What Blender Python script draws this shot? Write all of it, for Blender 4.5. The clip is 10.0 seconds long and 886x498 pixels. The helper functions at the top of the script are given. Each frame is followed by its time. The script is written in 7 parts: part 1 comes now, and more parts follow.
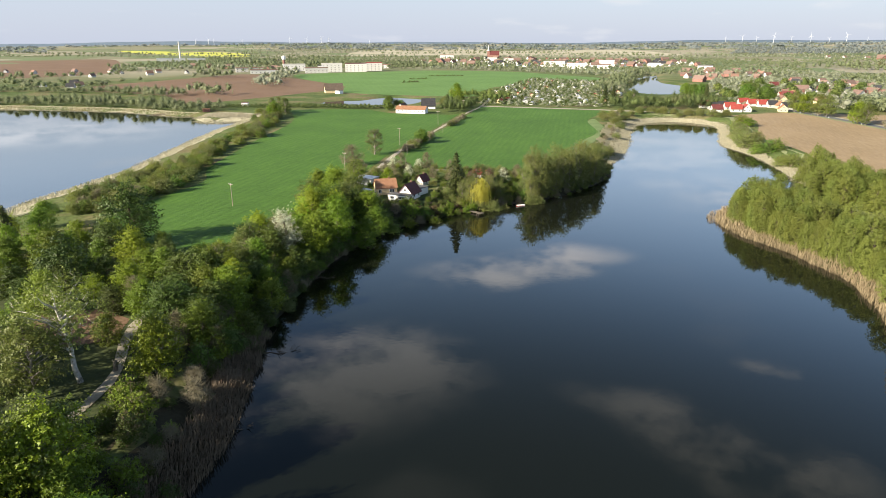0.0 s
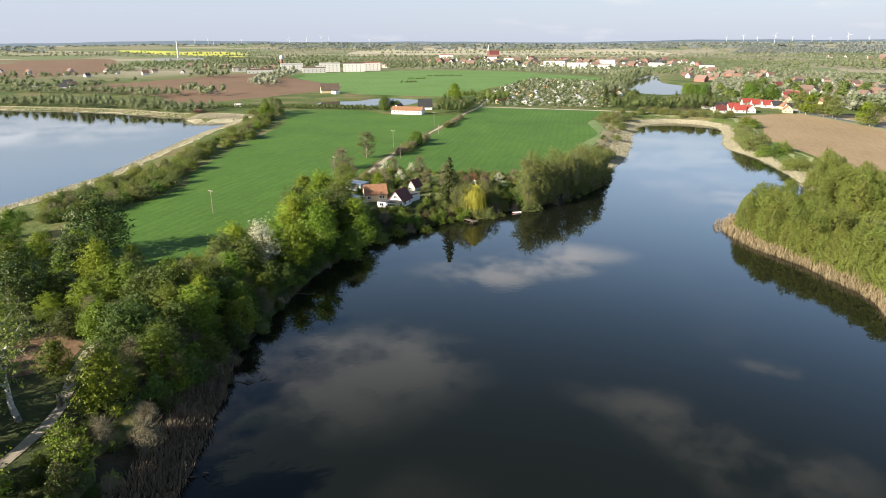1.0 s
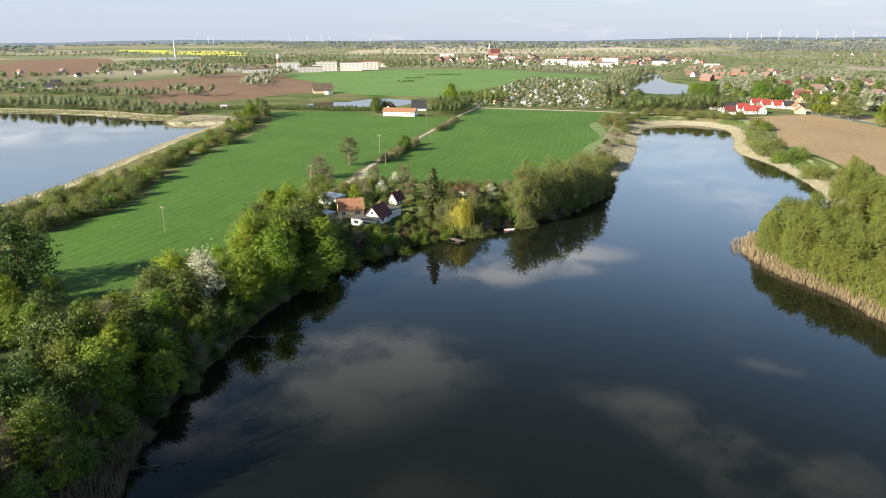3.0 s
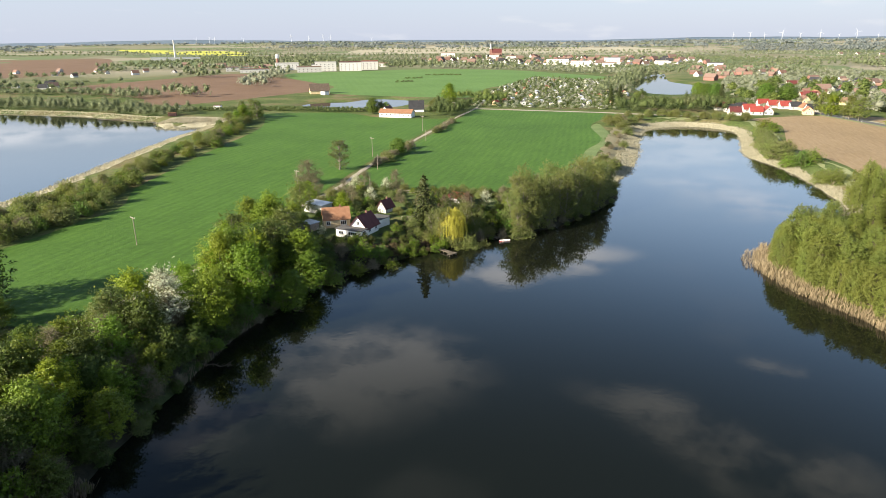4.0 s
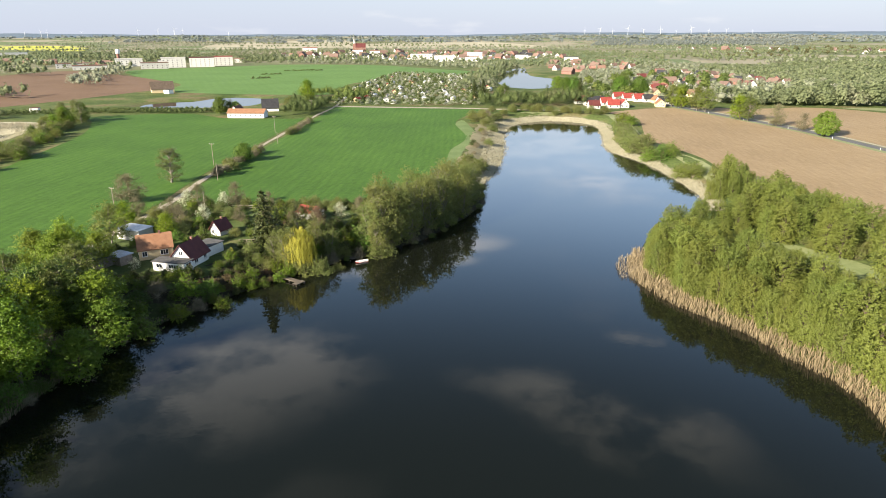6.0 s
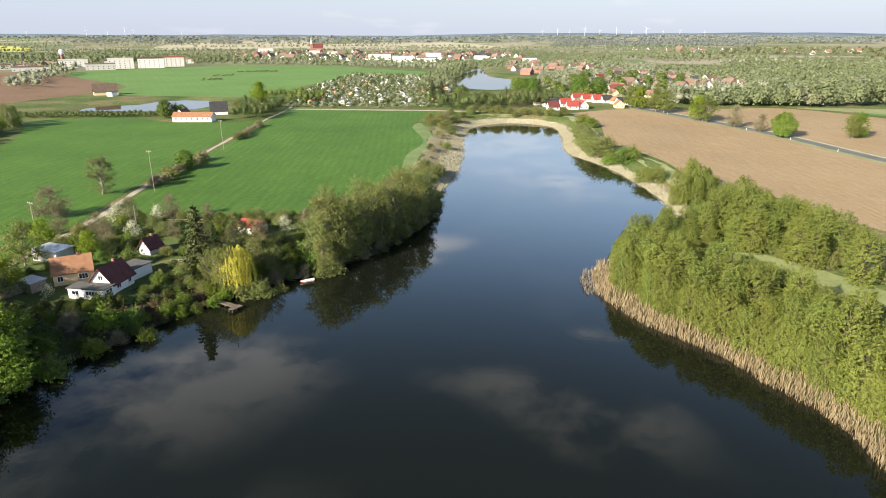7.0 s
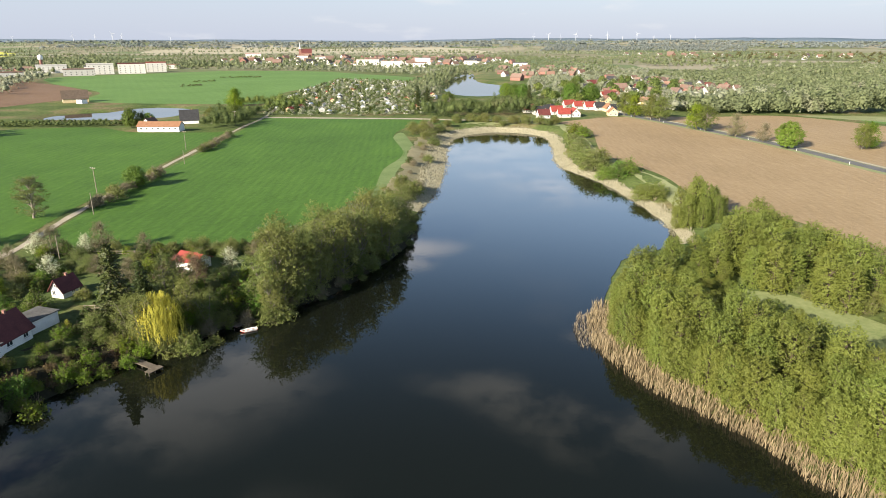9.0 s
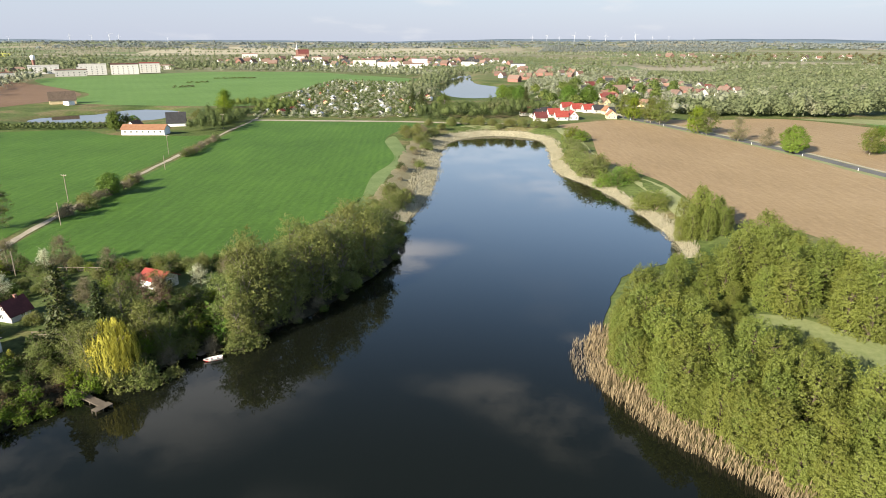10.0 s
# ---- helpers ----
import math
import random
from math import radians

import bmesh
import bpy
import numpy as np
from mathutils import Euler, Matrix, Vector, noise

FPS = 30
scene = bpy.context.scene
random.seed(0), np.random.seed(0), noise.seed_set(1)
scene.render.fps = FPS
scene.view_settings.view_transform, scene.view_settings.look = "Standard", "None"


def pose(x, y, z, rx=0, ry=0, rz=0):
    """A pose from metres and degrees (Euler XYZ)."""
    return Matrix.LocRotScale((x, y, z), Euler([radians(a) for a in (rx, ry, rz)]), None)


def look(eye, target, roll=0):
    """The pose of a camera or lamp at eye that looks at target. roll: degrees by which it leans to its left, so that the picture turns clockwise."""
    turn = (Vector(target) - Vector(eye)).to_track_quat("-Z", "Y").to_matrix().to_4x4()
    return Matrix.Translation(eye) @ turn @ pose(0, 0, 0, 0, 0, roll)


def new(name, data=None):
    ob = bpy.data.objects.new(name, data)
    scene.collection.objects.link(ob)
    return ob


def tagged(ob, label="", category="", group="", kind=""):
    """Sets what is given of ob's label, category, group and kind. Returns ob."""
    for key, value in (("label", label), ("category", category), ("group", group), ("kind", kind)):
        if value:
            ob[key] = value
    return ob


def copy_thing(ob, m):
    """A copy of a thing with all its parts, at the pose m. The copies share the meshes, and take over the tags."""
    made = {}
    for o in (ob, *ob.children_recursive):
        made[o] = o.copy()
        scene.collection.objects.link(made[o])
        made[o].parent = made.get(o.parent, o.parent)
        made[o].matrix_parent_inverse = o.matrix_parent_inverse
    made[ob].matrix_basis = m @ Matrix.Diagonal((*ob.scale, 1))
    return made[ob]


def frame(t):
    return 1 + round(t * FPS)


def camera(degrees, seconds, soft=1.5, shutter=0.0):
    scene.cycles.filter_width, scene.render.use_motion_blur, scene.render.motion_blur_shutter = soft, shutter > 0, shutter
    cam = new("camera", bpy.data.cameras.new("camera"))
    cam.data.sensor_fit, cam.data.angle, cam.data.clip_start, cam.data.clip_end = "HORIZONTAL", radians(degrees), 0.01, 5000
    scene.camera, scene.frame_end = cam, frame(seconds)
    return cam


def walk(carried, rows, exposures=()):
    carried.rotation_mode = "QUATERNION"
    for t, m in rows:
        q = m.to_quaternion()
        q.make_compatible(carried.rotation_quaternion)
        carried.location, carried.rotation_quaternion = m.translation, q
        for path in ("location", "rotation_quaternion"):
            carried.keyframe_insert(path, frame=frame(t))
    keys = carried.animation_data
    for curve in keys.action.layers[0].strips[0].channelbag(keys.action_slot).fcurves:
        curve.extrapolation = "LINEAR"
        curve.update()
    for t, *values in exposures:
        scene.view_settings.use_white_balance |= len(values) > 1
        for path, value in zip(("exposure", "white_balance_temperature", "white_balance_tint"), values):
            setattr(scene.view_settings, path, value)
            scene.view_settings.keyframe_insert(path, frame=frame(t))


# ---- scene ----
# ---------------------------------------------------------------- camera
cam = camera(69.4, 10.0, soft=0.9)
PATH = [
    (0, (2.889, -10.652, 50.528), (2.27, -8.853, 49.912), -0.2),
    (0.5, (2.378, -5.162, 50.449), (1.757, -3.363, 49.831), -0.2),
    (1, (1.761, 0.522, 50.278), (1.141, 2.32, 49.661), -0.2),
    (1.5, (1.16, 6.551, 50.087), (0.538, 8.348, 49.469), -0.3),
    (2, (0.694, 12.307, 49.928), (0.071, 14.103, 49.309), -0.3),
    (2.5, (0.124, 18.024, 49.839), (-0.5, 19.82, 49.219), -0.3),
    (4, (-1.537, 35.777, 49.395), (-2.17, 37.569, 48.774), -0.4),
    (4.5, (-1.879, 41.508, 49.148), (-2.505, 43.303, 48.527), -0.4),
    (5, (-2.087, 47.127, 48.866), (-2.645, 48.943, 48.243), -0.3),
    (5.5, (-2.198, 53.369, 48.688), (-2.624, 55.219, 48.058), -0.3),
    (6, (-2.157, 58.634, 48.519), (-2.419, 60.512, 47.882), -0.2),
    (6.2, (-2.082, 60.741, 48.459), (-2.298, 62.626, 47.826), -0.2),
    (7.5, (-0.788, 76.225, 48.254), (-0.929, 78.115, 47.617), -0.1),
    (8, (-0.104, 81.973, 48.152), (-0.238, 83.866, 47.52), -0.1),
    (8.5, (0.6, 87.756, 47.922), (0.471, 89.651, 47.297), -0.1),
    (9, (1.341, 93.258, 47.862), (1.217, 95.154, 47.24), -0.1),
    (9.5, (2.236, 98.843, 47.817), (2.115, 100.74, 47.196), -0.1),
    (10, (3.083, 104.14, 47.846), (2.964, 106.038, 47.226), -0.0),
]
walk(cam, [(t, look(eye, target, roll)) for t, eye, target, roll in PATH], exposures=[(0, 1.57), (2.5, 1.59), (4, 1.62), (6, 1.68), (7.5, 1.64), (9, 1.56), (10, 1.54)])

# ---------------------------------------------------------------- light
SUN_FROM = Vector((-0.66, -0.75, 0.0)).normalized()
SUN_UP = radians(23.5)
sun = new("sun", bpy.data.lights.new("sun", "SUN"))
sun.data.energy, sun.data.angle, sun.data.color = 5.0, radians(0.6), (1.0, 0.885, 0.71)
sun.matrix_world = look((0, 0, 0), -(SUN_FROM * math.cos(SUN_UP) + Vector((0, 0, math.sin(SUN_UP)))))

world = bpy.data.worlds.new("sky")
scene.world = world
world.use_nodes = True
wn, wl = world.node_tree.nodes, world.node_tree.links
wn.clear()
sky = wn.new("ShaderNodeTexSky")
sky.sky_type, sky.sun_disc = "NISHITA", False
sky.sun_elevation, sky.sun_rotation = SUN_UP, math.atan2(SUN_FROM.x, SUN_FROM.y)
sky.air_density, sky.dust_density, sky.ozone_density = 1.0, 0.6, 3.0
sky_way = wn.new("ShaderNodeTexCoord").outputs["Generated"]


def w_math(op, a, b=0.0, c=0.0):
    k = wn.new("ShaderNodeMath")
    k.operation, k.use_clamp = op, False
    for socket, v in zip(k.inputs, (a, b, c)):
        if isinstance(v, (int, float)):
            socket.default_value = v
        else:
            wl.new(v, socket)
    return k.outputs[0]


def w_step(value, lo, hi):
    k = wn.new("ShaderNodeMapRange")
    k.interpolation_type = "SMOOTHSTEP"
    k.inputs["From Min"].default_value, k.inputs["From Max"].default_value = lo, hi
    wl.new(value, k.inputs["Value"])
    return k.outputs[0]


def w_mix(a, b, fac):
    x = wn.new("ShaderNodeMix")
    x.data_type = "RGBA"
    wl.new(fac, x.inputs[0])
    wl.new(a, x.inputs[6])
    x.inputs[7].default_value = (*b, 1)
    return x.outputs[2]


# thin haze towards the horizon and drifting fair-weather clouds on one layer
axis = wn.new("ShaderNodeSeparateXYZ")
wl.new(sky_way, axis.inputs[0])
up = w_math("MAXIMUM", axis.outputs["Z"], 0.03)
layer = wn.new("ShaderNodeCombineXYZ")
wl.new(w_math("DIVIDE", axis.outputs["X"], up), layer.inputs["X"])
wl.new(w_math("DIVIDE", axis.outputs["Y"], up), layer.inputs["Y"])
warp = wn.new("ShaderNodeTexNoise")
warp.inputs["Scale"].default_value, warp.inputs["Detail"].default_value = 1.6, 5.0
wl.new(layer.outputs[0], warp.inputs["Vector"])
bend = wn.new("ShaderNodeVectorMath")
bend.operation = "MULTIPLY_ADD"
bend.inputs[1].default_value = (0.55, 0.55, 0.0)
wl.new(warp.outputs["Color"], bend.inputs[0])
shift = wn.new("ShaderNodeVectorMath")
shift.operation = "ADD"
shift.inputs[1].default_value = (-0.275, -0.275, 0.0)
wl.new(layer.outputs[0], shift.inputs[0])
wl.new(shift.outputs[0], bend.inputs[2])
puff = wn.new("ShaderNodeTexNoise")
puff.inputs["Scale"].default_value, puff.inputs["Detail"].default_value, puff.inputs["Roughness"].default_value = 2.2, 8.0, 0.6
wl.new(layer.outputs[0], puff.inputs["Vector"])
bank_noise = wn.new("ShaderNodeTexNoise")
bank_noise.inputs["Scale"].default_value, bank_noise.inputs["Detail"].default_value = 0.32, 4.0
wl.new(layer.outputs[0], bank_noise.inputs["Vector"])
cover = w_math("MULTIPLY", w_step(bank_noise.outputs[0], 0.52, 0.68), 0.55)
for cx, cy, rx, ry, turn, dense in ((-0.55, 2.82, 0.52, 0.26, 35, 1.0), (-0.86, 1.66, 0.46, 0.36, 20, 1.0), (-1.12, 1.26, 0.34, 0.2, 40, 0.6), (0.20, 1.60, 0.46, 0.21, -28, 1.0),
                                    (0.37, 2.06, 0.10, 0.06, 0, 0.6), (-0.45, 1.12, 0.16, 0.13, 0, 0.35), (-0.1, 6.4, 1.5, 1.3, 0, 0.22), (-7.6, 5.8, 2.2, 1.6, 0, 0.5), (1.2, 1.1, 0.5, 0.3, 10, 0.9), (-0.2, 0.5, 0.5, 0.25, 60, 0.3)):
    at = wn.new("ShaderNodeMapping")
    at.vector_type = "TEXTURE"
    at.inputs["Location"].default_value, at.inputs["Rotation"].default_value, at.inputs["Scale"].default_value = (cx, cy, 0), (0, 0, radians(turn)), (rx, ry, 1)
    wl.new(bend.outputs[0], at.inputs["Vector"])
    far = wn.new("ShaderNodeVectorMath")
    far.operation = "LENGTH"
    wl.new(at.outputs[0], far.inputs[0])
    soft_edge = w_math("MULTIPLY", w_step(far.outputs["Value"], 1.2, 0.45), dense)
    cover = w_math("MAXIMUM", cover, soft_edge)
cover = w_math("MULTIPLY", cover, w_step(axis.outputs["Z"], 0.06, 0.13))
cloud = w_math("MULTIPLY", cover, w_step(puff.outputs[0], 0.40, 0.58))
haze = w_math("MULTIPLY", w_step(axis.outputs["Z"], 0.42, -0.02), 0.92)
low_map = wn.new("ShaderNodeMapping")
low_map.inputs["Scale"].default_value = (7, 7, 34)
wl.new(sky_way, low_map.inputs["Vector"])
low_puff = wn.new("ShaderNodeTexNoise")
low_puff.inputs["Scale"].default_value, low_puff.inputs["Detail"].default_value = 1.0, 5.0
wl.new(low_map.outputs[0], low_puff.inputs["Vector"])
low_cloud = w_math("MULTIPLY", w_step(low_puff.outputs[0], 0.58, 0.74), w_step(axis.outputs["Z"], 0.25, 0.08))
clear = wn.new("ShaderNodeVectorMath")
clear.operation = "MULTIPLY"
clear.inputs[1].default_value = (1.10, 1.04, 0.98)
wl.new(sky.outputs[0], clear.inputs[0])
colour = w_mix(clear.outputs[0], (2.42, 2.68, 3.32), haze)
colour = w_mix(colour, (3.6, 3.65, 3.8), w_math("MULTIPLY", low_cloud, 0.5))
colour = w_mix(colour, (6.5, 6.45, 6.6), w_math("MULTIPLY", cloud, 0.85))
zenith = w_math("MULTIPLY", w_step(axis.outputs["Z"], 0.9, 0.6), 0.3)
depth = w_math("ADD", w_math("MULTIPLY", w_step(axis.outputs["Z"], 0.6, 0.25), 0.97), w_math("MULTIPLY", w_step(axis.outputs["Z"], 0.2, 0.06), -0.58))
deeper = wn.new("ShaderNodeVectorMath")
deeper.operation = "SCALE"
wl.new(colour, deeper.inputs[0])
wl.new(w_math("ADD", w_math("ADD", depth, zenith), 0.19), deeper.inputs["Scale"])
colour = deeper.outputs[0]
background, world_out = wn.new("ShaderNodeBackground"), wn.new("ShaderNodeOutputWorld")
background.inputs["Strength"].default_value = 0.092
wl.new(colour, background.inputs["Color"])
wl.new(background.outputs[0], world_out.inputs["Surface"])


# ---------------------------------------------------------------- materials
def node_mat(name):
    m = bpy.data.materials.new(name)
    m.use_nodes = True
    n, l = m.node_tree.nodes, m.node_tree.links
    return m, n, l, n["Principled BSDF"]


def ramp_node(n, stops):
    r = n.new("ShaderNodeValToRGB")
    el = r.color_ramp.elements
    while len(el) < len(stops):
        el.new(0.5)
    for e, (p, c) in zip(el, stops):
        e.position, e.color = p, (*c, 1)
    return r


def noise_node(n, l, scale, detail=4.0, rough=0.6, vec=None):
    t = n.new("ShaderNodeTexNoise")
    t.inputs["Scale"].default_value, t.inputs["Detail"].default_value, t.inputs["Roughness"].default_value = scale, detail, rough
    if vec is not None:
        l.new(vec, t.inputs["Vector"])
    return t


def mix_node(n, l, a, b, fac, mode="MIX"):
    x = n.new("ShaderNodeMix")
    x.data_type, x.blend_type = "RGBA", mode
    for socket, v in ((x.inputs[0], fac), (x.inputs[6], a), (x.inputs[7], b)):
        if isinstance(v, (int, float)):
            socket.default_value = v
        elif isinstance(v, tuple):
            socket.default_value = (*v, 1)
        else:
            l.new(v, socket)
    return x.outputs[2]


def rough_surface(name, dark, light, big=0.05, fine=2.0, roughness=0.9, bump=0.3, distance=0.05, metal=0.0, vary=0.0):
    """A matt surface with stains at one scale and grain at another, by the world's metres."""
    m, n, l, p = node_mat(name)
    co = n.new("ShaderNodeNewGeometry").outputs["Position"]
    a, b = noise_node(n, l, big, 5, 0.6, co), noise_node(n, l, fine, 6, 0.7, co)
    both = n.new("ShaderNodeMath")
    both.operation = "ADD"
    half = n.new("ShaderNodeMath")
    half.operation = "MULTIPLY"
    half.inputs[1].default_value = 0.5
    l.new(a.outputs[0], both.inputs[0])
    l.new(b.outputs[0], both.inputs[1])
    l.new(both.outputs[0], half.inputs[0])
    r = ramp_node(n, [(0.36, dark), (0.64, light)])
    l.new(half.outputs[0], r.inputs[0])
    col = r.outputs[0]
    if vary:
        info = n.new("ShaderNodeObjectInfo")
        hsv = n.new("ShaderNodeHueSaturation")
        span = n.new("ShaderNodeMapRange")
        span.inputs["To Min"].default_value, span.inputs["To Max"].default_value = 1 - vary, 1 + vary
        l.new(info.outputs["Random"], span.inputs["Value"])
        l.new(span.outputs[0], hsv.inputs["Value"])
        l.new(col, hsv.inputs["Color"])
        col = hsv.outputs[0]
    l.new(col, p.inputs["Base Color"])
    p.inputs["Roughness"].default_value, p.inputs["Metallic"].default_value = roughness, metal
    p.inputs["Specular IOR Level"].default_value = 0.25
    if bump:
        bu = n.new("ShaderNodeBump")
        bu.inputs["Strength"].default_value, bu.inputs["Distance"].default_value = bump, distance
        l.new(b.outputs[0], bu.inputs["Height"])
        l.new(bu.outputs[0], p.inputs["Normal"])
    return m


def leaf_material(name, dark, light, through_light=0.45, roughness=0.55, hue=0.02, vary=0.26):
    """Leaves that differ one by one and tree by tree, and let some light through."""
    m, n, l, p = node_mat(name)
    geo, info = n.new("ShaderNodeNewGeometry"), n.new("ShaderNodeObjectInfo")
    r = ramp_node(n, [(-0.0, [a * 0.72 + b * 0.28 for a, b in zip(dark, light)]), (1.0, [a * 0.2 + b * 0.8 for a, b in zip(dark, light)])])
    coords = n.new("ShaderNodeTexCoord")
    bough = noise_node(n, l, 0.7, 3, 0.6, coords.outputs["Object"])
    blend = n.new("ShaderNodeMath")
    blend.operation = "MULTIPLY_ADD"
    blend.inputs[1].default_value = 0.4
    spread = n.new("ShaderNodeMapRange")
    spread.inputs["From Min"].default_value, spread.inputs["From Max"].default_value = 0.32, 0.68
    spread.inputs["To Max"].default_value = 0.6
    l.new(bough.outputs[0], spread.inputs["Value"])
    l.new(geo.outputs["Random Per Island"], blend.inputs[0])
    l.new(spread.outputs[0], blend.inputs[2])
    l.new(blend.outputs[0], r.inputs[0])
    hsv = n.new("ShaderNodeHueSaturation")
    h, v = n.new("ShaderNodeMapRange"), n.new("ShaderNodeMapRange")
    h.inputs["To Min"].default_value, h.inputs["To Max"].default_value = 0.5 - hue, 0.5 + hue
    v.inputs["To Min"].default_value, v.inputs["To Max"].default_value = 1 - vary, 1 + vary
    turn = n.new("ShaderNodeMath")
    turn.operation = "FRACT"
    times = n.new("ShaderNodeMath")
    times.operation = "MULTIPLY"
    times.inputs[1].default_value = 7.13
    l.new(info.outputs["Random"], times.inputs[0])
    l.new(times.outputs[0], turn.inputs[0])
    l.new(info.outputs["Random"], h.inputs["Value"])
    l.new(turn.outputs[0], v.inputs["Value"])
    l.new(h.outputs[0], hsv.inputs["Hue"])
    l.new(v.outputs[0], hsv.inputs["Value"])
    l.new(r.outputs[0], hsv.inputs["Color"])
    l.new(hsv.outputs[0], p.inputs["Base Color"])
    p.inputs["Roughness"].default_value = roughness
    p.inputs["Specular IOR Level"].default_value = 0.3
    tr, mx = n.new("ShaderNodeBsdfTranslucent"), n.new("ShaderNodeMixShader")
    l.new(hsv.outputs[0], tr.inputs["Color"])
    mx.inputs[0].default_value = through_light
    l.new(p.outputs[0], mx.inputs[1])
    l.new(tr.outputs[0], mx.inputs[2])
    l.new(mx.outputs[0], n["Material Output"].inputs["Surface"])
    return m


def field_material(name, dark, light, bare, direction, width=3.0, rows=0.35, roughness=0.85):
    """A crop or ploughed land: patches, drilled rows and worn spots."""
    m, n, l, p = node_mat(name)
    co = n.new("ShaderNodeNewGeometry").outputs["Position"]
    mp = n.new("ShaderNodeMapping")
    mp.inputs["Rotation"].default_value = (0, 0, radians(direction))
    l.new(co, mp.inputs["Vector"])
    stretch = n.new("ShaderNodeMapping")
    stretch.inputs["Rotation"].default_value = (0, 0, radians(direction))
    stretch.inputs["Scale"].default_value = (1.0, 0.08, 1.0)
    l.new(co, stretch.inputs["Vector"])
    patch = noise_node(n, l, 0.018, 5, 0.6, co)
    streak = noise_node(n, l, 0.9, 5, 0.7, stretch.outputs[0])
    grain = noise_node(n, l, 0.6, 8, 0.8, co)
    wave = n.new("ShaderNodeTexWave")
    wave.bands_direction = "X"
    wave.inputs["Scale"].default_value = 0.314 / width
    wave.inputs["Distortion"].default_value, wave.inputs["Detail"].default_value, wave.inputs["Detail Scale"].default_value = 1.2, 2, 0.3
    l.new(mp.outputs[0], wave.inputs["Vector"])
    total = None
    for node, w in ((patch, 0.27), (streak, 0.31), (grain, 0.42)):
        k = n.new("ShaderNodeMath")
        k.operation = "MULTIPLY_ADD"
        k.inputs[1].default_value = w
        l.new(node.outputs[0], k.inputs[0])
        if total is None:
            k.inputs[2].default_value = 0.0
        else:
            l.new(total, k.inputs[2])
        total = k.outputs[0]
    r = ramp_node(n, [(0.40, dark), (0.58, light), (0.70, bare)])
    l.new(total, r.inputs[0])
    col = mix_node(n, l, r.outputs[0], dark, 0.0)
    k = n.new("ShaderNodeMath")
    k.operation = "MULTIPLY"
    k.inputs[1].default_value = rows
    l.new(wave.outputs["Fac"], k.inputs[0])
    l.new(k.outputs[0], col.node.inputs[0])
    l.new(col, p.inputs["Base Color"])
    p.inputs["Roughness"].default_value = roughness
    p.inputs["Specular IOR Level"].default_value = 0.15
    bu = n.new("ShaderNodeBump")
    bu.inputs["Strength"].default_value, bu.inputs["Distance"].default_value = 0.9, 0.5
    l.new(total, bu.inputs["Height"])
    l.new(bu.outputs[0], p.inputs["Normal"])
    return m


def plain(name, color, roughness=0.6, metal=0.0):
    m, n, l, p = node_mat(name)
    p.inputs["Base Color"].default_value, p.inputs["Roughness"].default_value, p.inputs["Metallic"].default_value = (*color, 1), roughness, metal
    return m


def water_material():
    m, n, l, p = node_mat("lake_water")
    co = n.new("ShaderNodeNewGeometry").outputs["Position"]
    p.inputs["Base Color"].default_value = (0.0055, 0.0068, 0.0046, 1)
    p.inputs["Roughness"].default_value, p.inputs["IOR"].default_value = 0.015, 1.333
    ripple, swell = noise_node(n, l, 0.9, 3, 0.5, co), noise_node(n, l, 0.03, 2, 0.5, co)
    calm = n.new("ShaderNodeMapRange")
    calm.inputs["From Min"].default_value, calm.inputs["From Max"].default_value = 0.4, 0.65
    calm.inputs["To Min"].default_value, calm.inputs["To Max"].default_value = 0.01, 0.05
    l.new(swell.outputs[0], calm.inputs["Value"])
    bu = n.new("ShaderNodeBump")
    bu.inputs["Distance"].default_value = 0.1
    l.new(calm.outputs[0], bu.inputs["Strength"])
    l.new(ripple.outputs[0], bu.inputs["Height"])
    l.new(bu.outputs[0], p.inputs["Normal"])
    return m


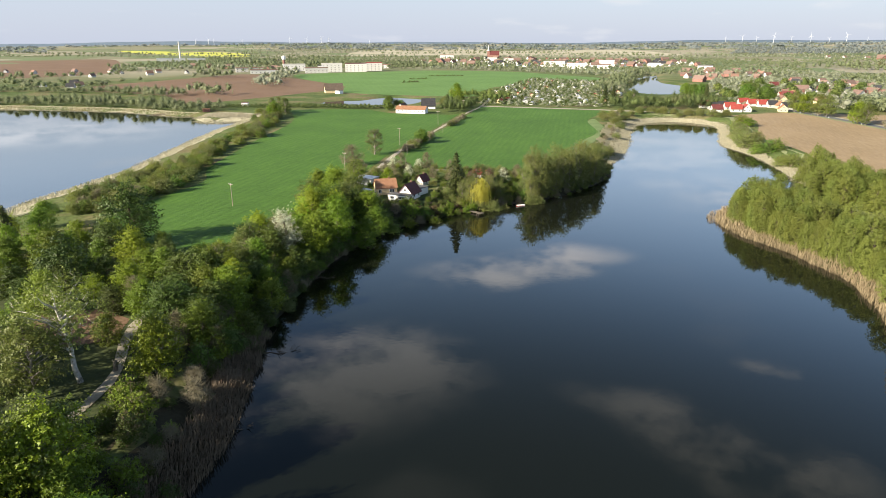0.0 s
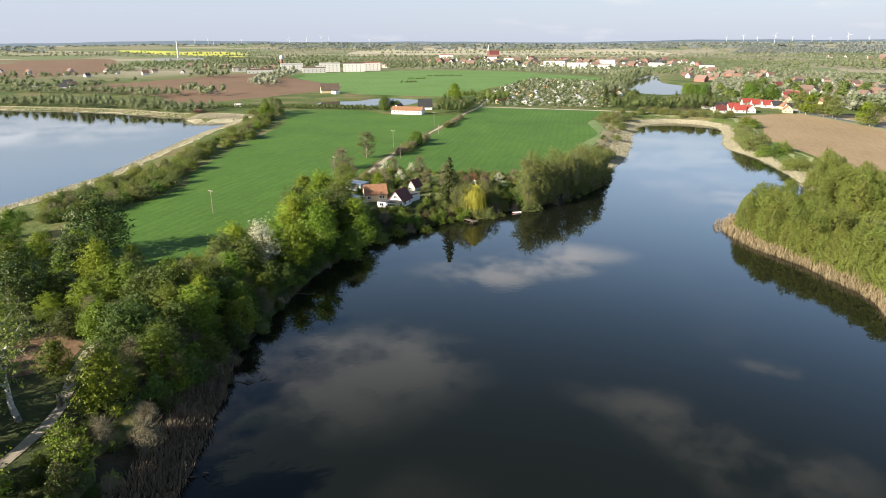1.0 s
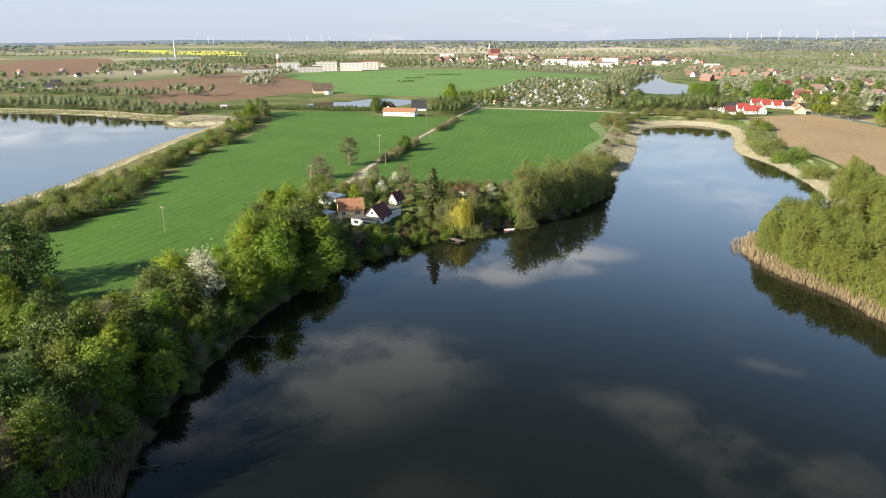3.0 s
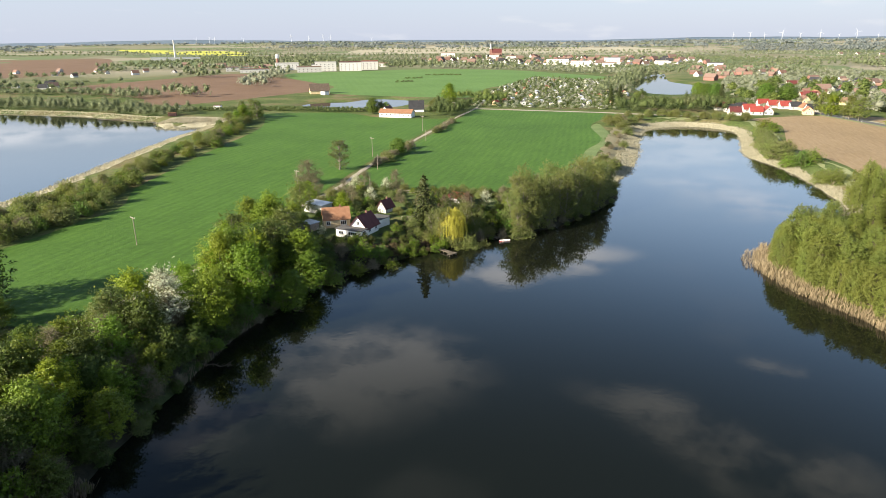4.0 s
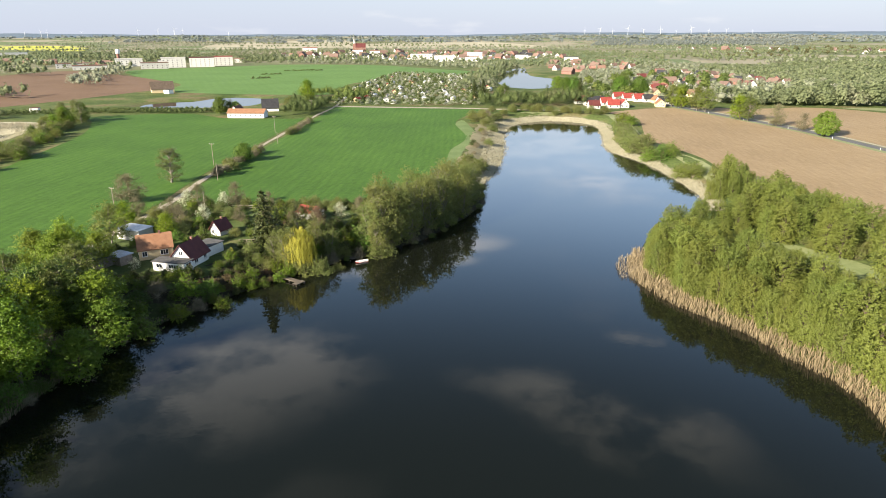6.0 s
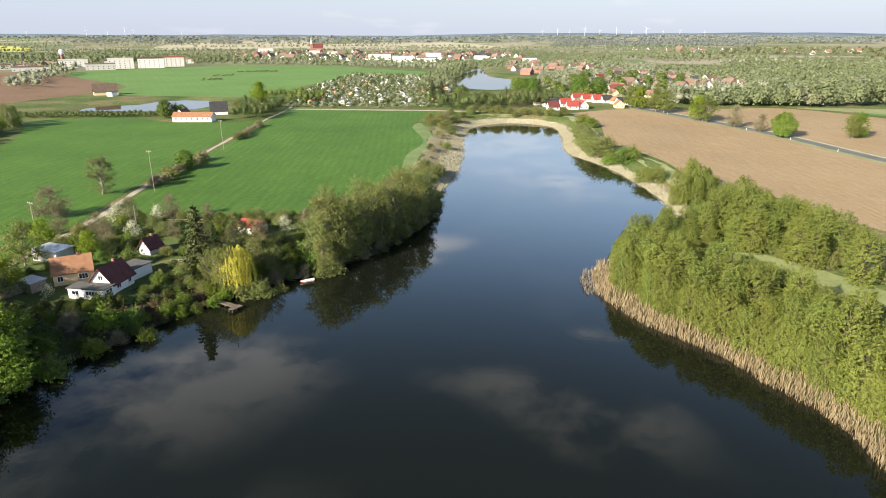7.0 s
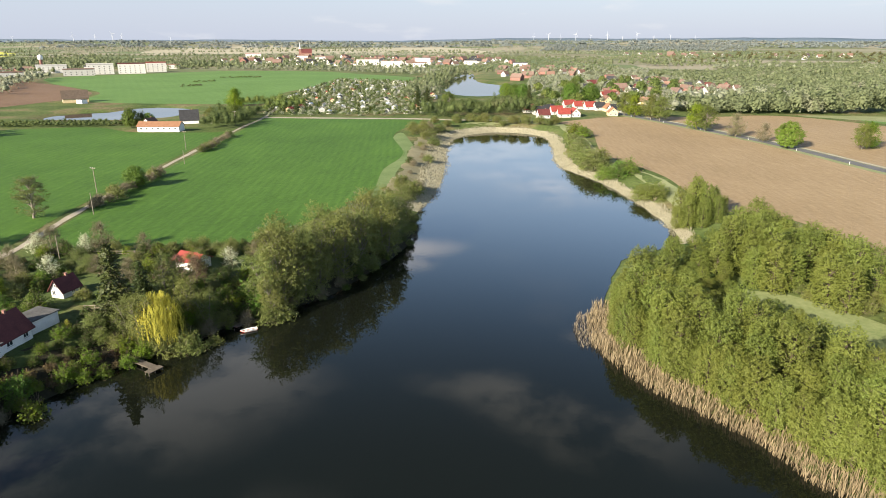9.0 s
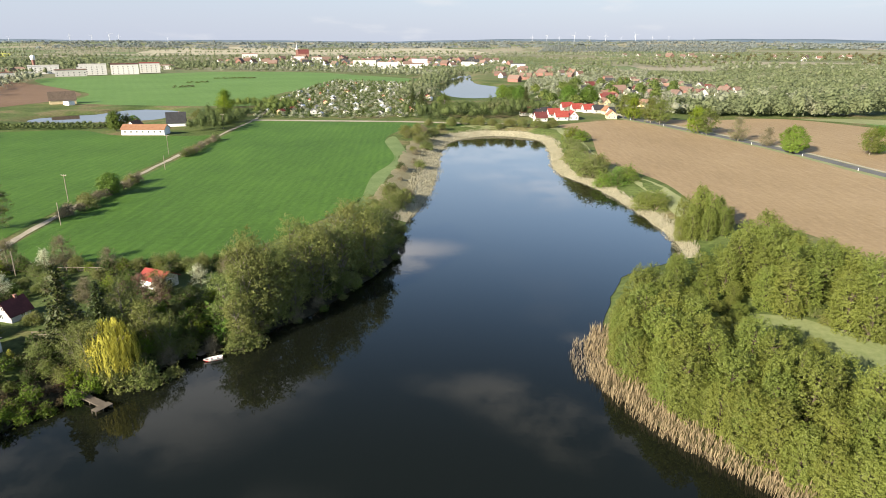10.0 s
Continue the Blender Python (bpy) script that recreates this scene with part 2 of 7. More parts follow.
def ground_material():
    """Meadow, dry grass and bare earth; far off a patchwork of fields."""
    m, n, l, p = node_mat("ground")
    co = n.new("ShaderNodeNewGeometry").outputs["Position"]
    a, b, c = noise_node(n, l, 0.03, 5, 0.6, co), noise_node(n, l, 0.6, 6, 0.7, co), noise_node(n, l, 0.006, 3, 0.5, co)
    r1 = ramp_node(n, [(0.3, (0.05, 0.085, 0.022)), (0.5, (0.10, 0.135, 0.045)), (0.62, (0.17, 0.155, 0.08)), (0.75, (0.11, 0.085, 0.05))])
    l.new(a.outputs[0], r1.inputs[0])
    r2 = ramp_node(n, [(0.3, (0.45, 0.45, 0.42)), (0.7, (1.25, 1.2, 1.15))])
    l.new(b.outputs[0], r2.inputs[0])
    near = mix_node(n, l, r1.outputs[0], r2.outputs[0], 1.0, "MULTIPLY")
    warp = n.new("ShaderNodeVectorMath")
    warp.operation = "MULTIPLY_ADD"
    warp.inputs[1].default_value = (60, 60, 0)
    l.new(c.outputs["Color"], warp.inputs[0])
    l.new(co, warp.inputs[2])
    vo = n.new("ShaderNodeTexVoronoi")
    vo.inputs["Scale"].default_value = 0.0042
    l.new(warp.outputs[0], vo.inputs["Vector"])
    sep = n.new("ShaderNodeSeparateColor")
    l.new(vo.outputs["Color"], sep.inputs[0])
    # far field colours, lightened to stand for haze over the plain
    r3 = ramp_node(n, [(0.0, (0.14, 0.155, 0.085)), (0.3, (0.19, 0.185, 0.12)), (0.5, (0.26, 0.24, 0.175)), (0.7, (0.13, 0.165, 0.08)), (0.9, (0.22, 0.21, 0.145))])
    r3.color_ramp.interpolation = "CONSTANT"
    l.new(sep.outputs[0], r3.inputs[0])
    length = n.new("ShaderNodeVectorMath")
    length.operation = "LENGTH"
    l.new(co, length.inputs[0])
    away = n.new("ShaderNodeMapRange")
    away.inputs["From Min"].default_value, away.inputs["From Max"].default_value = 900, 1300
    l.new(length.outputs["Value"], away.inputs["Value"])
    col = mix_node(n, l, near, r3.outputs[0], 0.0)
    l.new(away.outputs[0], col.node.inputs[0])
    l.new(col, p.inputs["Base Color"])
    p.inputs["Roughness"].default_value, p.inputs["Specular IOR Level"].default_value = 0.95, 0.1
    bu = n.new("ShaderNodeBump")
    bu.inputs["Strength"].default_value, bu.inputs["Distance"].default_value = 0.6, 0.3
    l.new(b.outputs[0], bu.inputs["Height"])
    l.new(bu.outputs[0], p.inputs["Normal"])
    return m


def woods_material(name, colours):
    """Foliage of a mixed wood: the colour changes from tree to tree and a little from leaf to leaf."""
    m, n, l, p = node_mat(name)
    pos, geo = n.new("ShaderNodeNewGeometry"), n.new("ShaderNodeNewGeometry")
    flat = n.new("ShaderNodeMapping")
    flat.inputs["Scale"].default_value = (0.11, 0.11, 0.02)
    l.new(pos.outputs["Position"], flat.inputs["Vector"])
    cell = n.new("ShaderNodeTexVoronoi")
    cell.inputs["Scale"].default_value = 1.0
    l.new(flat.outputs[0], cell.inputs["Vector"])
    pick = n.new("ShaderNodeSeparateColor")
    l.new(cell.outputs["Color"], pick.inputs[0])
    k = len(colours) - 1
    r = ramp_node(n, [(i / k, c) for i, c in enumerate(colours)])
    stand = noise_node(n, l, 0.012, 3, 0.55, pos.outputs["Position"])
    wide = n.new("ShaderNodeMapRange")
    wide.inputs["From Min"].default_value, wide.inputs["From Max"].default_value = 0.33, 0.67
    wide.inputs["To Max"].default_value = 0.55
    l.new(stand.outputs[0], wide.inputs["Value"])
    both = n.new("ShaderNodeMath")
    both.operation = "MULTIPLY_ADD"
    both.inputs[1].default_value = 0.45
    l.new(pick.outputs[0], both.inputs[0])
    l.new(wide.outputs[0], both.inputs[2])
    l.new(both.outputs[0], r.inputs[0])
    v = n.new("ShaderNodeMapRange")
    v.inputs["To Min"].default_value, v.inputs["To Max"].default_value = 0.88, 1.14
    l.new(geo.outputs["Random Per Island"], v.inputs["Value"])
    hsv = n.new("ShaderNodeHueSaturation")
    l.new(v.outputs[0], hsv.inputs["Value"])
    l.new(r.outputs[0], hsv.inputs["Color"])
    l.new(hsv.outputs[0], p.inputs["Base Color"])
    p.inputs["Roughness"].default_value, p.inputs["Specular IOR Level"].default_value = 0.7, 0.2
    tr, mx = n.new("ShaderNodeBsdfTranslucent"), n.new("ShaderNodeMixShader")
    l.new(hsv.outputs[0], tr.inputs["Color"])
    mx.inputs[0].default_value = 0.4
    l.new(p.outputs[0], mx.inputs[1])
    l.new(tr.outputs[0], mx.inputs[2])
    l.new(mx.outputs[0], n["Material Output"].inputs["Surface"])
    return m


M = {
    "thatch": rough_surface("dark_thatch", (0.06, 0.045, 0.034), (0.13, 0.10, 0.078), 0.8, 4, 0.95, 0.4, 0.05),
    "reed_pale": leaf_material("pale_reed", (0.265, 0.245, 0.165), (0.43, 0.405, 0.29), 0.2, 0.8, 0.01),
    # leaf_far and leaf_mix: spring leaf colours paled and greyed to stand for haze
    "leaf_far": woods_material("far_leaves_haze_tint", ((0.28, 0.275, 0.22), (0.245, 0.255, 0.185), (0.225, 0.25, 0.165), (0.255, 0.275, 0.18), (0.30, 0.295, 0.24))),
    "leaf_mix": woods_material("mixed_leaves_haze_tint", ((0.215, 0.215, 0.155), (0.165, 0.19, 0.105), (0.145, 0.175, 0.085), (0.19, 0.215, 0.115), (0.23, 0.235, 0.16))),
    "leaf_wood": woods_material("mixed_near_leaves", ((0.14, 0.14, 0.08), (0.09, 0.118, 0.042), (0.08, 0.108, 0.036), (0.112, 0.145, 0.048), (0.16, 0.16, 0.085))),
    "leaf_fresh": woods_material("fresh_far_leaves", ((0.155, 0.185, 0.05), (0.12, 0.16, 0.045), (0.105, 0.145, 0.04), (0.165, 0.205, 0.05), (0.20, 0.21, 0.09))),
    "glade_grass": rough_surface("glade_grass", (0.13, 0.17, 0.06), (0.24, 0.26, 0.12), 0.07, 1.0, 0.95, 0.5, 0.15),
    # far forest green shifted towards blue-grey to stand for haze
    "leaf_ridge": leaf_material("far_forest_haze_tint", (0.135, 0.16, 0.15), (0.19, 0.21, 0.20)),
    # roof tile and render muted in colour to stand for haze on far houses
    "tile_faded": rough_surface("haze_muted_roof_tile", (0.115, 0.075, 0.06), (0.19, 0.13, 0.108), 0.8, 5, 0.85, 0.2, 0.03, 0, 0.2),
    "plaster_far": rough_surface("haze_muted_render", (0.42, 0.41, 0.38), (0.58, 0.57, 0.54), 0.5, 4, 0.9, 0.1, 0.01, 0, 0.15),
    # blue of the hazy distance put into the ridge colour
    "ridge": rough_surface("haze_blue_forest_ridge", (0.085, 0.125, 0.165), (0.13, 0.17, 0.215), 0.004, 0.05, 1.0, 0.0),
    "turbine": plain("turbine_white", (0.55, 0.56, 0.58), 0.5),
    "water": water_material(),
    "ground": ground_material(),
    "crop": field_material("young_wheat", (0.036, 0.084, 0.012), (0.073, 0.15, 0.022), (0.105, 0.175, 0.04), -7.5, 3.0, 0.3),
    "crop_far": field_material("far_wheat", (0.075, 0.145, 0.035), (0.115, 0.20, 0.055), (0.15, 0.22, 0.08), -30, 8.0, 0.2),
    "plough": field_material("ploughed_earth", (0.115, 0.072, 0.045), (0.19, 0.125, 0.08), (0.24, 0.17, 0.11), 12, 6.0, 0.25),
    "plough_east": field_material("dry_ploughed_earth", (0.205, 0.148, 0.084), (0.29, 0.218, 0.13), (0.34, 0.266, 0.168), -28, 7.0, 0.14),
    "rape": field_material("rapeseed", (0.36, 0.37, 0.06), (0.48, 0.48, 0.10), (0.3, 0.36, 0.06), 10),
    "meadow": rough_surface("meadow_grass", (0.035, 0.065, 0.014), (0.10, 0.13, 0.038), 0.08, 1.4, 0.95, 0.6, 0.2),
    "meadow_pale": rough_surface("pale_dry_meadow", (0.27, 0.25, 0.175), (0.40, 0.37, 0.275), 0.01, 0.2, 0.95, 0.2, 0.1),
    "margin": rough_surface("mown_field_edge", (0.085, 0.13, 0.04), (0.15, 0.20, 0.075), 0.1, 1.2, 0.95, 0.5, 0.1),
    "straw": rough_surface("straw_grass", (0.15, 0.14, 0.075), (0.27, 0.24, 0.145), 0.1, 1.2, 0.95, 0.5, 0.1),
    "verge": rough_surface("mown_margin", (0.14, 0.165, 0.07), (0.23, 0.245, 0.125), 0.1, 1.2, 0.95, 0.5, 0.1),
    "sand": rough_surface("dry_reed_bed", (0.265, 0.245, 0.165), (0.42, 0.395, 0.285), 0.15, 1.5, 0.95, 0.7, 0.2),
    # litter brown taken almost to black: shade of the overhanging bank trees
    "shore_shade": rough_surface("leaf_litter", (0.018, 0.018, 0.010), (0.052, 0.046, 0.026), 0.2, 1.2, 0.95, 0.7, 0.15),
    # meadow green darkened to hold the shade beneath the trees
    "shade_grass": rough_surface("shade_darkened_grass", (0.02, 0.03, 0.008), (0.062, 0.078, 0.025), 0.2, 1.2, 0.95, 0.7, 0.15),
    "track": rough_surface("dirt_track", (0.22, 0.195, 0.15), (0.39, 0.35, 0.28), 0.2, 1.5, 0.95, 0.4, 0.05),
    "asphalt": rough_surface("asphalt", (0.07, 0.07, 0.072), (0.13, 0.13, 0.13), 0.2, 3, 0.85, 0.2, 0.02),
    "bark": rough_surface("bark", (0.035, 0.026, 0.018), (0.12, 0.095, 0.07), 1.0, 6, 0.95, 0.7, 0.05),
    "bark_grey": rough_surface("grey_bark", (0.10, 0.088, 0.072), (0.24, 0.215, 0.18), 1.0, 6, 0.95, 0.5, 0.05),
    "birch_bark": rough_surface("birch_bark", (0.12, 0.11, 0.10), (0.72, 0.69, 0.62), 0.9, 3.5, 0.8, 0.4, 0.03),
    "twig": rough_surface("twigs", (0.075, 0.056, 0.04), (0.20, 0.155, 0.115), 0.6, 5, 0.95, 0.0),
    "twig_pale": rough_surface("pale_twigs", (0.115, 0.10, 0.062), (0.22, 0.195, 0.13), 0.6, 5, 0.95, 0.0),
    "reed": leaf_material("dry_reed", (0.13, 0.095, 0.056), (0.31, 0.24, 0.15), 0.2, 0.8, 0.01),
    "reed_grey": leaf_material("grey_reed", (0.10, 0.08, 0.055), (0.25, 0.20, 0.14), 0.2, 0.8, 0.01),
    "leaf_bright": leaf_material("bright_leaves", (0.105, 0.16, 0.006), (0.19, 0.265, 0.015), 0.26),
    "leaf_green": leaf_material("green_leaves", (0.074, 0.114, 0.006), (0.138, 0.20, 0.014), 0.22),
    "leaf_vivid": leaf_material("vivid_leaves", (0.066, 0.118, 0.012), (0.12, 0.19, 0.024), 0.25),
    # green of dark-leaved species, lowered further to stand for deep bank shade
    "leaf_dark": leaf_material("dark_leaves_with_shade", (0.028, 0.048, 0.004), (0.066, 0.10, 0.010), 0.12),
    "leaf_yellow": leaf_material("yellow_green_leaves", (0.082, 0.112, 0.018), (0.16, 0.19, 0.042), 0.3),
    "leaf_olive": leaf_material("alder_leaves", (0.11, 0.135, 0.032), (0.18, 0.205, 0.058), 0.36, vary=0.16),
    "leaf_alder": leaf_material("fresh_alder_leaves", (0.128, 0.16, 0.03), (0.205, 0.24, 0.054), 0.45, hue=0.012, vary=0.13),
    "leaf_willow": leaf_material("golden_willow_leaves", (0.30, 0.30, 0.035), (0.48, 0.47, 0.085)),
    "leaf_brown": leaf_material("brown_buds", (0.092, 0.088, 0.036), (0.17, 0.16, 0.072)),
    "leaf_red": leaf_material("reddish_leaves", (0.10, 0.06, 0.04), (0.20, 0.125, 0.085)),
    "blossom": leaf_material("white_blossom", (0.42, 0.44, 0.29), (0.66, 0.68, 0.5), 0.4, vary=0.1),
    "needle": leaf_material("spruce_needles", (0.022, 0.036, 0.008), (0.056, 0.074, 0.018), 0.1),
    "rust": leaf_material("rusty_sedge", (0.075, 0.055, 0.022), (0.15, 0.105, 0.05), 0.2, 0.8),
    "plaster": rough_surface("white_render", (0.66, 0.65, 0.62), (0.82, 0.81, 0.78), 0.5, 6, 0.85, 0.1, 0.01),
    "plaster_cream": rough_surface("cream_render", (0.47, 0.37, 0.21), (0.64, 0.52, 0.32), 0.5, 6, 0.85, 0.1, 0.01),
    "plaster_grey": rough_surface("grey_render", (0.38, 0.37, 0.35), (0.55, 0.54, 0.52), 0.5, 6, 0.85, 0.1, 0.01),
    "brick": rough_surface("red_brick", (0.17, 0.085, 0.068), (0.26, 0.14, 0.115), 0.4, 5, 0.9, 0.2, 0.02),
    "tile_orange": rough_surface("orange_roof_tile", (0.18, 0.088, 0.05), (0.27, 0.148, 0.086), 0.8, 5, 0.8, 0.3, 0.03, 0, 0.1),
    "tile_red": rough_surface("red_roof_tile", (0.16, 0.028, 0.024), (0.26, 0.055, 0.043), 0.8, 5, 0.75, 0.3, 0.03, 0, 0.15),
    "tile_maroon": rough_surface("maroon_roof_tile", (0.07, 0.02, 0.02), (0.13, 0.038, 0.036), 0.8, 5, 0.7, 0.3, 0.03),
    "tile_dark": rough_surface("dark_roof_tile", (0.018, 0.019, 0.022), (0.045, 0.046, 0.05), 0.8, 5, 0.85, 0.3, 0.03),
    "tile_brown": rough_surface("brown_roof_tile", (0.13, 0.075, 0.055), (0.21, 0.13, 0.10), 0.8, 5, 0.8, 0.3, 0.03, 0, 0.2),
    "felt": rough_surface("roofing_felt", (0.05, 0.05, 0.05), (0.12, 0.118, 0.115), 0.7, 4, 0.9, 0.2, 0.02),
    "tin": rough_surface("sheet_roof", (0.30, 0.33, 0.38), (0.48, 0.52, 0.58), 0.6, 3, 0.45, 0.1, 0.01, 0.3),
    "wood": rough_surface("weathered_wood", (0.15, 0.125, 0.10), (0.32, 0.275, 0.225), 1.5, 7, 0.9, 0.4, 0.02),
    "old_wood": rough_surface("old_wet_wood", (0.055, 0.046, 0.036), (0.16, 0.135, 0.108), 1.5, 7, 0.9, 0.4, 0.02),
    "white_paint": rough_surface("white_paint", (0.68, 0.68, 0.66), (0.82, 0.82, 0.80), 1.0, 6, 0.5, 0.05, 0.01),
    "red_paint": plain("red_paint", (0.45, 0.04, 0.03), 0.45),
    "concrete": rough_surface("concrete", (0.42, 0.40, 0.37), (0.58, 0.56, 0.52), 0.6, 4, 0.9, 0.2, 0.02),
    "glass": plain("window_glass", (0.03, 0.035, 0.04), 0.08),
}


# ---------------------------------------------------------------- helpers
def mesh_from(name, verts, faces, mats, slots=None, smooth=False):
    me = bpy.data.meshes.new(name)
    verts = np.asarray(verts, dtype=np.float32)
    if isinstance(faces, np.ndarray):
        count, k = faces.shape
        me.vertices.add(len(verts))
        me.vertices.foreach_set("co", verts.ravel())
        me.loops.add(count * k)
        me.loops.foreach_set("vertex_index", faces.astype(np.int32).ravel())
        me.polygons.add(count)
        me.polygons.foreach_set("loop_start", np.arange(0, count * k, k, dtype=np.int32))
    else:
        me.from_pydata(verts.tolist(), [], faces)
    for m in mats:
        me.materials.append(m)
    if slots is not None:
        me.polygons.foreach_set("material_index", np.asarray(slots, dtype=np.int32))
    if smooth:
        me.polygons.foreach_set("use_smooth", np.ones(len(me.polygons), dtype=bool))
    me.update(calc_edges=True)
    me.validate()
    return me


def hang(name, me, parent=None, label="", at=None):
    ob = new(name, me)
    if parent is not None:
        ob.parent = parent
    if at is not None:
        ob.matrix_basis = at
    return tagged(ob, label) if label else ob


def part(name, bm, material, parent, label="", at=None):
    me = bpy.data.meshes.new(name)
    bm.to_mesh(me)
    bm.free()
    me.materials.append(material)
    return hang(name, me, parent, label, at)


def box(bm, x0, x1, y0, y1, z0, z1):
    v = [bm.verts.new((x, y, z)) for z in (z0, z1) for x, y in ((x0, y0), (x1, y0), (x1, y1), (x0, y1))]
    for f in ((3, 2, 1, 0), (4, 5, 6, 7), (0, 1, 5, 4), (1, 2, 6, 5), (2, 3, 7, 6), (3, 0, 4, 7)):
        bm.faces.new([v[i] for i in f])
    return bm


def boxes(*lots):
    bm = bmesh.new()
    for b in lots:
        box(bm, *b)
    return bm


def tube(points, radii, sides=6):
    """Vertices and quads of a tapered tube along points."""
    points, verts, faces = np.asarray(points, float), [], []
    for i, (p, r) in enumerate(zip(points, radii)):
        d = points[min(i + 1, len(points) - 1)] - points[max(i - 1, 0)]
        d = d / (np.linalg.norm(d) + 1e-9)
        u = np.cross(d, (0.0, 1.0, 0.02) if abs(d[1]) < 0.9 else (1.0, 0.0, 0.0))
        u /= np.linalg.norm(u) + 1e-9
        w = np.cross(d, u)
        a = np.arange(sides) * 2 * np.pi / sides
        verts.append(p + r * (np.cos(a)[:, None] * u + np.sin(a)[:, None] * w))
    for i in range(len(points) - 1):
        for k in range(sides):
            a, b = i * sides + k, i * sides + (k + 1) % sides
            faces.append((a, b, b + sides, a + sides))
    return np.concatenate(verts), np.array(faces)


def joined(pieces):
    verts, faces, n = [], [], 0
    for v, f in pieces:
        verts.append(v)
        faces.append(f + n)
        n += len(v)
    return np.concatenate(verts), np.concatenate(faces)


def spline(pts, step=4.0, closed=False):
    """A smooth line through plan points, at even steps."""
    p = np.asarray(pts, float)
    n, out = len(p), []
    for i in range(n if closed else n - 1):
        a, b, c, d = (p[(i + k) % n] if closed else p[min(max(i + k, 0), n - 1)] for k in (-1, 0, 1, 2))
        m = max(1, int(np.linalg.norm(c - b) / step))
        for t in np.arange(m) / m:
            out.append(0.5 * (2 * b + (c - a) * t + (2 * a - 5 * b + 4 * c - d) * t**2 + (3 * b - a - 3 * c + d) * t**3))
    if not closed:
        out.append(p[-1])
    return np.array(out)


def inside(poly, pts):
    poly, pts = np.asarray(poly, float), np.asarray(pts, float).reshape(-1, 2)
    hit = np.zeros(len(pts), bool)
    x, y = pts.T
    for (x0, y0), (x1, y1) in zip(poly, np.roll(poly, -1, 0)):
        if y0 != y1:
            hit ^= ((y0 > y) != (y1 > y)) & (x < (x1 - x0) * (y - y0) / (y1 - y0) + x0)
    return hit


def line_distance(poly, pts, closed=True):
    poly, pts = np.asarray(poly, float), np.asarray(pts, float).reshape(-1, 2)
    best = np.full(len(pts), 1e9)
    ends = np.roll(poly, -1, 0) if closed else poly[1:]
    for a, b in zip(poly, ends):
        d = b - a
        t = np.clip(((pts - a) @ d) / (d @ d + 1e-9), 0, 1)
        best = np.minimum(best, np.hypot(*(pts - a - t[:, None] * d).T))
    return best


def rough_line(line, amount, seed, closed=False):
    """Small irregular bays and points along a line."""
    rng = np.random.default_rng(seed)
    s = np.arange(len(line))
    wob = sum(rng.uniform(0.4, 1) * np.sin(s * f + rng.uniform(0, 6.3)) for f in (0.9, 1.7, 2.9)) / 2
    t = np.roll(line, -1, 0) - np.roll(line, 1, 0)
    nrm = np.stack([-t[:, 1], t[:, 0]], 1) / (np.hypot(*t.T)[:, None] + 1e-9)
    if not closed:
        wob[[0, -1]] = 0
    return line + nrm * wob[:, None] * amount


# ---------------------------------------------------------------- the plan
LAKE_LEVEL = -2.2
WEST_SHORE = [(-31.4, -114.7), (-39.7, -62.5), (-44.9, 0.2), (-48.1, 36.8), (-51.2, 50.4), (-56.4, 63.7), (-64.8, 82.2), (-70, 105.8), (-73.2, 127.4), (-71.1, 153), (-63.8, 168.4), (-58.2, 179.6), (-51.2, 188), (-45.6, 197), (-40.8, 201.6), (-35.5, 206.8), (-29.3, 215.1), (-24, 227.7), (-17.8, 248.6), (-17.8, 271.6), (-18.8, 285.2), (-15.7, 300.8), (-14.6, 342.6), (-16.7, 406.4), (-11.5, 441.9)]
EAST_SHORE = [(8.4, 459.7), (31.4, 446.1), (34.5, 409.5), (32.4, 361.5), (42.9, 331.2), (48.1, 311.3), (51.7, 288.3), (53.3, 271.6), (52.8, 256.9), (44.9, 248.1), (34.5, 239.2), (27.2, 218.3), (23, 202.6), (23, 192.1), (28.2, 180.7), (36.6, 170.5), (42.9, 159.2), (48.1, 148.9), (49.1, 125.3), (44.9, 105.8), (41.8, 93.5), (43.9, 73), (52.3, 42), (64.8, 0.2), (62.7, -72.9), (20.9, -130.4)]
LAKE = rough_line(spline(WEST_SHORE + EAST_SHORE, 3.0, True), 0.5, 3, True)
WEST_LAKE = rough_line(spline([(-640, 330), (-506, 371), (-400, 381), (-345, 370), (-318, 372), (-304, 356), (-282, 345), (-268, 359), (-250, 305), (-226, 243), (-209, 201), (-202, 174),
                               (-195, 138), (-187, 120), (-205, 80), (-300, 30), (-500, 50), (-680, 190)], 5.0, True), 0.8, 4, True)
FARM_POND = spline([(-277, 485), (-256, 483), (-234, 484), (-211, 495), (-203, 518), (-212, 553), (-247, 565), (-257, 551), (-258, 533), (-274, 526), (-284, 505)], 8.0, True)
FAR_POND = spline([(-34, 715), (-45, 830), (-40, 969), (-20, 1075), (-8, 880), (20, 810), (16, 705), (-5, 662)], 10.0, True)
WATERS = [LAKE, WEST_LAKE, FARM_POND, FAR_POND]
LEVELS = [LAKE_LEVEL, 0.0, 0.0, 0.0]


def land(pts):
    """Height of the land, away from the shores."""
    x, y = np.asarray(pts, float).reshape(-1, 2).T
    r = np.hypot(x, y)
    s = np.clip((r - 2300) / 2500, 0, 1)
    rise = s * s * (3 - 2 * s) * (36 + 5 * np.sin(np.arctan2(x, y) * 9) + 3 * np.sin(np.arctan2(x, y) * 23 + 1))
    return 1.5 + 0.45 * np.sin(x / 75 + 1) * np.cos(y / 95) + rise


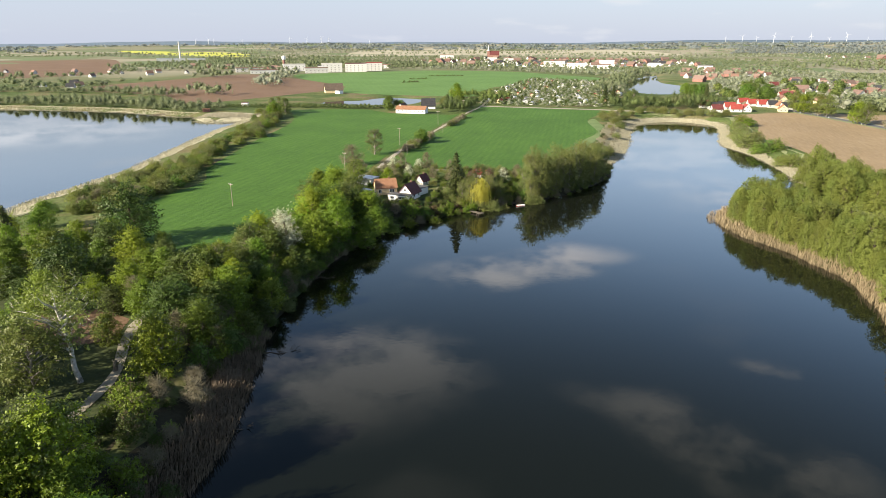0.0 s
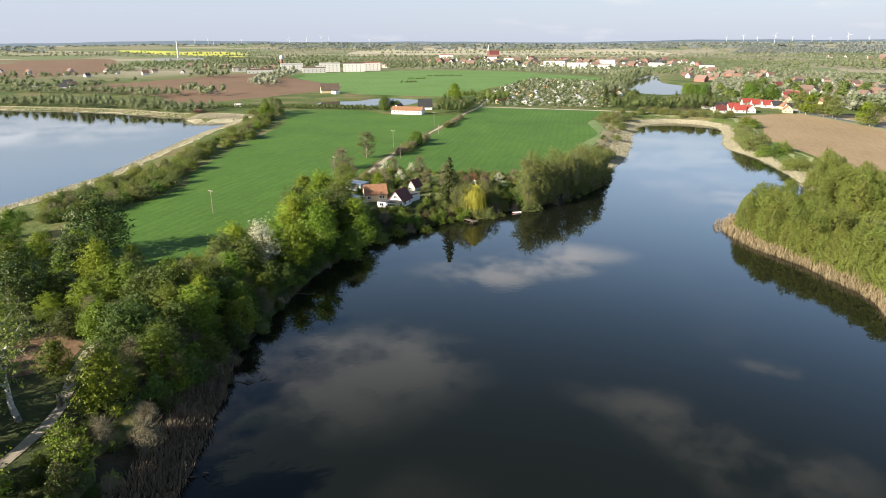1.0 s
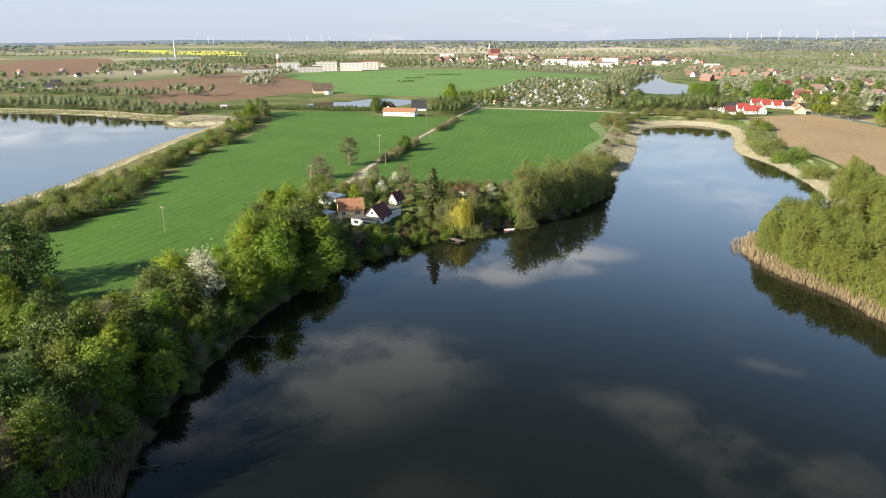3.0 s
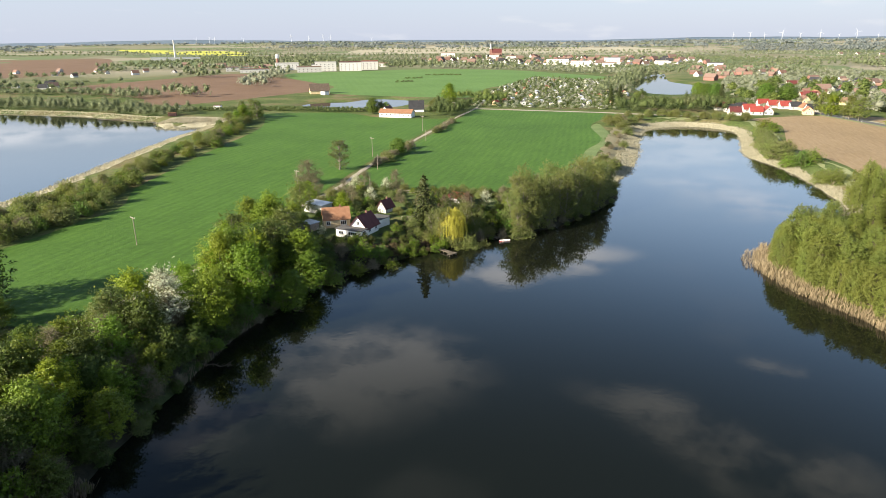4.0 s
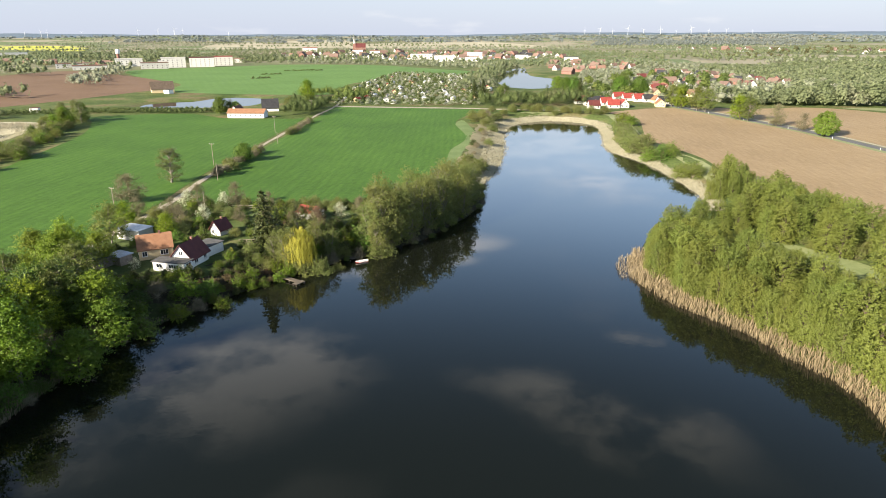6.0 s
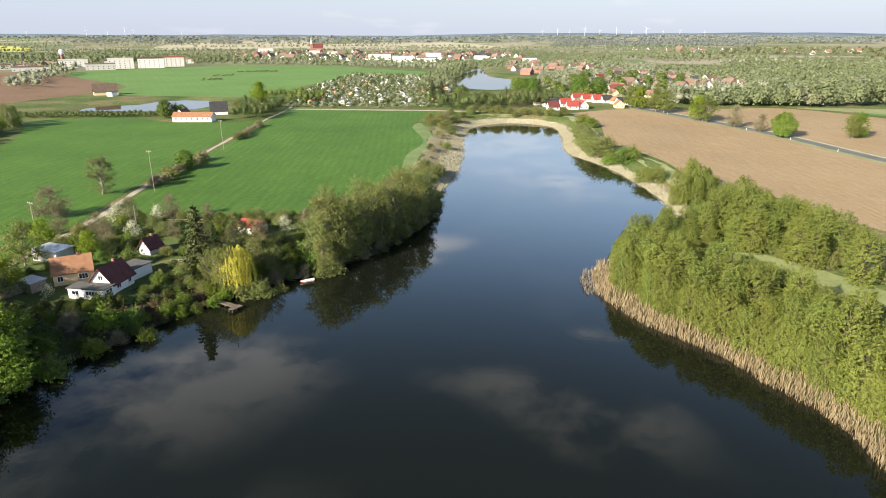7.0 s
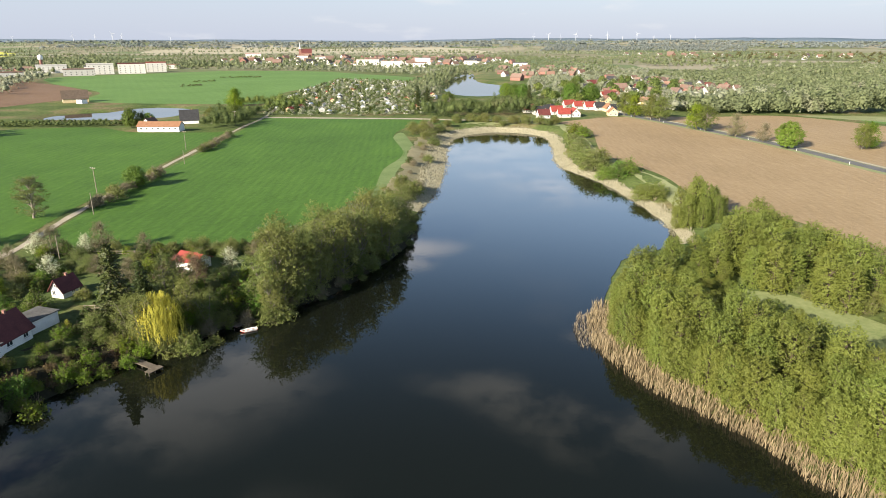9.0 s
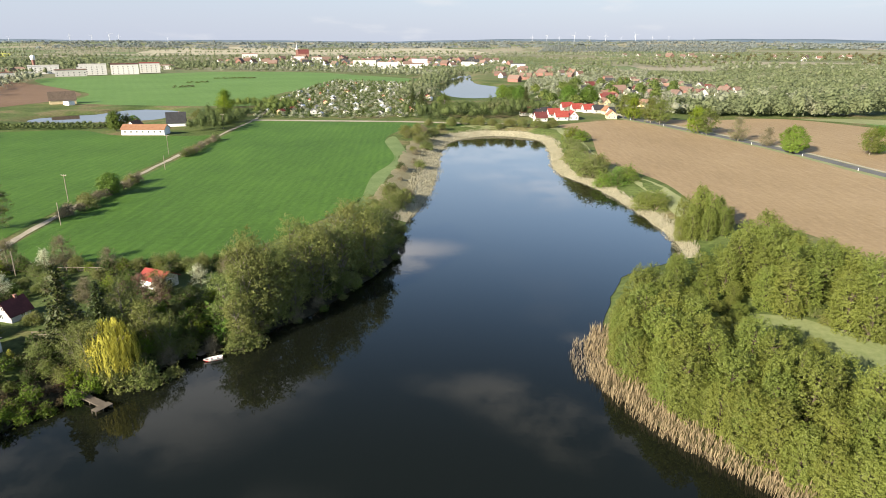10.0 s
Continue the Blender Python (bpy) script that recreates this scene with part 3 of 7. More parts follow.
def height(pts):
    """The ground: banks fall to each lake's own level, steeply below the gardens and gently in the reed beds."""
    pts = np.asarray(pts, float).reshape(-1, 2)
    x, y = pts.T
    z, d, wet, level = land(pts), np.full(len(pts), 1e9), np.zeros(len(pts), bool), np.zeros(len(pts))
    for w, at in zip(WATERS, LEVELS):
        near = (pts > w.min(0) - 25).all(1) & (pts < w.max(0) + 25).all(1)
        if near.any():
            far = line_distance(w, pts[near])
            level[near] = np.where(far < d[near], at, level[near])
            d[near] = np.minimum(d[near], far)
            wet[near] |= inside(w, pts[near])
    marsh = np.clip((x + 8) / 12, 0, 1) + np.clip((y - 262) / 20, 0, 1)
    ramp = 9 + 5 * np.clip(marsh, 0, 1) * (level < -1)
    s = np.clip(d / ramp, 0, 1)
    return np.where(wet, level - 0.12 - np.clip(d * 0.35, 0, 2.5), level - 0.12 + (z - level + 0.12) * s)


def on_land(x, y):
    return float(height([(x, y)])[0])


def grid_points(x0, x1, y0, y1, step):
    gx, gy = np.meshgrid(np.arange(x0, x1 + 0.1, step), np.arange(y0, y1 + 0.1, step))
    return np.stack([gx.ravel(), gy.ravel()], 1)


def sheet(name, outline, material, lift, step=10.0, label="", flat=None, kind="structure", category=""):
    """A patch of land that follows the ground, lifted a little above it."""
    from mathutils.geometry import delaunay_2d_cdt
    outline = np.asarray(outline, float)
    g = grid_points(*np.array([outline.min(0), outline.max(0)]).T.ravel(), step)
    g = g[inside(outline, g)]
    if len(g):
        g = g[line_distance(outline, g) > step * 0.4]
    pts = np.concatenate([outline, g]) if len(g) else outline
    v, _, f, *_ = delaunay_2d_cdt([Vector(p) for p in pts], [], [list(range(len(outline)))], 1, 1e-4)
    xy = np.array([tuple(p) for p in v])
    z = (height(xy) if flat is None else np.full(len(xy), flat)) + lift
    me = mesh_from(name, np.column_stack([xy, z]), [list(q) for q in f], [material], smooth=True)
    if me.polygons[0].normal.z < 0:
        me.flip_normals()
    ob = new(name, me)
    return tagged(ob, label, category, "", kind)


def strip(line, width, seed=0, wob=0.0):
    """The outline of a band of a width along a line."""
    line = np.asarray(line, float)
    t = np.gradient(line, axis=0)
    nrm = np.stack([-t[:, 1], t[:, 0]], 1) / (np.hypot(*t.T)[:, None] + 1e-9)
    rng = np.random.default_rng(seed)
    w = (width if np.ndim(width) else np.full(len(line), width)) * 0.5
    a, b = w + rng.uniform(-wob, wob, len(line)), w + rng.uniform(-wob, wob, len(line))
    return np.concatenate([line + nrm * a[:, None], (line - nrm * b[:, None])[::-1]])


def ground_sheet():
    from mathutils.geometry import delaunay_2d_cdt
    pts = [grid_points(-330, 260, -130, 620, 12.0), grid_points(-69, 111, 204, 494, 6.0) + 3.0]
    for r in list(np.geomspace(640, 4850, 26)):
        n = 96
        a = np.arange(n) * 2 * np.pi / n + r
        ring = np.stack([r * np.cos(a), r * np.sin(a)], 1)
        if r > 4800:
            rim = ring
        pts.append(ring)
    pts = np.concatenate(pts)
    keep = np.ones(len(pts), bool)
    for w in WATERS:
        near = (pts > w.min(0) - 20).all(1) & (pts < w.max(0) + 20).all(1)
        keep[near] &= line_distance(w, pts[near]) > 2.0
    pts = [pts[keep]]
    edges, n = [], len(pts[0])
    for w in WATERS:
        for k, step in ((0, 0), (1, 4.5), (1, 9.0)):
            line = w
            if k:
                t = np.roll(w, -1, 0) - np.roll(w, 1, 0)
                nrm = np.stack([-t[:, 1], t[:, 0]], 1) / (np.hypot(*t.T)[:, None] + 1e-9)
                out = w + nrm * step
                if inside(w, out).mean() > 0.5:
                    out = w - nrm * step
                out = out[(line_distance(w, out) > step * 0.8) & ~inside(w, out)]
                pts.append(out)
                n += len(out)
            else:
                edges += [(n + i, n + (i + 1) % len(w)) for i in range(len(w))]
                pts.append(w)
                n += len(w)
    pts = np.concatenate(pts)
    v, _, f, *_ = delaunay_2d_cdt([Vector(p) for p in pts], edges, [], 0, 1e-3)
    xy = np.array([tuple(p) for p in v])
    me = mesh_from("ground", np.column_stack([xy, height(xy)]), [list(q) for q in f], [M["ground"]], smooth=True)
    if me.polygons[0].normal.z < 0:
        me.flip_normals()
    return tagged(new("ground", me), "wide lowland of rough meadow and distant patchwork fields", "ground", "", "structure")


ground_sheet()
for name, w, text in (("water_main", LAKE, "dark calm lake mirroring clouds and bank trees"), ("water_west", WEST_LAKE, "pale calm lake beyond the green field"),
                      ("water_farm_pond", FARM_POND, "small grey pond behind the farm"), ("water_far_pond", FAR_POND, "bright pond near the village")):
    sheet(name, w, M["water"], 0.0, 40.0, text, flat=LAKE_LEVEL if w is LAKE else 0.0, category="water")

TRACK = spline([(-60, -40), (-66, 20), (-71, 48), (-75, 58), (-85, 72), (-97, 108), (-98, 132), (-97, 145), (-100, 163), (-104, 190), (-107, 229), (-112, 256), (-118, 300), (-123, 348), (-133, 438), (-138, 496), (-150, 560)], 5.0)
NORTH_LANE = spline([(-138, 493), (-90, 491), (-43, 489), (-15, 484), (20, 482)], 8.0)
ROAD = spline([(70, 600), (88, 525), (108, 478), (135, 403), (149, 338), (170, 240), (190, 120)], 10.0)

west_field = [(-266, 420), (-219, 440), (-183, 422), (-140, 424), (-136, 430), (-126, 348), (-121, 300), (-115, 256), (-110, 229), (-107, 196), (-103, 163), (-100, 145), (-101, 132), (-101, 112),
              (-114, 108), (-134, 114), (-150, 128), (-154, 160), (-157, 182), (-172, 203), (-185, 238), (-198, 275), (-222, 347), (-250, 395)]
east_field = [(-134, 489), (-60, 487), (-4, 482), (-8, 472), (-34, 463), (-44, 440), (-44, 412), (-34, 373), (-33, 353), (-36, 331), (-34, 300), (-39, 275), (-47, 252), (-52, 238), (-73, 227), (-98, 227), (-106, 236), (-110, 256), (-116, 300), (-120, 348), (-130, 438)]
margin = [(-43, 429), (-41, 427), (-30, 380), (-29, 360), (-31, 326), (-29, 300), (-33, 284), (-34.6, 300), (-36.6, 331), (-33.6, 353), (-34.6, 373), (-44.4, 412)]
plough_east = [(45, 476), (88, 505), (104, 478), (131, 403), (145, 338), (165, 240), (186, 120), (130, 120), (112, 200), (92, 242), (84, 268), (68, 276), (66, 322), (58, 350), (52, 375), (58, 449)]
plough_beyond = [(100, 512), (137, 507), (192, 516), (235, 440), (260, 300), (260, 150), (196, 120), (176, 240), (154, 338), (140, 403), (113, 482)]
OPEN_LAND = {}
for name, line, mat, lift, text, cat in (
    ("field_west", west_field, "crop", 0.05, "lush green field of young wheat beside the track", "field"),
    ("field_east", east_field, "crop", 0.05, "lush green field of young wheat above the lake", "field"),
    ("field_margin", margin, "margin", 0.06, "mown green margin curving along the wheat field", "field"),
    ("field_brown_east", plough_east, "plough_east", 0.05, "bare light brown ploughed field along the lake", "field"),
    ("field_brown_beyond", plough_beyond, "plough_east", 0.05, "bare brown field beyond the tree-lined road", "field"),
    ("field_brown_north", [(-620, 545), (-652, 624), (-650, 760), (-637, 894), (-485, 798), (-372, 690), (-345, 640), (-340, 600), (-376, 445), (-447, 495), (-520, 520)], "plough", 0.06, "dark brown ploughed field beyond the west lake", "field"),
    ("field_brown_far", [(-1900, 1380), (-1776, 1500), (-1640, 1610), (-1040, 1037), (-904, 870), (-936, 705), (-1300, 860)], "plough", 0.1, "distant brown ploughed field", "field"),
    ("field_green_north", [(-338, 640), (-366, 692), (-482, 802), (-560, 920), (-480, 1030), (-396, 1106), (-260, 1100), (-165, 1010), (-62, 905), (-85, 850), (-176, 740), (-180, 640), (-170, 590), (-215, 580), (-290, 585), (-330, 600)], "crop_far", 0.06, "broad green field beyond the farm pond", "field"),
    ("field_rapeseed", [(-2350, 2420), (-1760, 2400), (-1420, 2000), (-1560, 1980), (-2200, 2260)], "rape", 0.4, "distant yellow rapeseed field in bloom", "field"),
    ("meadow_far_west", [(-1150, 2260), (-900, 2290), (-690, 2560), (-1000, 3400), (-1350, 2900)], "meadow_pale", 0.4, "distant pale dry meadow", "field"),
    ("meadow_far_north", [(-640, 2340), (-300, 2360), (40, 2400), (-60, 2900), (-347, 3400), (-720, 2900)], "meadow_pale", 0.4, "distant pale dry meadow beyond the town", "field"),
    ("meadow_east_far", [(385, 1580), (510, 1550), (560, 1400), (500, 1390), (420, 1470)], "verge", 0.2, "pale green meadow between distant woods", "field"),
    ("meadow_east_mid", [(390, 985), (506, 962), (680, 955), (690, 985), (520, 1000), (410, 1012)], "verge", 0.2, "pale strip of meadow between woods", "field"),
    ("meadow_east_near", [(200, 521), (252, 519), (330, 500), (330, 462), (262, 470), (222, 500)], "verge", 0.07, "pale grass strip along the wood", "field"),
    ("field_green_east", [(226, 497), (262, 468), (330, 460), (330, 400), (262, 440), (236, 470)], "crop_far", 0.08, "strip of green crop before the wood", "field"),
    ("glade", [(45.5, 206), (51, 213), (59, 212), (66, 205), (72, 195), (80, 181), (89, 164), (80, 156), (68.5, 169), (60.5, 181), (55.5, 189), (52.5, 198)], "glade_grass", 0.07, "grassy glade among the lakeside alders", "meadow"),
    ("garden_lawn", [(-98, 172), (-86, 172), (-70, 178), (-56, 190), (-48, 206), (-50, 232), (-98, 226), (-101, 196)], "meadow", 0.06, "garden grass around the lakeside houses", "lawn"),
):
    OPEN_LAND[name] = spline(line, 6.0, True)
    sheet(name, OPEN_LAND[name], M[mat], lift + 0.03, 6.0 if name in ("field_east", "field_margin", "field_brown_east") else 10.0 if lift < 0.055 else 14.0, text, category=cat)
sheet("track", strip(TRACK, 1.9, 5, 0.3), M["track"], 0.10, 50, "pale sandy farm track between the fields", category="track")
sheet("lane_north", strip(NORTH_LANE, 6.0, 6, 0.4), M["track"], 0.16, 50, "pale sandy lane along the field edge", category="track")
sheet("road_verge", strip(ROAD, 12.0, 7, 0.4), M["verge"], 0.09, 50, "grassy verge beside the country road", category="verge")
sheet("cycle_path", strip(ROAD + (4.3, 1.2), 1.8), M["track"], 0.12, 50, "pale cycle path beside the road", category="path")
sheet("road", strip(ROAD, 5.5), M["asphalt"], 0.12, 50, "grey asphalt country road lined with trees", category="road")


# ---------------------------------------------------------------- plants
def leaf_cards(rng, centres, outward, size, spread=0.9, long=1.5):
    """Small pointed leaf sprays, one triangle each."""
    n = len(centres)
    d = outward + rng.normal(0, spread, (n, 3))
    d /= np.linalg.norm(d, axis=1, keepdims=True) + 1e-9
    u = np.cross(d, rng.normal(0, 1, (n, 3)))
    u /= np.linalg.norm(u, axis=1, keepdims=True) + 1e-9
    w = np.cross(d, u)
    s = size * rng.uniform(0.6, 1.3, (n, 1))
    a = centres + u * s * 0.62 * long
    b, c = centres - u * s * 0.31 * long + w * s * 0.5, centres - u * s * 0.31 * long - w * s * 0.5
    verts = np.stack([a, b, c], 1).reshape(-1, 3)
    return verts, np.arange(3 * n).reshape(n, 3)


def lobe_points(rng, lobes, count):
    """Points on and just inside a crown of many lobes, and the ways out."""
    lobes = np.asarray(lobes, float)
    vol = lobes[:, 3] ** 2
    pick = rng.choice(len(lobes), count, p=vol / vol.sum())
    d = rng.normal(0, 1, (count, 3))
    d /= np.linalg.norm(d, axis=1, keepdims=True)
    r = np.where(rng.random(count) < 0.72, rng.uniform(0.72, 1.12, count), rng.uniform(0.2, 0.8, count))
    r = np.where(rng.random(count) < 0.08, rng.uniform(1.1, 1.5, count), r)
    c = lobes[pick]
    off = d * (r * c[:, 3])[:, None]
    off[:, 2] *= c[:, 4]
    p = c[:, :3] + off + rng.normal(0, 0.24, (count, 3)) * c[:, 3:4]
    gap = np.sin(p[:, 0] * 2.1 + 1.3) * np.sin(p[:, 1] * 2.3) * np.sin(p[:, 2] * 2.6 + 0.7)
    return p[gap > -0.55], d[gap > -0.55]


def shell_points(rng, tall, wide, clear, shape, count):
    """Points on the uneven outside of a whole crown, and the ways out."""
    f, a = rng.random(count), rng.uniform(0, 6.283, count)
    ph = rng.uniform(0, 6.283, 6)
    if shape == "upright":
        reach = np.sqrt(np.clip(1 - ((f - 0.42) / 0.6) ** 2, 0.01, 1))
    else:
        g = 2 * np.sqrt(f) - 1.0 if shape == "umbrella" else 2 * f ** 0.9 - 0.93
        reach = np.sqrt(np.clip(1.12 - g * g, 0.01, 1))
    bump = 1 + 0.13 * np.sin(3 * a + ph[0] + f * 5) + 0.10 * np.sin(5 * a + ph[1] - f * 9) + 0.09 * np.sin(9 * a + ph[2] + f * 17) + 0.07 * np.sin(14 * a + ph[3]) * np.sin(f * 25 + ph[4])
    r = wide * 0.46 * reach * bump * (1 - np.abs(rng.normal(0, 0.11, count)))
    top = 0.97 + 0.05 * np.sin(4 * a + ph[5])
    z = tall * (clear + (top - clear) * f) + rng.normal(0, 0.02 * tall, count)
    p = np.column_stack([np.cos(a) * r, np.sin(a) * r, z])
    d = np.column_stack([np.cos(a), np.sin(a), 1.6 * (f - 0.45)])
    return p, d / np.linalg.norm(d, axis=1, keepdims=True)


def sprays(rng, p, d, per, length, size, lift=0.1, flat=0.1, loose=0.35):
    """Flat leafy twigs at the points p, fanning out along d, as layered foliage grows."""
    n = len(p)
    axis = d * (1.0, 1.0, 0.45) + (0, 0, lift) + rng.normal(0, 0.28, (n, 3))
    axis /= np.linalg.norm(axis, axis=1, keepdims=True) + 1e-9
    side = np.cross(axis, (0, 0, 1.0)) + rng.normal(0, 0.16, (n, 3))
    side /= np.linalg.norm(side, axis=1, keepdims=True) + 1e-9
    face = np.cross(side, axis)
    face *= np.where(face[:, 2:] < 0, -1, 1)
    ln = (length * rng.uniform(0.55, 1.45, n))[:, None, None]
    t = rng.uniform(-0.55, 0.6, (n, per, 1))
    u = rng.normal(0, 0.24, (n, per, 1)) * (0.85 - t)
    h = rng.normal(0, flat, (n, per, 1)) - 0.22 * np.clip(t, 0, 1) ** 2
    q = p[:, None] + (axis[:, None] * t + side[:, None] * u + face[:, None] * h) * ln
    f = np.repeat(face[:, None], per, 1) * 0.45 + d[:, None] * 0.8
    return leaf_cards(rng, q.reshape(-1, 3), f.reshape(-1, 3), size, loose, 1.5)


def limb(rng, a, b, r0, r1, sides=5, bend=0.12, n=4):
    a, b = np.asarray(a, float), np.asarray(b, float)
    t = np.linspace(0, 1, n + 1)[:, None]
    pts = a + (b - a) * t
    pts[1:-1] += rng.normal(0, bend, (n - 1, 3)) * np.linalg.norm(b - a) * 0.5
    return tube(pts, np.linspace(r0, r1, n + 1), sides)


def twig_cards(rng, starts, ways, length, width):
    """Fine bare twigs as thin slivers."""
    n = len(starts)
    d = ways + rng.normal(0, 0.45, (n, 3))
    d /= np.linalg.norm(d, axis=1, keepdims=True) + 1e-9
    side = np.cross(d, rng.normal(0, 1, (n, 3)))
    side /= np.linalg.norm(side, axis=1, keepdims=True) + 1e-9
    ln = length * rng.uniform(0.5, 1.3, (n, 1))
    a, b = starts - side * width, starts + side * width
    c, e = starts + d * ln + side * width * 0.3, starts + d * ln - side * width * 0.3
    return np.stack([a, b, c, e], 1).reshape(-1, 3), np.arange(4 * n).reshape(n, 4)


def tree_parts(seed, tall, wide, leaves, size, lobes=14, clear=0.22, squash=0.85, stems=1, shape="round", bare=0, spread=0.45, thick=0.009, full=0.25, stout=1.0, twig=1.15, per=16, lift=0.1):
    """A tapered trunk with limbs, and a crown of leaf sprays in lobes. Returns wood and crown."""
    rng = np.random.default_rng(seed)
    wood, blobs = [], []
    base = rng.normal(0, 0.02, 3)
    base[2] = -0.3
    for s in range(stems):
        a = rng.uniform(0, 6.28)
        lean = np.array([np.cos(a), np.sin(a), 0]) * (0.0 if stems == 1 else wide * 0.28)
        foot = base + lean * 0.25
        top = foot + lean + (rng.normal(0, 0.04 * tall), rng.normal(0, 0.04 * tall), tall * rng.uniform(0.82, 0.93))
        wood.append(limb(rng, foot, top, tall * 0.024 * stout / stems ** 0.4, 0.04 * stout ** 4, 7, 0.025, 5))
        for k in range(max(3, lobes // stems)):
            f = rng.uniform(clear + 0.1, 1.06)
            if shape == "cone":
                reach = wide * 0.5 * (1.05 - 0.72 * (f - clear) / (1 - clear))
            elif shape == "upright":
                reach = wide * 0.5 * (0.95 - 0.5 * abs(f - 0.5))
            elif shape == "umbrella":
                reach = wide * 0.5 * (0.4 + 0.6 * f)
            else:
                reach = wide * 0.5 * math.sqrt(max(0.12, 1 - (2 * (f - clear) / (1 - clear) - 0.85) ** 2 * 0.75))
            ang = k * 2.4 + rng.uniform(-0.5, 0.5)
            rad = wide * rng.uniform(0.10, 0.21) * (0.9 if shape in ("cone", "upright") else 1.0)
            dist = max(0.0, reach - rad) * rng.uniform(0.45, 1.28)
            axis = foot + (top - foot) * f
            c = axis + (np.cos(ang) * dist, np.sin(ang) * dist, -rad * 0.2)
            c[2] = max(c[2], tall * clear + rad * 0.5)
            blobs.append((*c, rad, squash))
            start = foot + (top - foot) * max(0.12, f - 0.22)
            wood.append(limb(rng, start, c, tall * thick, 0.025, 4, 0.08, 3))
        blobs.append((*(top + (0, 0, -0.02 * tall)), wide * 0.13, 1.1))
    p, d = lobe_points(rng, blobs, int(leaves / per * (1 - full)))
    if full:
        q, e = shell_points(rng, tall, wide, clear, shape, int(leaves / per * full))
        p, d = np.concatenate([p, q]), np.concatenate([d, e])
    crown = sprays(rng, p, d, per, twig, size, lift, 0.1, spread)
    if bare:
        q, e = lobe_points(rng, blobs, bare)
        wood.append(twig_cards(rng, q - e * 0.4, e + (0, 0, 0.3), 0.9, 0.02))
    return joined(wood), crown


def tree(name, label, wood_mat, leaf_mat, category="tree", **kw):
    (wv, wf), (cv, cf) = tree_parts(**kw)
    root = tagged(new(name), label, category)
    hang("trunk", mesh_from("trunk", wv, wf, [M[wood_mat]], smooth=True), root)
    hang("crown", mesh_from("crown", cv, cf, [M[leaf_mat]]), root)
    return root


def spruce(seed, tall, wide, count=3600):
    rng = np.random.default_rng(seed)
    root = tagged(new("spruce"), "tall dark green spruce in the lakeside garden", "tree")
    wood = [limb(rng, (0, 0, -0.3), (0, 0, tall), tall * 0.02, 0.03, 7, 0.01, 6)]
    pts, out = [], []
    layers = 20
    for k in range(layers):
        f = k / layers
        z, r = tall * (0.08 + 0.9 * f), wide * 0.5 * (1 - f) ** 0.8 + 0.15
        arms = max(5, int(13 * (1 - f)))
        for a in np.arange(arms) * 6.283 / arms + rng.uniform(0, 6):
            rr = r * rng.uniform(0.75, 1.12)
            tip = np.array([np.cos(a) * rr, np.sin(a) * rr, z - rr * 0.3 + rng.normal(0, 0.1)])
            wood.append(limb(rng, (0, 0, z), tip, 0.05, 0.015, 4, 0.03, 2))
            m = max(5, int(count / layers / 8 * (0.4 + rr / (wide * 0.5))))
            t = rng.uniform(0.15, 1.05, (m, 1))
            p = np.array([0, 0, z]) + (tip - (0, 0, z)) * t + rng.normal(0, 0.16, (m, 3)) * (0.5 + (1 - t)) * (1.0, 1.0, 0.5)
            pts.append(p)
            out.append(np.repeat([[np.cos(a) * 0.3, np.sin(a) * 0.3, 1.0]], m, 0))
    cv, cf = leaf_cards(rng, np.concatenate(pts), np.concatenate(out), 0.36, 0.5, 2.0)
    wv, wf = joined(wood)
    hang("trunk", mesh_from("trunk", wv, wf, [M["bark"]], smooth=True), root)
    hang("crown", mesh_from("crown", cv, cf, [M["needle"]]), root)
    return root


def willow(seed, tall, wide):
    rng = np.random.default_rng(seed)
    root = tagged(new("weeping_willow"), "golden yellow weeping willow hanging over the shore", "tree")
    wood, pts, out = [limb(rng, (0, 0, -0.3), (0.2, 0, tall * 0.6), 0.3, 0.15, 7, 0.03, 4)], [], []
    for k in range(300):
        a, rr = rng.uniform(0, 6.283), wide * 0.5 * math.sqrt(rng.uniform(0.02, 1))
        top = np.array([np.cos(a) * rr, np.sin(a) * rr, tall * (1.0 - 0.35 * (rr / (wide * 0.5)) ** 2) * rng.uniform(0.9, 1.02)])
        if k < 34:
            wood.append(limb(rng, (0.15, 0, tall * 0.5), top, 0.09, 0.02, 4, 0.06, 3))
        low = max(1.2, top[2] - tall * rng.uniform(0.35, 0.75))
        m = int((top[2] - low) / 0.13)
        t = np.linspace(0, 1, m)[:, None]
        drift = rng.normal(0, 0.35, 2)
        p = np.column_stack([top[0] + drift[0] * t[:, 0] + rng.normal(0, 0.09, m), top[1] + drift[1] * t[:, 0] + rng.normal(0, 0.09, m), top[2] + (low - top[2]) * t[:, 0]])
        pts.append(p)
        out.append(np.repeat([[np.cos(a), np.sin(a), 0.3]], m, 0))
    p, d = np.concatenate(pts), np.concatenate(out)
    n = len(p)
    side = np.cross(d, (0, 0, 1.0)) + rng.normal(0, 0.3, (n, 3))
    side /= np.linalg.norm(side, axis=1, keepdims=True)
    w, h = 0.06 * rng.uniform(0.7, 1.4, (n, 1)), 0.2 * rng.uniform(0.7, 1.3, (n, 1))
    up = np.array([[0, 0, 1.0]]) + rng.normal(0, 0.25, (n, 3))
    cv = np.stack([p + up * h, p + side * w, p - up * h, p - side * w], 1).reshape(-1, 3)
    wv, wf = joined(wood)
    hang("trunk", mesh_from("trunk", wv, wf, [M["bark_grey"]], smooth=True), root)
    hang("crown", mesh_from("crown", cv, np.arange(4 * n).reshape(n, 4), [M["leaf_willow"]]), root)
    return root


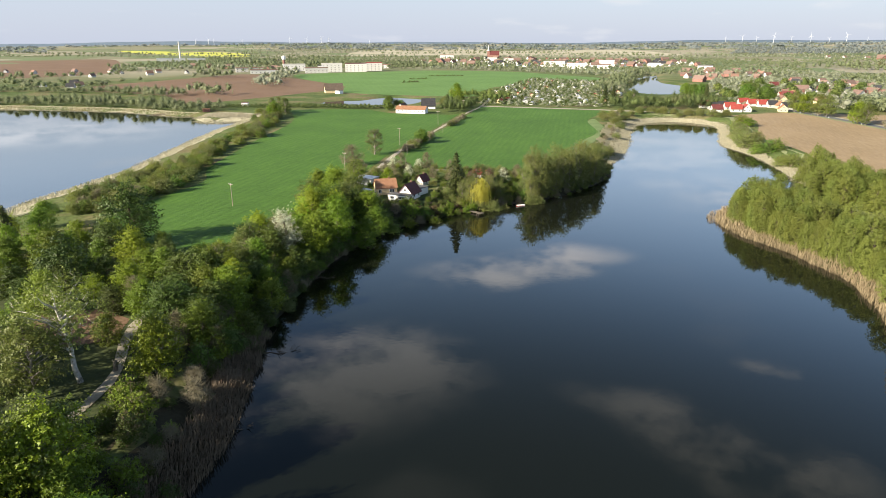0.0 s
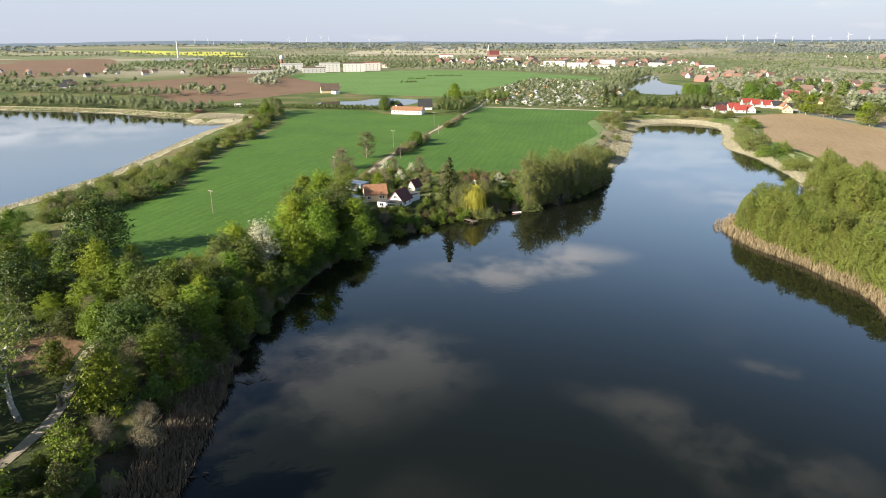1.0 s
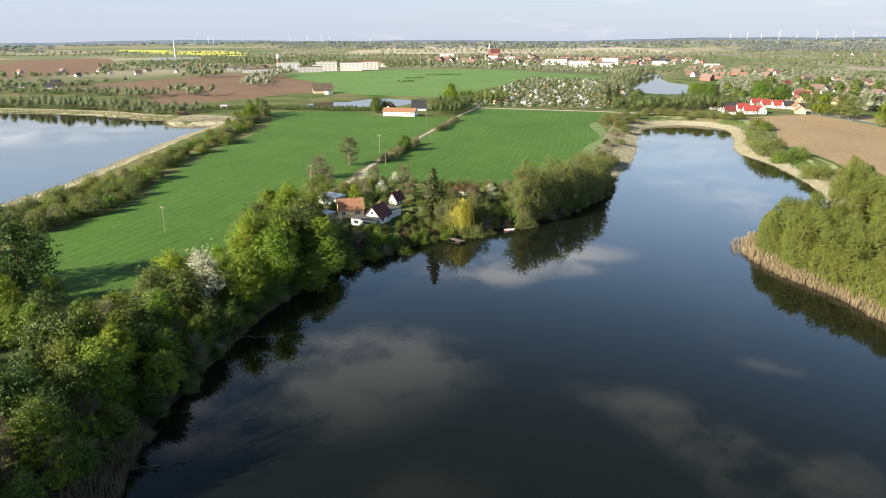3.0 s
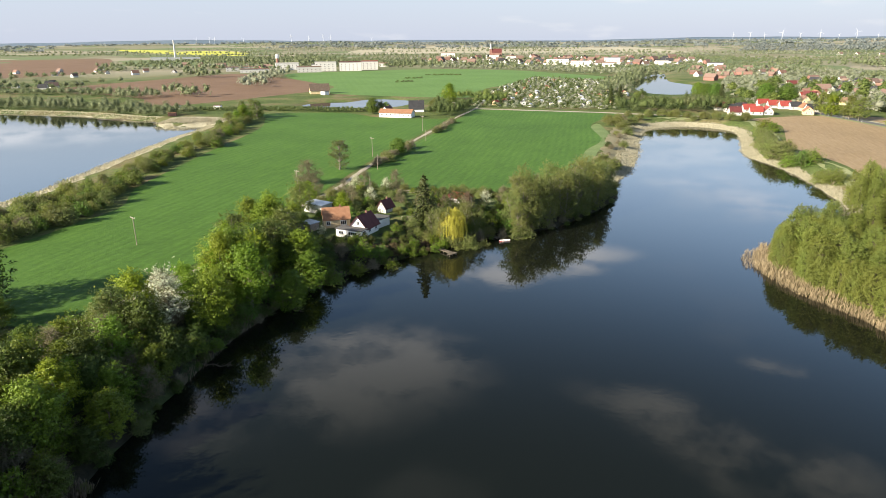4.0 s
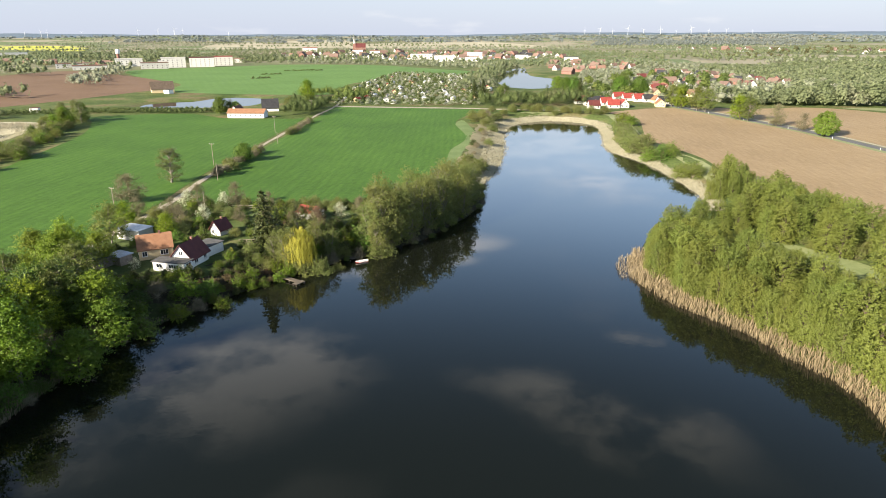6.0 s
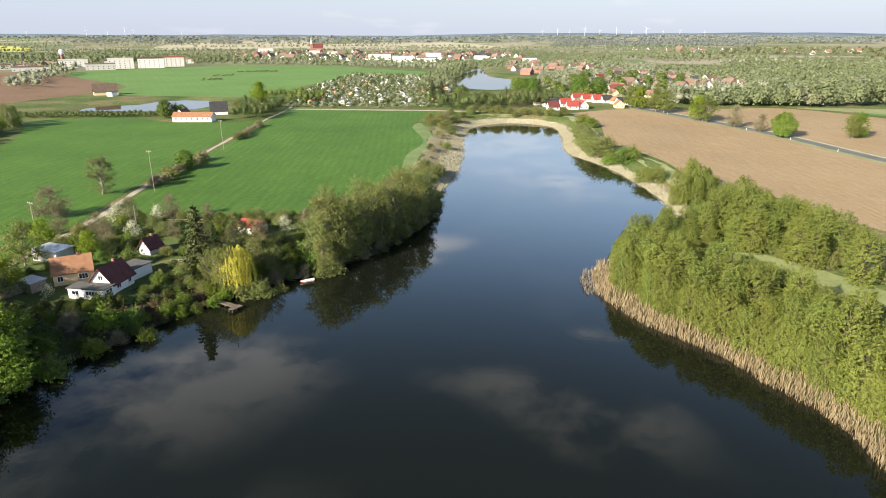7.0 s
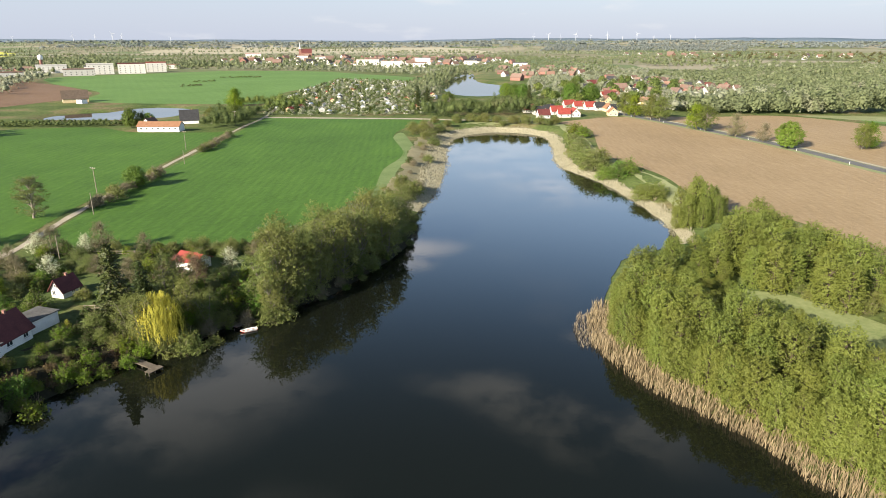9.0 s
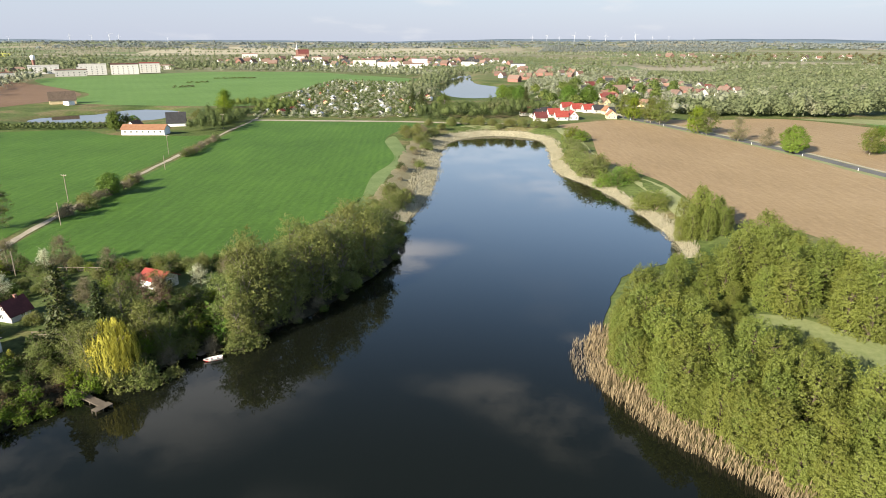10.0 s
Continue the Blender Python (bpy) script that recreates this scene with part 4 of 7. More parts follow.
def shrub(name, label, seed, tall, wide, leaves, size, leaf_mat, twigs=300, wood_mat="twig"):
    """A bush: stems from one foot, twigs and leaf sprays."""
    rng = np.random.default_rng(seed)
    root = tagged(new(name), label, "bush")
    blobs = []
    for k in range(11):
        a, f = k * 2.4 + rng.uniform(-0.4, 0.4), math.sqrt((k + 0.3) / 11)
        r = wide * rng.uniform(0.16, 0.25)
        z = tall * (0.85 - 0.55 * f * f) * rng.uniform(0.75, 1.1) - r * 0.4
        blobs.append((math.cos(a) * f * (wide * 0.5 - r * 0.7), math.sin(a) * f * (wide * 0.5 - r * 0.7), max(z, r * 0.5), r, 0.9))
    wood = [limb(rng, rng.normal(0, 0.12, 3) * (1, 1, 0) - (0, 0, 0.2), b[:3], 0.06, 0.02, 4, 0.08, 3) for b in blobs]
    if twigs:
        q, e = lobe_points(rng, blobs, twigs)
        wood.append(twig_cards(rng, q - e * 0.45, e + (0, 0, 0.5), 0.85, 0.018))
    wv, wf = joined(wood)
    hang("branchwork", mesh_from("branchwork", wv, wf, [M[wood_mat]]), root)
    p, d = lobe_points(rng, blobs, leaves // 8)
    low = p[:, 2] > 0.05
    cv, cf = sprays(rng, p[low], d[low], 8, 0.6, size * 0.85, 0.3, 0.14, 0.5)
    hang("foliage", mesh_from("foliage", cv, cf, [M[leaf_mat]]), root)
    return root


def reeds(name, line, width, count, tall, seed, mat="reed", label="dry beige reeds along the lake shore", blade=0.07, low=LAKE_LEVEL - 0.5, wander=0.0):
    """A bed of dead reed stalks along a line, with plumes."""
    rng = np.random.default_rng(seed)
    line = np.asarray(line, float)
    seg = np.hypot(*np.diff(line, axis=0).T)
    s = rng.uniform(0, seg.sum(), count)
    cum = np.concatenate([[0], np.cumsum(seg)])
    i = np.clip(np.searchsorted(cum, s) - 1, 0, len(seg) - 1)
    t = (s - cum[i]) / (seg[i] + 1e-9)
    p = line[i] + (line[i + 1] - line[i]) * t[:, None]
    d = (line[i + 1] - line[i]) / (seg[i][:, None] + 1e-9)
    nrm = np.stack([-d[:, 1], d[:, 0]], 1)
    width = np.interp(s, cum, width) if np.ndim(width) else width
    clump = 0.7 + 0.12 * np.sin(s * 0.9 + 2 * np.sin(s * 0.17)) * np.sin(s * 0.37) + 0.1 * np.sin(s * 0.11)
    p = p + nrm * (rng.uniform(-0.5, 0.5, count) * width * np.clip(clump + 0.35, 0.4, 1.1))[:, None]
    p = p + nrm * (wander * (np.sin(s * 0.13 + 1) + 0.7 * np.sin(s * 0.31) + 0.5 * np.sin(s * 0.83)))[:, None]
    z0 = np.maximum(height(p), low) - 0.05
    h = tall * rng.uniform(0.55, 1.15, count) * (0.9 + 0.12 * np.sin(s * 0.6 + 3 * np.sin(s * 0.13)))
    a = rng.uniform(0, np.pi, count)
    side = np.stack([np.cos(a), np.sin(a), np.zeros(count)], 1) * blade * 0.5 * rng.uniform(0.6, 1.4, (count, 1))
    foot = np.column_stack([p, z0])
    lean = np.column_stack([rng.normal(0.12, 0.16, count) * h, rng.normal(0.05, 0.16, count) * h, h])
    mid, top = foot + lean * 0.72, foot + lean
    v = np.stack([foot - side * 0.6, foot + side * 0.6, mid + side * 0.7, mid - side * 0.7, mid - side * 1.5, mid + side * 1.5, top + side * 0.5, top - side * 0.5], 1).reshape(-1, 3)
    f = np.arange(8 * count).reshape(-1, 4)
    return tagged(new(name, mesh_from(name, v, f, [M[mat]])), label, "reeds", "", "stuff")


def scatter(poly, spacing, seed, tries=6):
    """Points in an outline, none closer than spacing."""
    rng = np.random.default_rng(seed)
    poly = np.asarray(poly, float)
    lo, hi = poly.min(0), poly.max(0)
    cand = rng.uniform(lo, hi, (int(np.prod(hi - lo) / spacing**2 * tries), 2))
    cand = cand[inside(poly, cand)]
    cells, out = {}, []
    for p in cand:
        k = (int(p[0] // spacing), int(p[1] // spacing))
        if all((p[0] - q[0]) ** 2 + (p[1] - q[1]) ** 2 > spacing**2 for i in (-1, 0, 1) for j in (-1, 0, 1) for q in cells.get((k[0] + i, k[1] + j), ())):
            cells.setdefault(k, []).append(p)
            out.append(p)
    return np.array(out)


KINDS = {}
place_rng = np.random.default_rng(11)


def plant(kind, x, y, size=1.0, turn=None, label="", z=None, group="", slim=1.0):
    """Sets one tree or bush of a kind on the land."""
    lot = KINDS[kind]
    proto = lot[int(place_rng.integers(len(lot)))]
    turn = place_rng.uniform(0, 360) if turn is None else turn
    m = pose(x, y, (on_land(x, y) if z is None else z), 0, 0, turn)
    ob = copy_thing(proto, m)
    ob.scale = (size * slim, size * slim, size * place_rng.uniform(0.93, 1.07))
    return tagged(ob, label, "", group)


def core_ball():
    """The dense inside of a far crown."""
    bm = bmesh.new()
    bmesh.ops.create_icosphere(bm, subdivisions=1, radius=1.0)
    v = np.array([tuple(p.co) for p in bm.verts])
    f = np.array([[p.index for p in q.verts] for q in bm.faces])
    bm.free()
    return v, f


def far_clumps(name, pts, tall, wide, leaves, size, seed, mat, label, squash=1.0):
    """Distant trees that nobody could count, as leaf clumps over short trunks."""
    rng = np.random.default_rng(seed)
    pts = np.asarray(pts, float)
    n = len(pts)
    drift = np.sin(pts[:, 0] / 97 + 1.7) * np.sin(pts[:, 1] / 131 + 0.4) + 0.6 * np.sin(pts[:, 0] / 41 + pts[:, 1] / 67)
    h = tall * rng.uniform(0.6, 1.2, n) * (1 + 0.25 * drift)
    w = wide * rng.uniform(0.7, 1.25, n)
    i = np.repeat(np.arange(n), leaves)
    d = rng.normal(0, 1, (len(i), 3))
    d /= np.linalg.norm(d, axis=1, keepdims=True)
    d[:, 2] = np.abs(d[:, 2]) * 1.75 - 0.85
    r = rng.uniform(0.5, 1.05, len(i)) * (1 + 0.16 * np.sin(d[:, 0] * 5 + i) * np.sin(d[:, 1] * 6 + i * 2))
    z = height(pts)
    c = np.column_stack([pts, z + h * 0.55])[i]
    p = c + d * np.column_stack([w[i] * 0.5, w[i] * 0.5, h[i] * 0.46 * squash]) * r[:, None]
    v, f = leaf_cards(rng, p, d + (0, 0, 0.2), size, 0.5, 1.2)
    core_v, core_f = core_ball()
    cv = core_v[None] * np.column_stack([w * 0.25, w * 0.25, h * 0.24 * squash])[:, None] * rng.uniform(0.85, 1.1, (n, len(core_v), 1)) + np.column_stack([pts, z + h * 0.55])[:, None]
    cf = (core_f[None] + (np.arange(n) * len(core_v))[:, None, None]).reshape(-1, 3) + len(v)
    v, f = np.concatenate([v, cv.reshape(-1, 3)]), np.concatenate([f, cf])
    return tagged(new(name, mesh_from(name, v, f, [M[mat]])), label, "woods", "", "stuff")


# ---------------------------------------------------------------- kinds of trees and bushes
def kinds(key, make, seeds):
    KINDS[key] = [make(s) for s in seeds]


kinds("maple", lambda s: tree("maple", "broad bright green maple in fresh spring leaf", "bark_grey", "leaf_bright", seed=s, tall=10, wide=8.5, leaves=12500, size=0.2, lobes=30, clear=0.12, full=0.15), (1, 2, 3))
kinds("lime", lambda s: tree("lime_tree", "dense mid-green lime tree with a full crown", "bark", "leaf_green", seed=s, tall=10, wide=8.5, leaves=12500, size=0.2, lobes=30, clear=0.1, full=0.2), (4, 5, 6))
kinds("chestnut", lambda s: tree("chestnut", "large dark green chestnut with a rounded crown", "bark", "leaf_dark", seed=s, tall=10, wide=9, leaves=12500, size=0.21, lobes=34, clear=0.08, full=0.25, twig=1.3), (7, 8))
kinds("oak", lambda s: tree("oak", "yellow-green oak just coming into leaf", "bark_grey", "leaf_yellow", seed=s, tall=10, wide=8, leaves=8500, size=0.19, lobes=26, clear=0.18, bare=300, full=0.2), (9, 10))
kinds("tall_maple", lambda s: tree("maple", "tall bright green maple leaning over the bank", "bark_grey", "leaf_bright", seed=s, tall=15, wide=10.5, leaves=17000, size=0.23, lobes=34, clear=0.2, full=0.12, twig=1.5), (61, 62))
kinds("alder", lambda s: tree("alder", "slender alder with thin fresh green leaves", "bark", "leaf_alder", seed=s, tall=10, wide=6.0, leaves=11000, size=0.165, lobes=34, clear=0.02, shape="upright", bare=160, full=0.66, twig=0.75, per=14, lift=0.35), (11, 12, 13, 14))
kinds("old_alder", lambda s: tree("alder", "tall olive-green alder leaning over the shore", "bark_grey", "leaf_olive", seed=s, tall=10, wide=6.8, leaves=12500, size=0.15, lobes=36, clear=0.03, stems=2, shape="upright", bare=300, full=0.45, twig=0.9, per=14, lift=0.3), (15, 16, 17))
kinds("blossom", lambda s: tree("blossom_tree", "fruit tree covered in white spring blossom", "twig_pale", "blossom", seed=s, tall=6, wide=5.5, leaves=5200, size=0.1, lobes=24, clear=0.2, bare=500, full=0.0, twig=0.5, per=10, lift=0.4), (18, 19))
kinds("budding", lambda s: tree("budding_tree", "half-bare tree with brown twigs and buds", "twig_pale", "leaf_brown", seed=s, tall=8, wide=6, leaves=2600, size=0.16, lobes=18, clear=0.12, bare=2600, full=0.2, twig=0.8, per=8, lift=0.4), (20, 21))
kinds("birch", lambda s: tree("birch", "white-trunked birch with a thin spreading crown", "birch_bark", "leaf_yellow", seed=s, tall=13, wide=10, leaves=6000, size=0.19, lobes=18, clear=0.45, thick=0.012, stout=1.15, shape="umbrella", bare=300, full=0.25), (22,))
kinds("field_tree", lambda s: tree("field_tree", "round green tree standing in the open", "bark", "leaf_vivid", seed=s, tall=8, wide=7.4, leaves=15000, size=0.19, lobes=24, clear=0.1, full=0.75, twig=0.8), (23,))
kinds("poplar", lambda s: tree("poplar", "tall budding olive tree beside the track", "bark_grey", "leaf_olive", seed=s, tall=12, wide=6.5, leaves=5500, size=0.2, lobes=30, clear=0.04, shape="upright", bare=1200, twig=0.9, per=10, lift=0.4), (24, 25))
kinds("red_tree", lambda s: tree("copper_tree", "small reddish-brown garden tree in bud", "twig", "leaf_red", seed=s, tall=6, wide=5, leaves=1900, size=0.17, lobes=14, clear=0.1, bare=900, twig=0.6, per=8), (26,))
kinds("bush", lambda s: shrub("bush", "leafy green bush in fresh spring leaf", s, 3.5, 4.2, 2600, 0.2, "leaf_green"), (31, 32))
kinds("bright_bush", lambda s: shrub("bush", "bright green bush in fresh spring leaf", s, 3.5, 4.2, 3400, 0.18, "leaf_vivid"), (33, 34))
kinds("dark_bush", lambda s: shrub("shrub", "dark green shrub, leaf colour lowered to stand for shade", s, 3.0, 4.0, 2600, 0.2, "leaf_dark"), (35, 36))
kinds("olive_bush", lambda s: shrub("willow_bush", "rounded olive-grey willow bush", s, 4.0, 5.0, 4600, 0.17, "leaf_olive", 300, "twig_pale"), (37, 38))
kinds("pale_bush", lambda s: shrub("willow_bush", "rounded pale green willow bush", s, 4.0, 5.0, 4600, 0.17, "leaf_alder", 200, "twig_pale"), (43, 44))
kinds("twig_bush", lambda s: shrub("bare_bush", "leafless brown bush with dense twigs", s, 3.0, 3.6, 200, 0.18, "leaf_brown", 1300, "twig_pale"), (39, 40))
kinds("sedge", lambda s: shrub("sedge_tussock", "rusty brown tussock of last year's sedge", s, 1.6, 3.2, 900, 0.3, "rust", 300), (41,))
kinds("forsythia", lambda s: shrub("forsythia", "small yellow flowering shrub beside the house", s, 3.5, 4.0, 1200, 0.25, "leaf_willow"), (42,))
KINDS["spruce"] = [spruce(51, 12, 7)]
KINDS["willow"] = [willow(52, 9, 7)]

# ---------------------------------------------------------------- the wooded west bank
PLOT_VIEW = np.array([(-95, 67), (-80, 55.5)], float)
MAPLE_VIEW = np.array([(-67, 60), (-57, 51)], float)
BIRCH_VIEW = np.array([(-78, 54), (-61, 39)], float)
PATCH = np.array([(-106, 71), (-101, 62), (-91, 60), (-84, 66), (-88, 74), (-97, 76)], float)
sheet("garden_plot", PATCH, M["plough"], 0.07, 8, "small dug plot of brown earth among the trees", category="field")
# floor under the bank trees, their shade painted into the grass colour
sheet("leaf_litter", spline([(-46, 20), (-51, 42), (-57, 58), (-64, 80), (-67, 100), (-69, 120), (-69, 148), (-66, 160), (-84, 168), (-92, 150), (-93, 112), (-120, 108), (-140, 100), (-120, 60), (-100, 30), (-80, 0)], 6, True), M["shade_grass"], 0.03, 8, "grass and leaf litter under the bank trees, darkened for shade", category="ground")
for kind, x, y, s in (
    ("chestnut", -124, 112, 1.55), ("chestnut", -112, 82, 1.2), ("lime", -127, 92, 0.95), ("chestnut", -117, 99, 1.0), ("lime", -104, 70, 0.9), ("lime", -100, 92, 0.75),
    ("birch", -77.3, 53.1, 1.3), ("maple", -85, 75, 0.85), ("maple", -68.5, 59, 1.05), ("maple", -76, 90, 0.82), ("maple", -89, 103, 0.7), 
    ("maple", -60, 33, 1.25), ("maple", -49, 27, 0.95), ("oak", -73, 34, 1.1), ("oak", -88, 50, 1.05), ("maple", -95, 55, 0.9), ("lime", -66, 22, 1.1), ("maple", -54, 14, 1.1), ("lime", -80, 28, 1.0), ("maple", -45, 8, 0.9),
    ("tall_maple", -76, 133, 0.95), ("tall_maple", -75.5, 122, 0.8), ("tall_maple", -86, 137, 0.8), ("tall_maple", -93.5, 168, 0.8), ("oak", -79, 47, 1.25), ("oak", -60.5, 33, 1.2), ("oak", -98, 157, 1.05), ("lime", -94, 166, 1.1), ("oak", -86, 161, 1.15), ("maple", -91, 147, 1.05), ("oak", -82, 151, 1.1), ("lime", -76, 153, 1.05), ("maple", -82, 144, 0.95), ("lime", -72, 149, 0.9),
    ("lime", -102, 170, 0.95), ("maple", -101, 178, 1.0), ("oak", -100, 191, 1.0), ("lime", -71, 139, 0.85), ("lime", -77, 134, 0.8), ("maple", -88, 138, 0.75), ("lime", -92, 176, 0.8),
    ("budding", -71, 101, 0.75), ("budding", -83, 106, 0.7), ("maple", -91, 111, 0.6), ("lime", -83, 98, 0.65), ("budding", -92, 80, 0.8),
):
    plant(kind, x, y, s)
thick = [(-50, 22), (-56, 38), (-64, 50), (-62, 62), (-72, 76), (-78, 96), (-84, 112), (-96, 112), (-118, 108), (-138, 100), (-130, 70), (-112, 74), (-106, 58), (-98, 40), (-84, 10), (-64, 0), (-48, 0)]
def free_spot(x, y):
    """Off the ground that is kept open round the blossom tree."""
    return math.hypot(x + 80.8, y - 117.5) > 5.5 and math.hypot(x + 75, y - 113) > 4


for x, y in scatter(thick, 7.2, 67):
    if free_spot(x, y) and line_distance(MAPLE_VIEW, [(x, y)], False)[0] > 6 and line_distance(BIRCH_VIEW, [(x, y)], False)[0] > 6.5 and np.hypot(x + 76, y - 57) > 6 and not inside(PATCH, [(x, y)])[0] and line_distance(PLOT_VIEW, [(x, y)], False)[0] > 3.5 and line_distance(TRACK, [(x, y)], False)[0] > 2.0:
        plant(("maple", "lime", "chestnut", "chestnut", "chestnut", "lime", "oak")[int(place_rng.integers(7))], x, y, place_rng.uniform(0.55, 1.0))
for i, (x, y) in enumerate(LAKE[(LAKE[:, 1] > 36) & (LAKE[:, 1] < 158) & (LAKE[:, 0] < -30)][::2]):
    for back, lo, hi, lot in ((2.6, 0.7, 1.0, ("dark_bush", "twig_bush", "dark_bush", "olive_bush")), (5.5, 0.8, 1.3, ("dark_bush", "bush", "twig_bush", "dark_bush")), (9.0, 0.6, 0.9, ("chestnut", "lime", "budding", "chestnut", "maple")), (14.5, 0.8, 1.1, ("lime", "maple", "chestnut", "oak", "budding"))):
        # mostly dark-leaved kinds here: their colour stands for shade on this stretch
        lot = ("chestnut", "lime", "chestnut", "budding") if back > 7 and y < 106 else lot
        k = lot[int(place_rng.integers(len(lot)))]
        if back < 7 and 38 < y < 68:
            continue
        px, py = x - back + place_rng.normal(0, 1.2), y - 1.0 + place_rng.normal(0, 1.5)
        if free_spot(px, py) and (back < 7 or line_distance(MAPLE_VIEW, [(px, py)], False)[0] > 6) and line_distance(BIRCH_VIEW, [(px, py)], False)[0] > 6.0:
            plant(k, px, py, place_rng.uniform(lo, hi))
plant("blossom", -80.8, 117.5, 1.85, label="tall tree covered in white blossom beside the track")
for x, y in scatter([(-74, 53), (-66, 60), (-58, 52), (-52, 40), (-60, 34), (-70, 44)], 2.6, 79):
    if line_distance(TRACK, [(x, y)], False)[0] > 2.2 and math.hypot(x + 77.3, y - 53.1) > 3:
        plant(("dark_bush", "bush", "dark_bush")[int(place_rng.integers(3))], x, y, place_rng.uniform(0.35, 0.75))
plant("spruce", -153, 101, 0.95, label="dark spruce at the edge of the field")
reeds("dry_grass", spline([(-145, 87), (-140, 91), (-134, 98)], 2.0), 6.0, 900, 1.3, 83, "reed_grey", "tall dry grey-brown grass at the field corner", 0.12)
plant("tall_maple", -63, 27, 0.85)
plant("tall_maple", -54, 21, 0.8)
bank = [(-52, 40), (-58, 56), (-67, 78), (-72, 102), (-74, 124), (-72, 147), (-66, 160), (-60, 168), (-66, 172), (-80, 158), (-86, 128), (-94, 108), (-88, 90), (-78, 70), (-66, 50), (-58, 36)]
for i, (x, y) in enumerate(scatter(bank, 4.0, 61)):
    k = ("bush", "dark_bush", "twig_bush", "dark_bush", "bush", "bright_bush", "twig_bush")[int(place_rng.integers(7))]
    if line_distance(BIRCH_VIEW, [(x, y)], False)[0] > 4.0:
        plant(k, x, y, place_rng.uniform(0.8, 1.4))
upper = [(-90, 30), (-70, -20), (-110, -20), (-150, 60), (-165, 120), (-140, 122), (-122, 100), (-108, 62)]
for x, y in scatter(upper, 7.0, 62):
    plant(("bush", "lime", "maple", "dark_bush", "bright_bush")[int(place_rng.integers(5))], x, y, place_rng.uniform(0.6, 0.95))
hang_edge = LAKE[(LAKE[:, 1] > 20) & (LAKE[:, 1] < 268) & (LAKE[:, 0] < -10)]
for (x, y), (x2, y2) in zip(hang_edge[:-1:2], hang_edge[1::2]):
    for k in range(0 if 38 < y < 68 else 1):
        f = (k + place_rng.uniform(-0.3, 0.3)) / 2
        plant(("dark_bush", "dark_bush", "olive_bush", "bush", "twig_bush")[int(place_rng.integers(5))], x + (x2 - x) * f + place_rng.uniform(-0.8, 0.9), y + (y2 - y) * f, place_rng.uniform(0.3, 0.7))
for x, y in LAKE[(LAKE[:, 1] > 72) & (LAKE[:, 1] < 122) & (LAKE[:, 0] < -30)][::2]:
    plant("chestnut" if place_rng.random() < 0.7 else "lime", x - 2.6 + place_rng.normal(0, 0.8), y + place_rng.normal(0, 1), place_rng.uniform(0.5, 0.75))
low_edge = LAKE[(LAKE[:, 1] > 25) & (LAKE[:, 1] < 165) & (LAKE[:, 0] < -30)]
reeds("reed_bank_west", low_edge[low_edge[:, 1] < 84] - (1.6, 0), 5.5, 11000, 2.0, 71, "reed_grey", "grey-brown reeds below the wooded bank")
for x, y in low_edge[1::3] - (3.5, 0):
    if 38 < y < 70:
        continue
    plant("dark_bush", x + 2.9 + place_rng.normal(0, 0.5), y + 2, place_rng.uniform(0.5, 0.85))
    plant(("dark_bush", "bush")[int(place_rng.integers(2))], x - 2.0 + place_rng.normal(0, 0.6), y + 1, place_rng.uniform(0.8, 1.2))

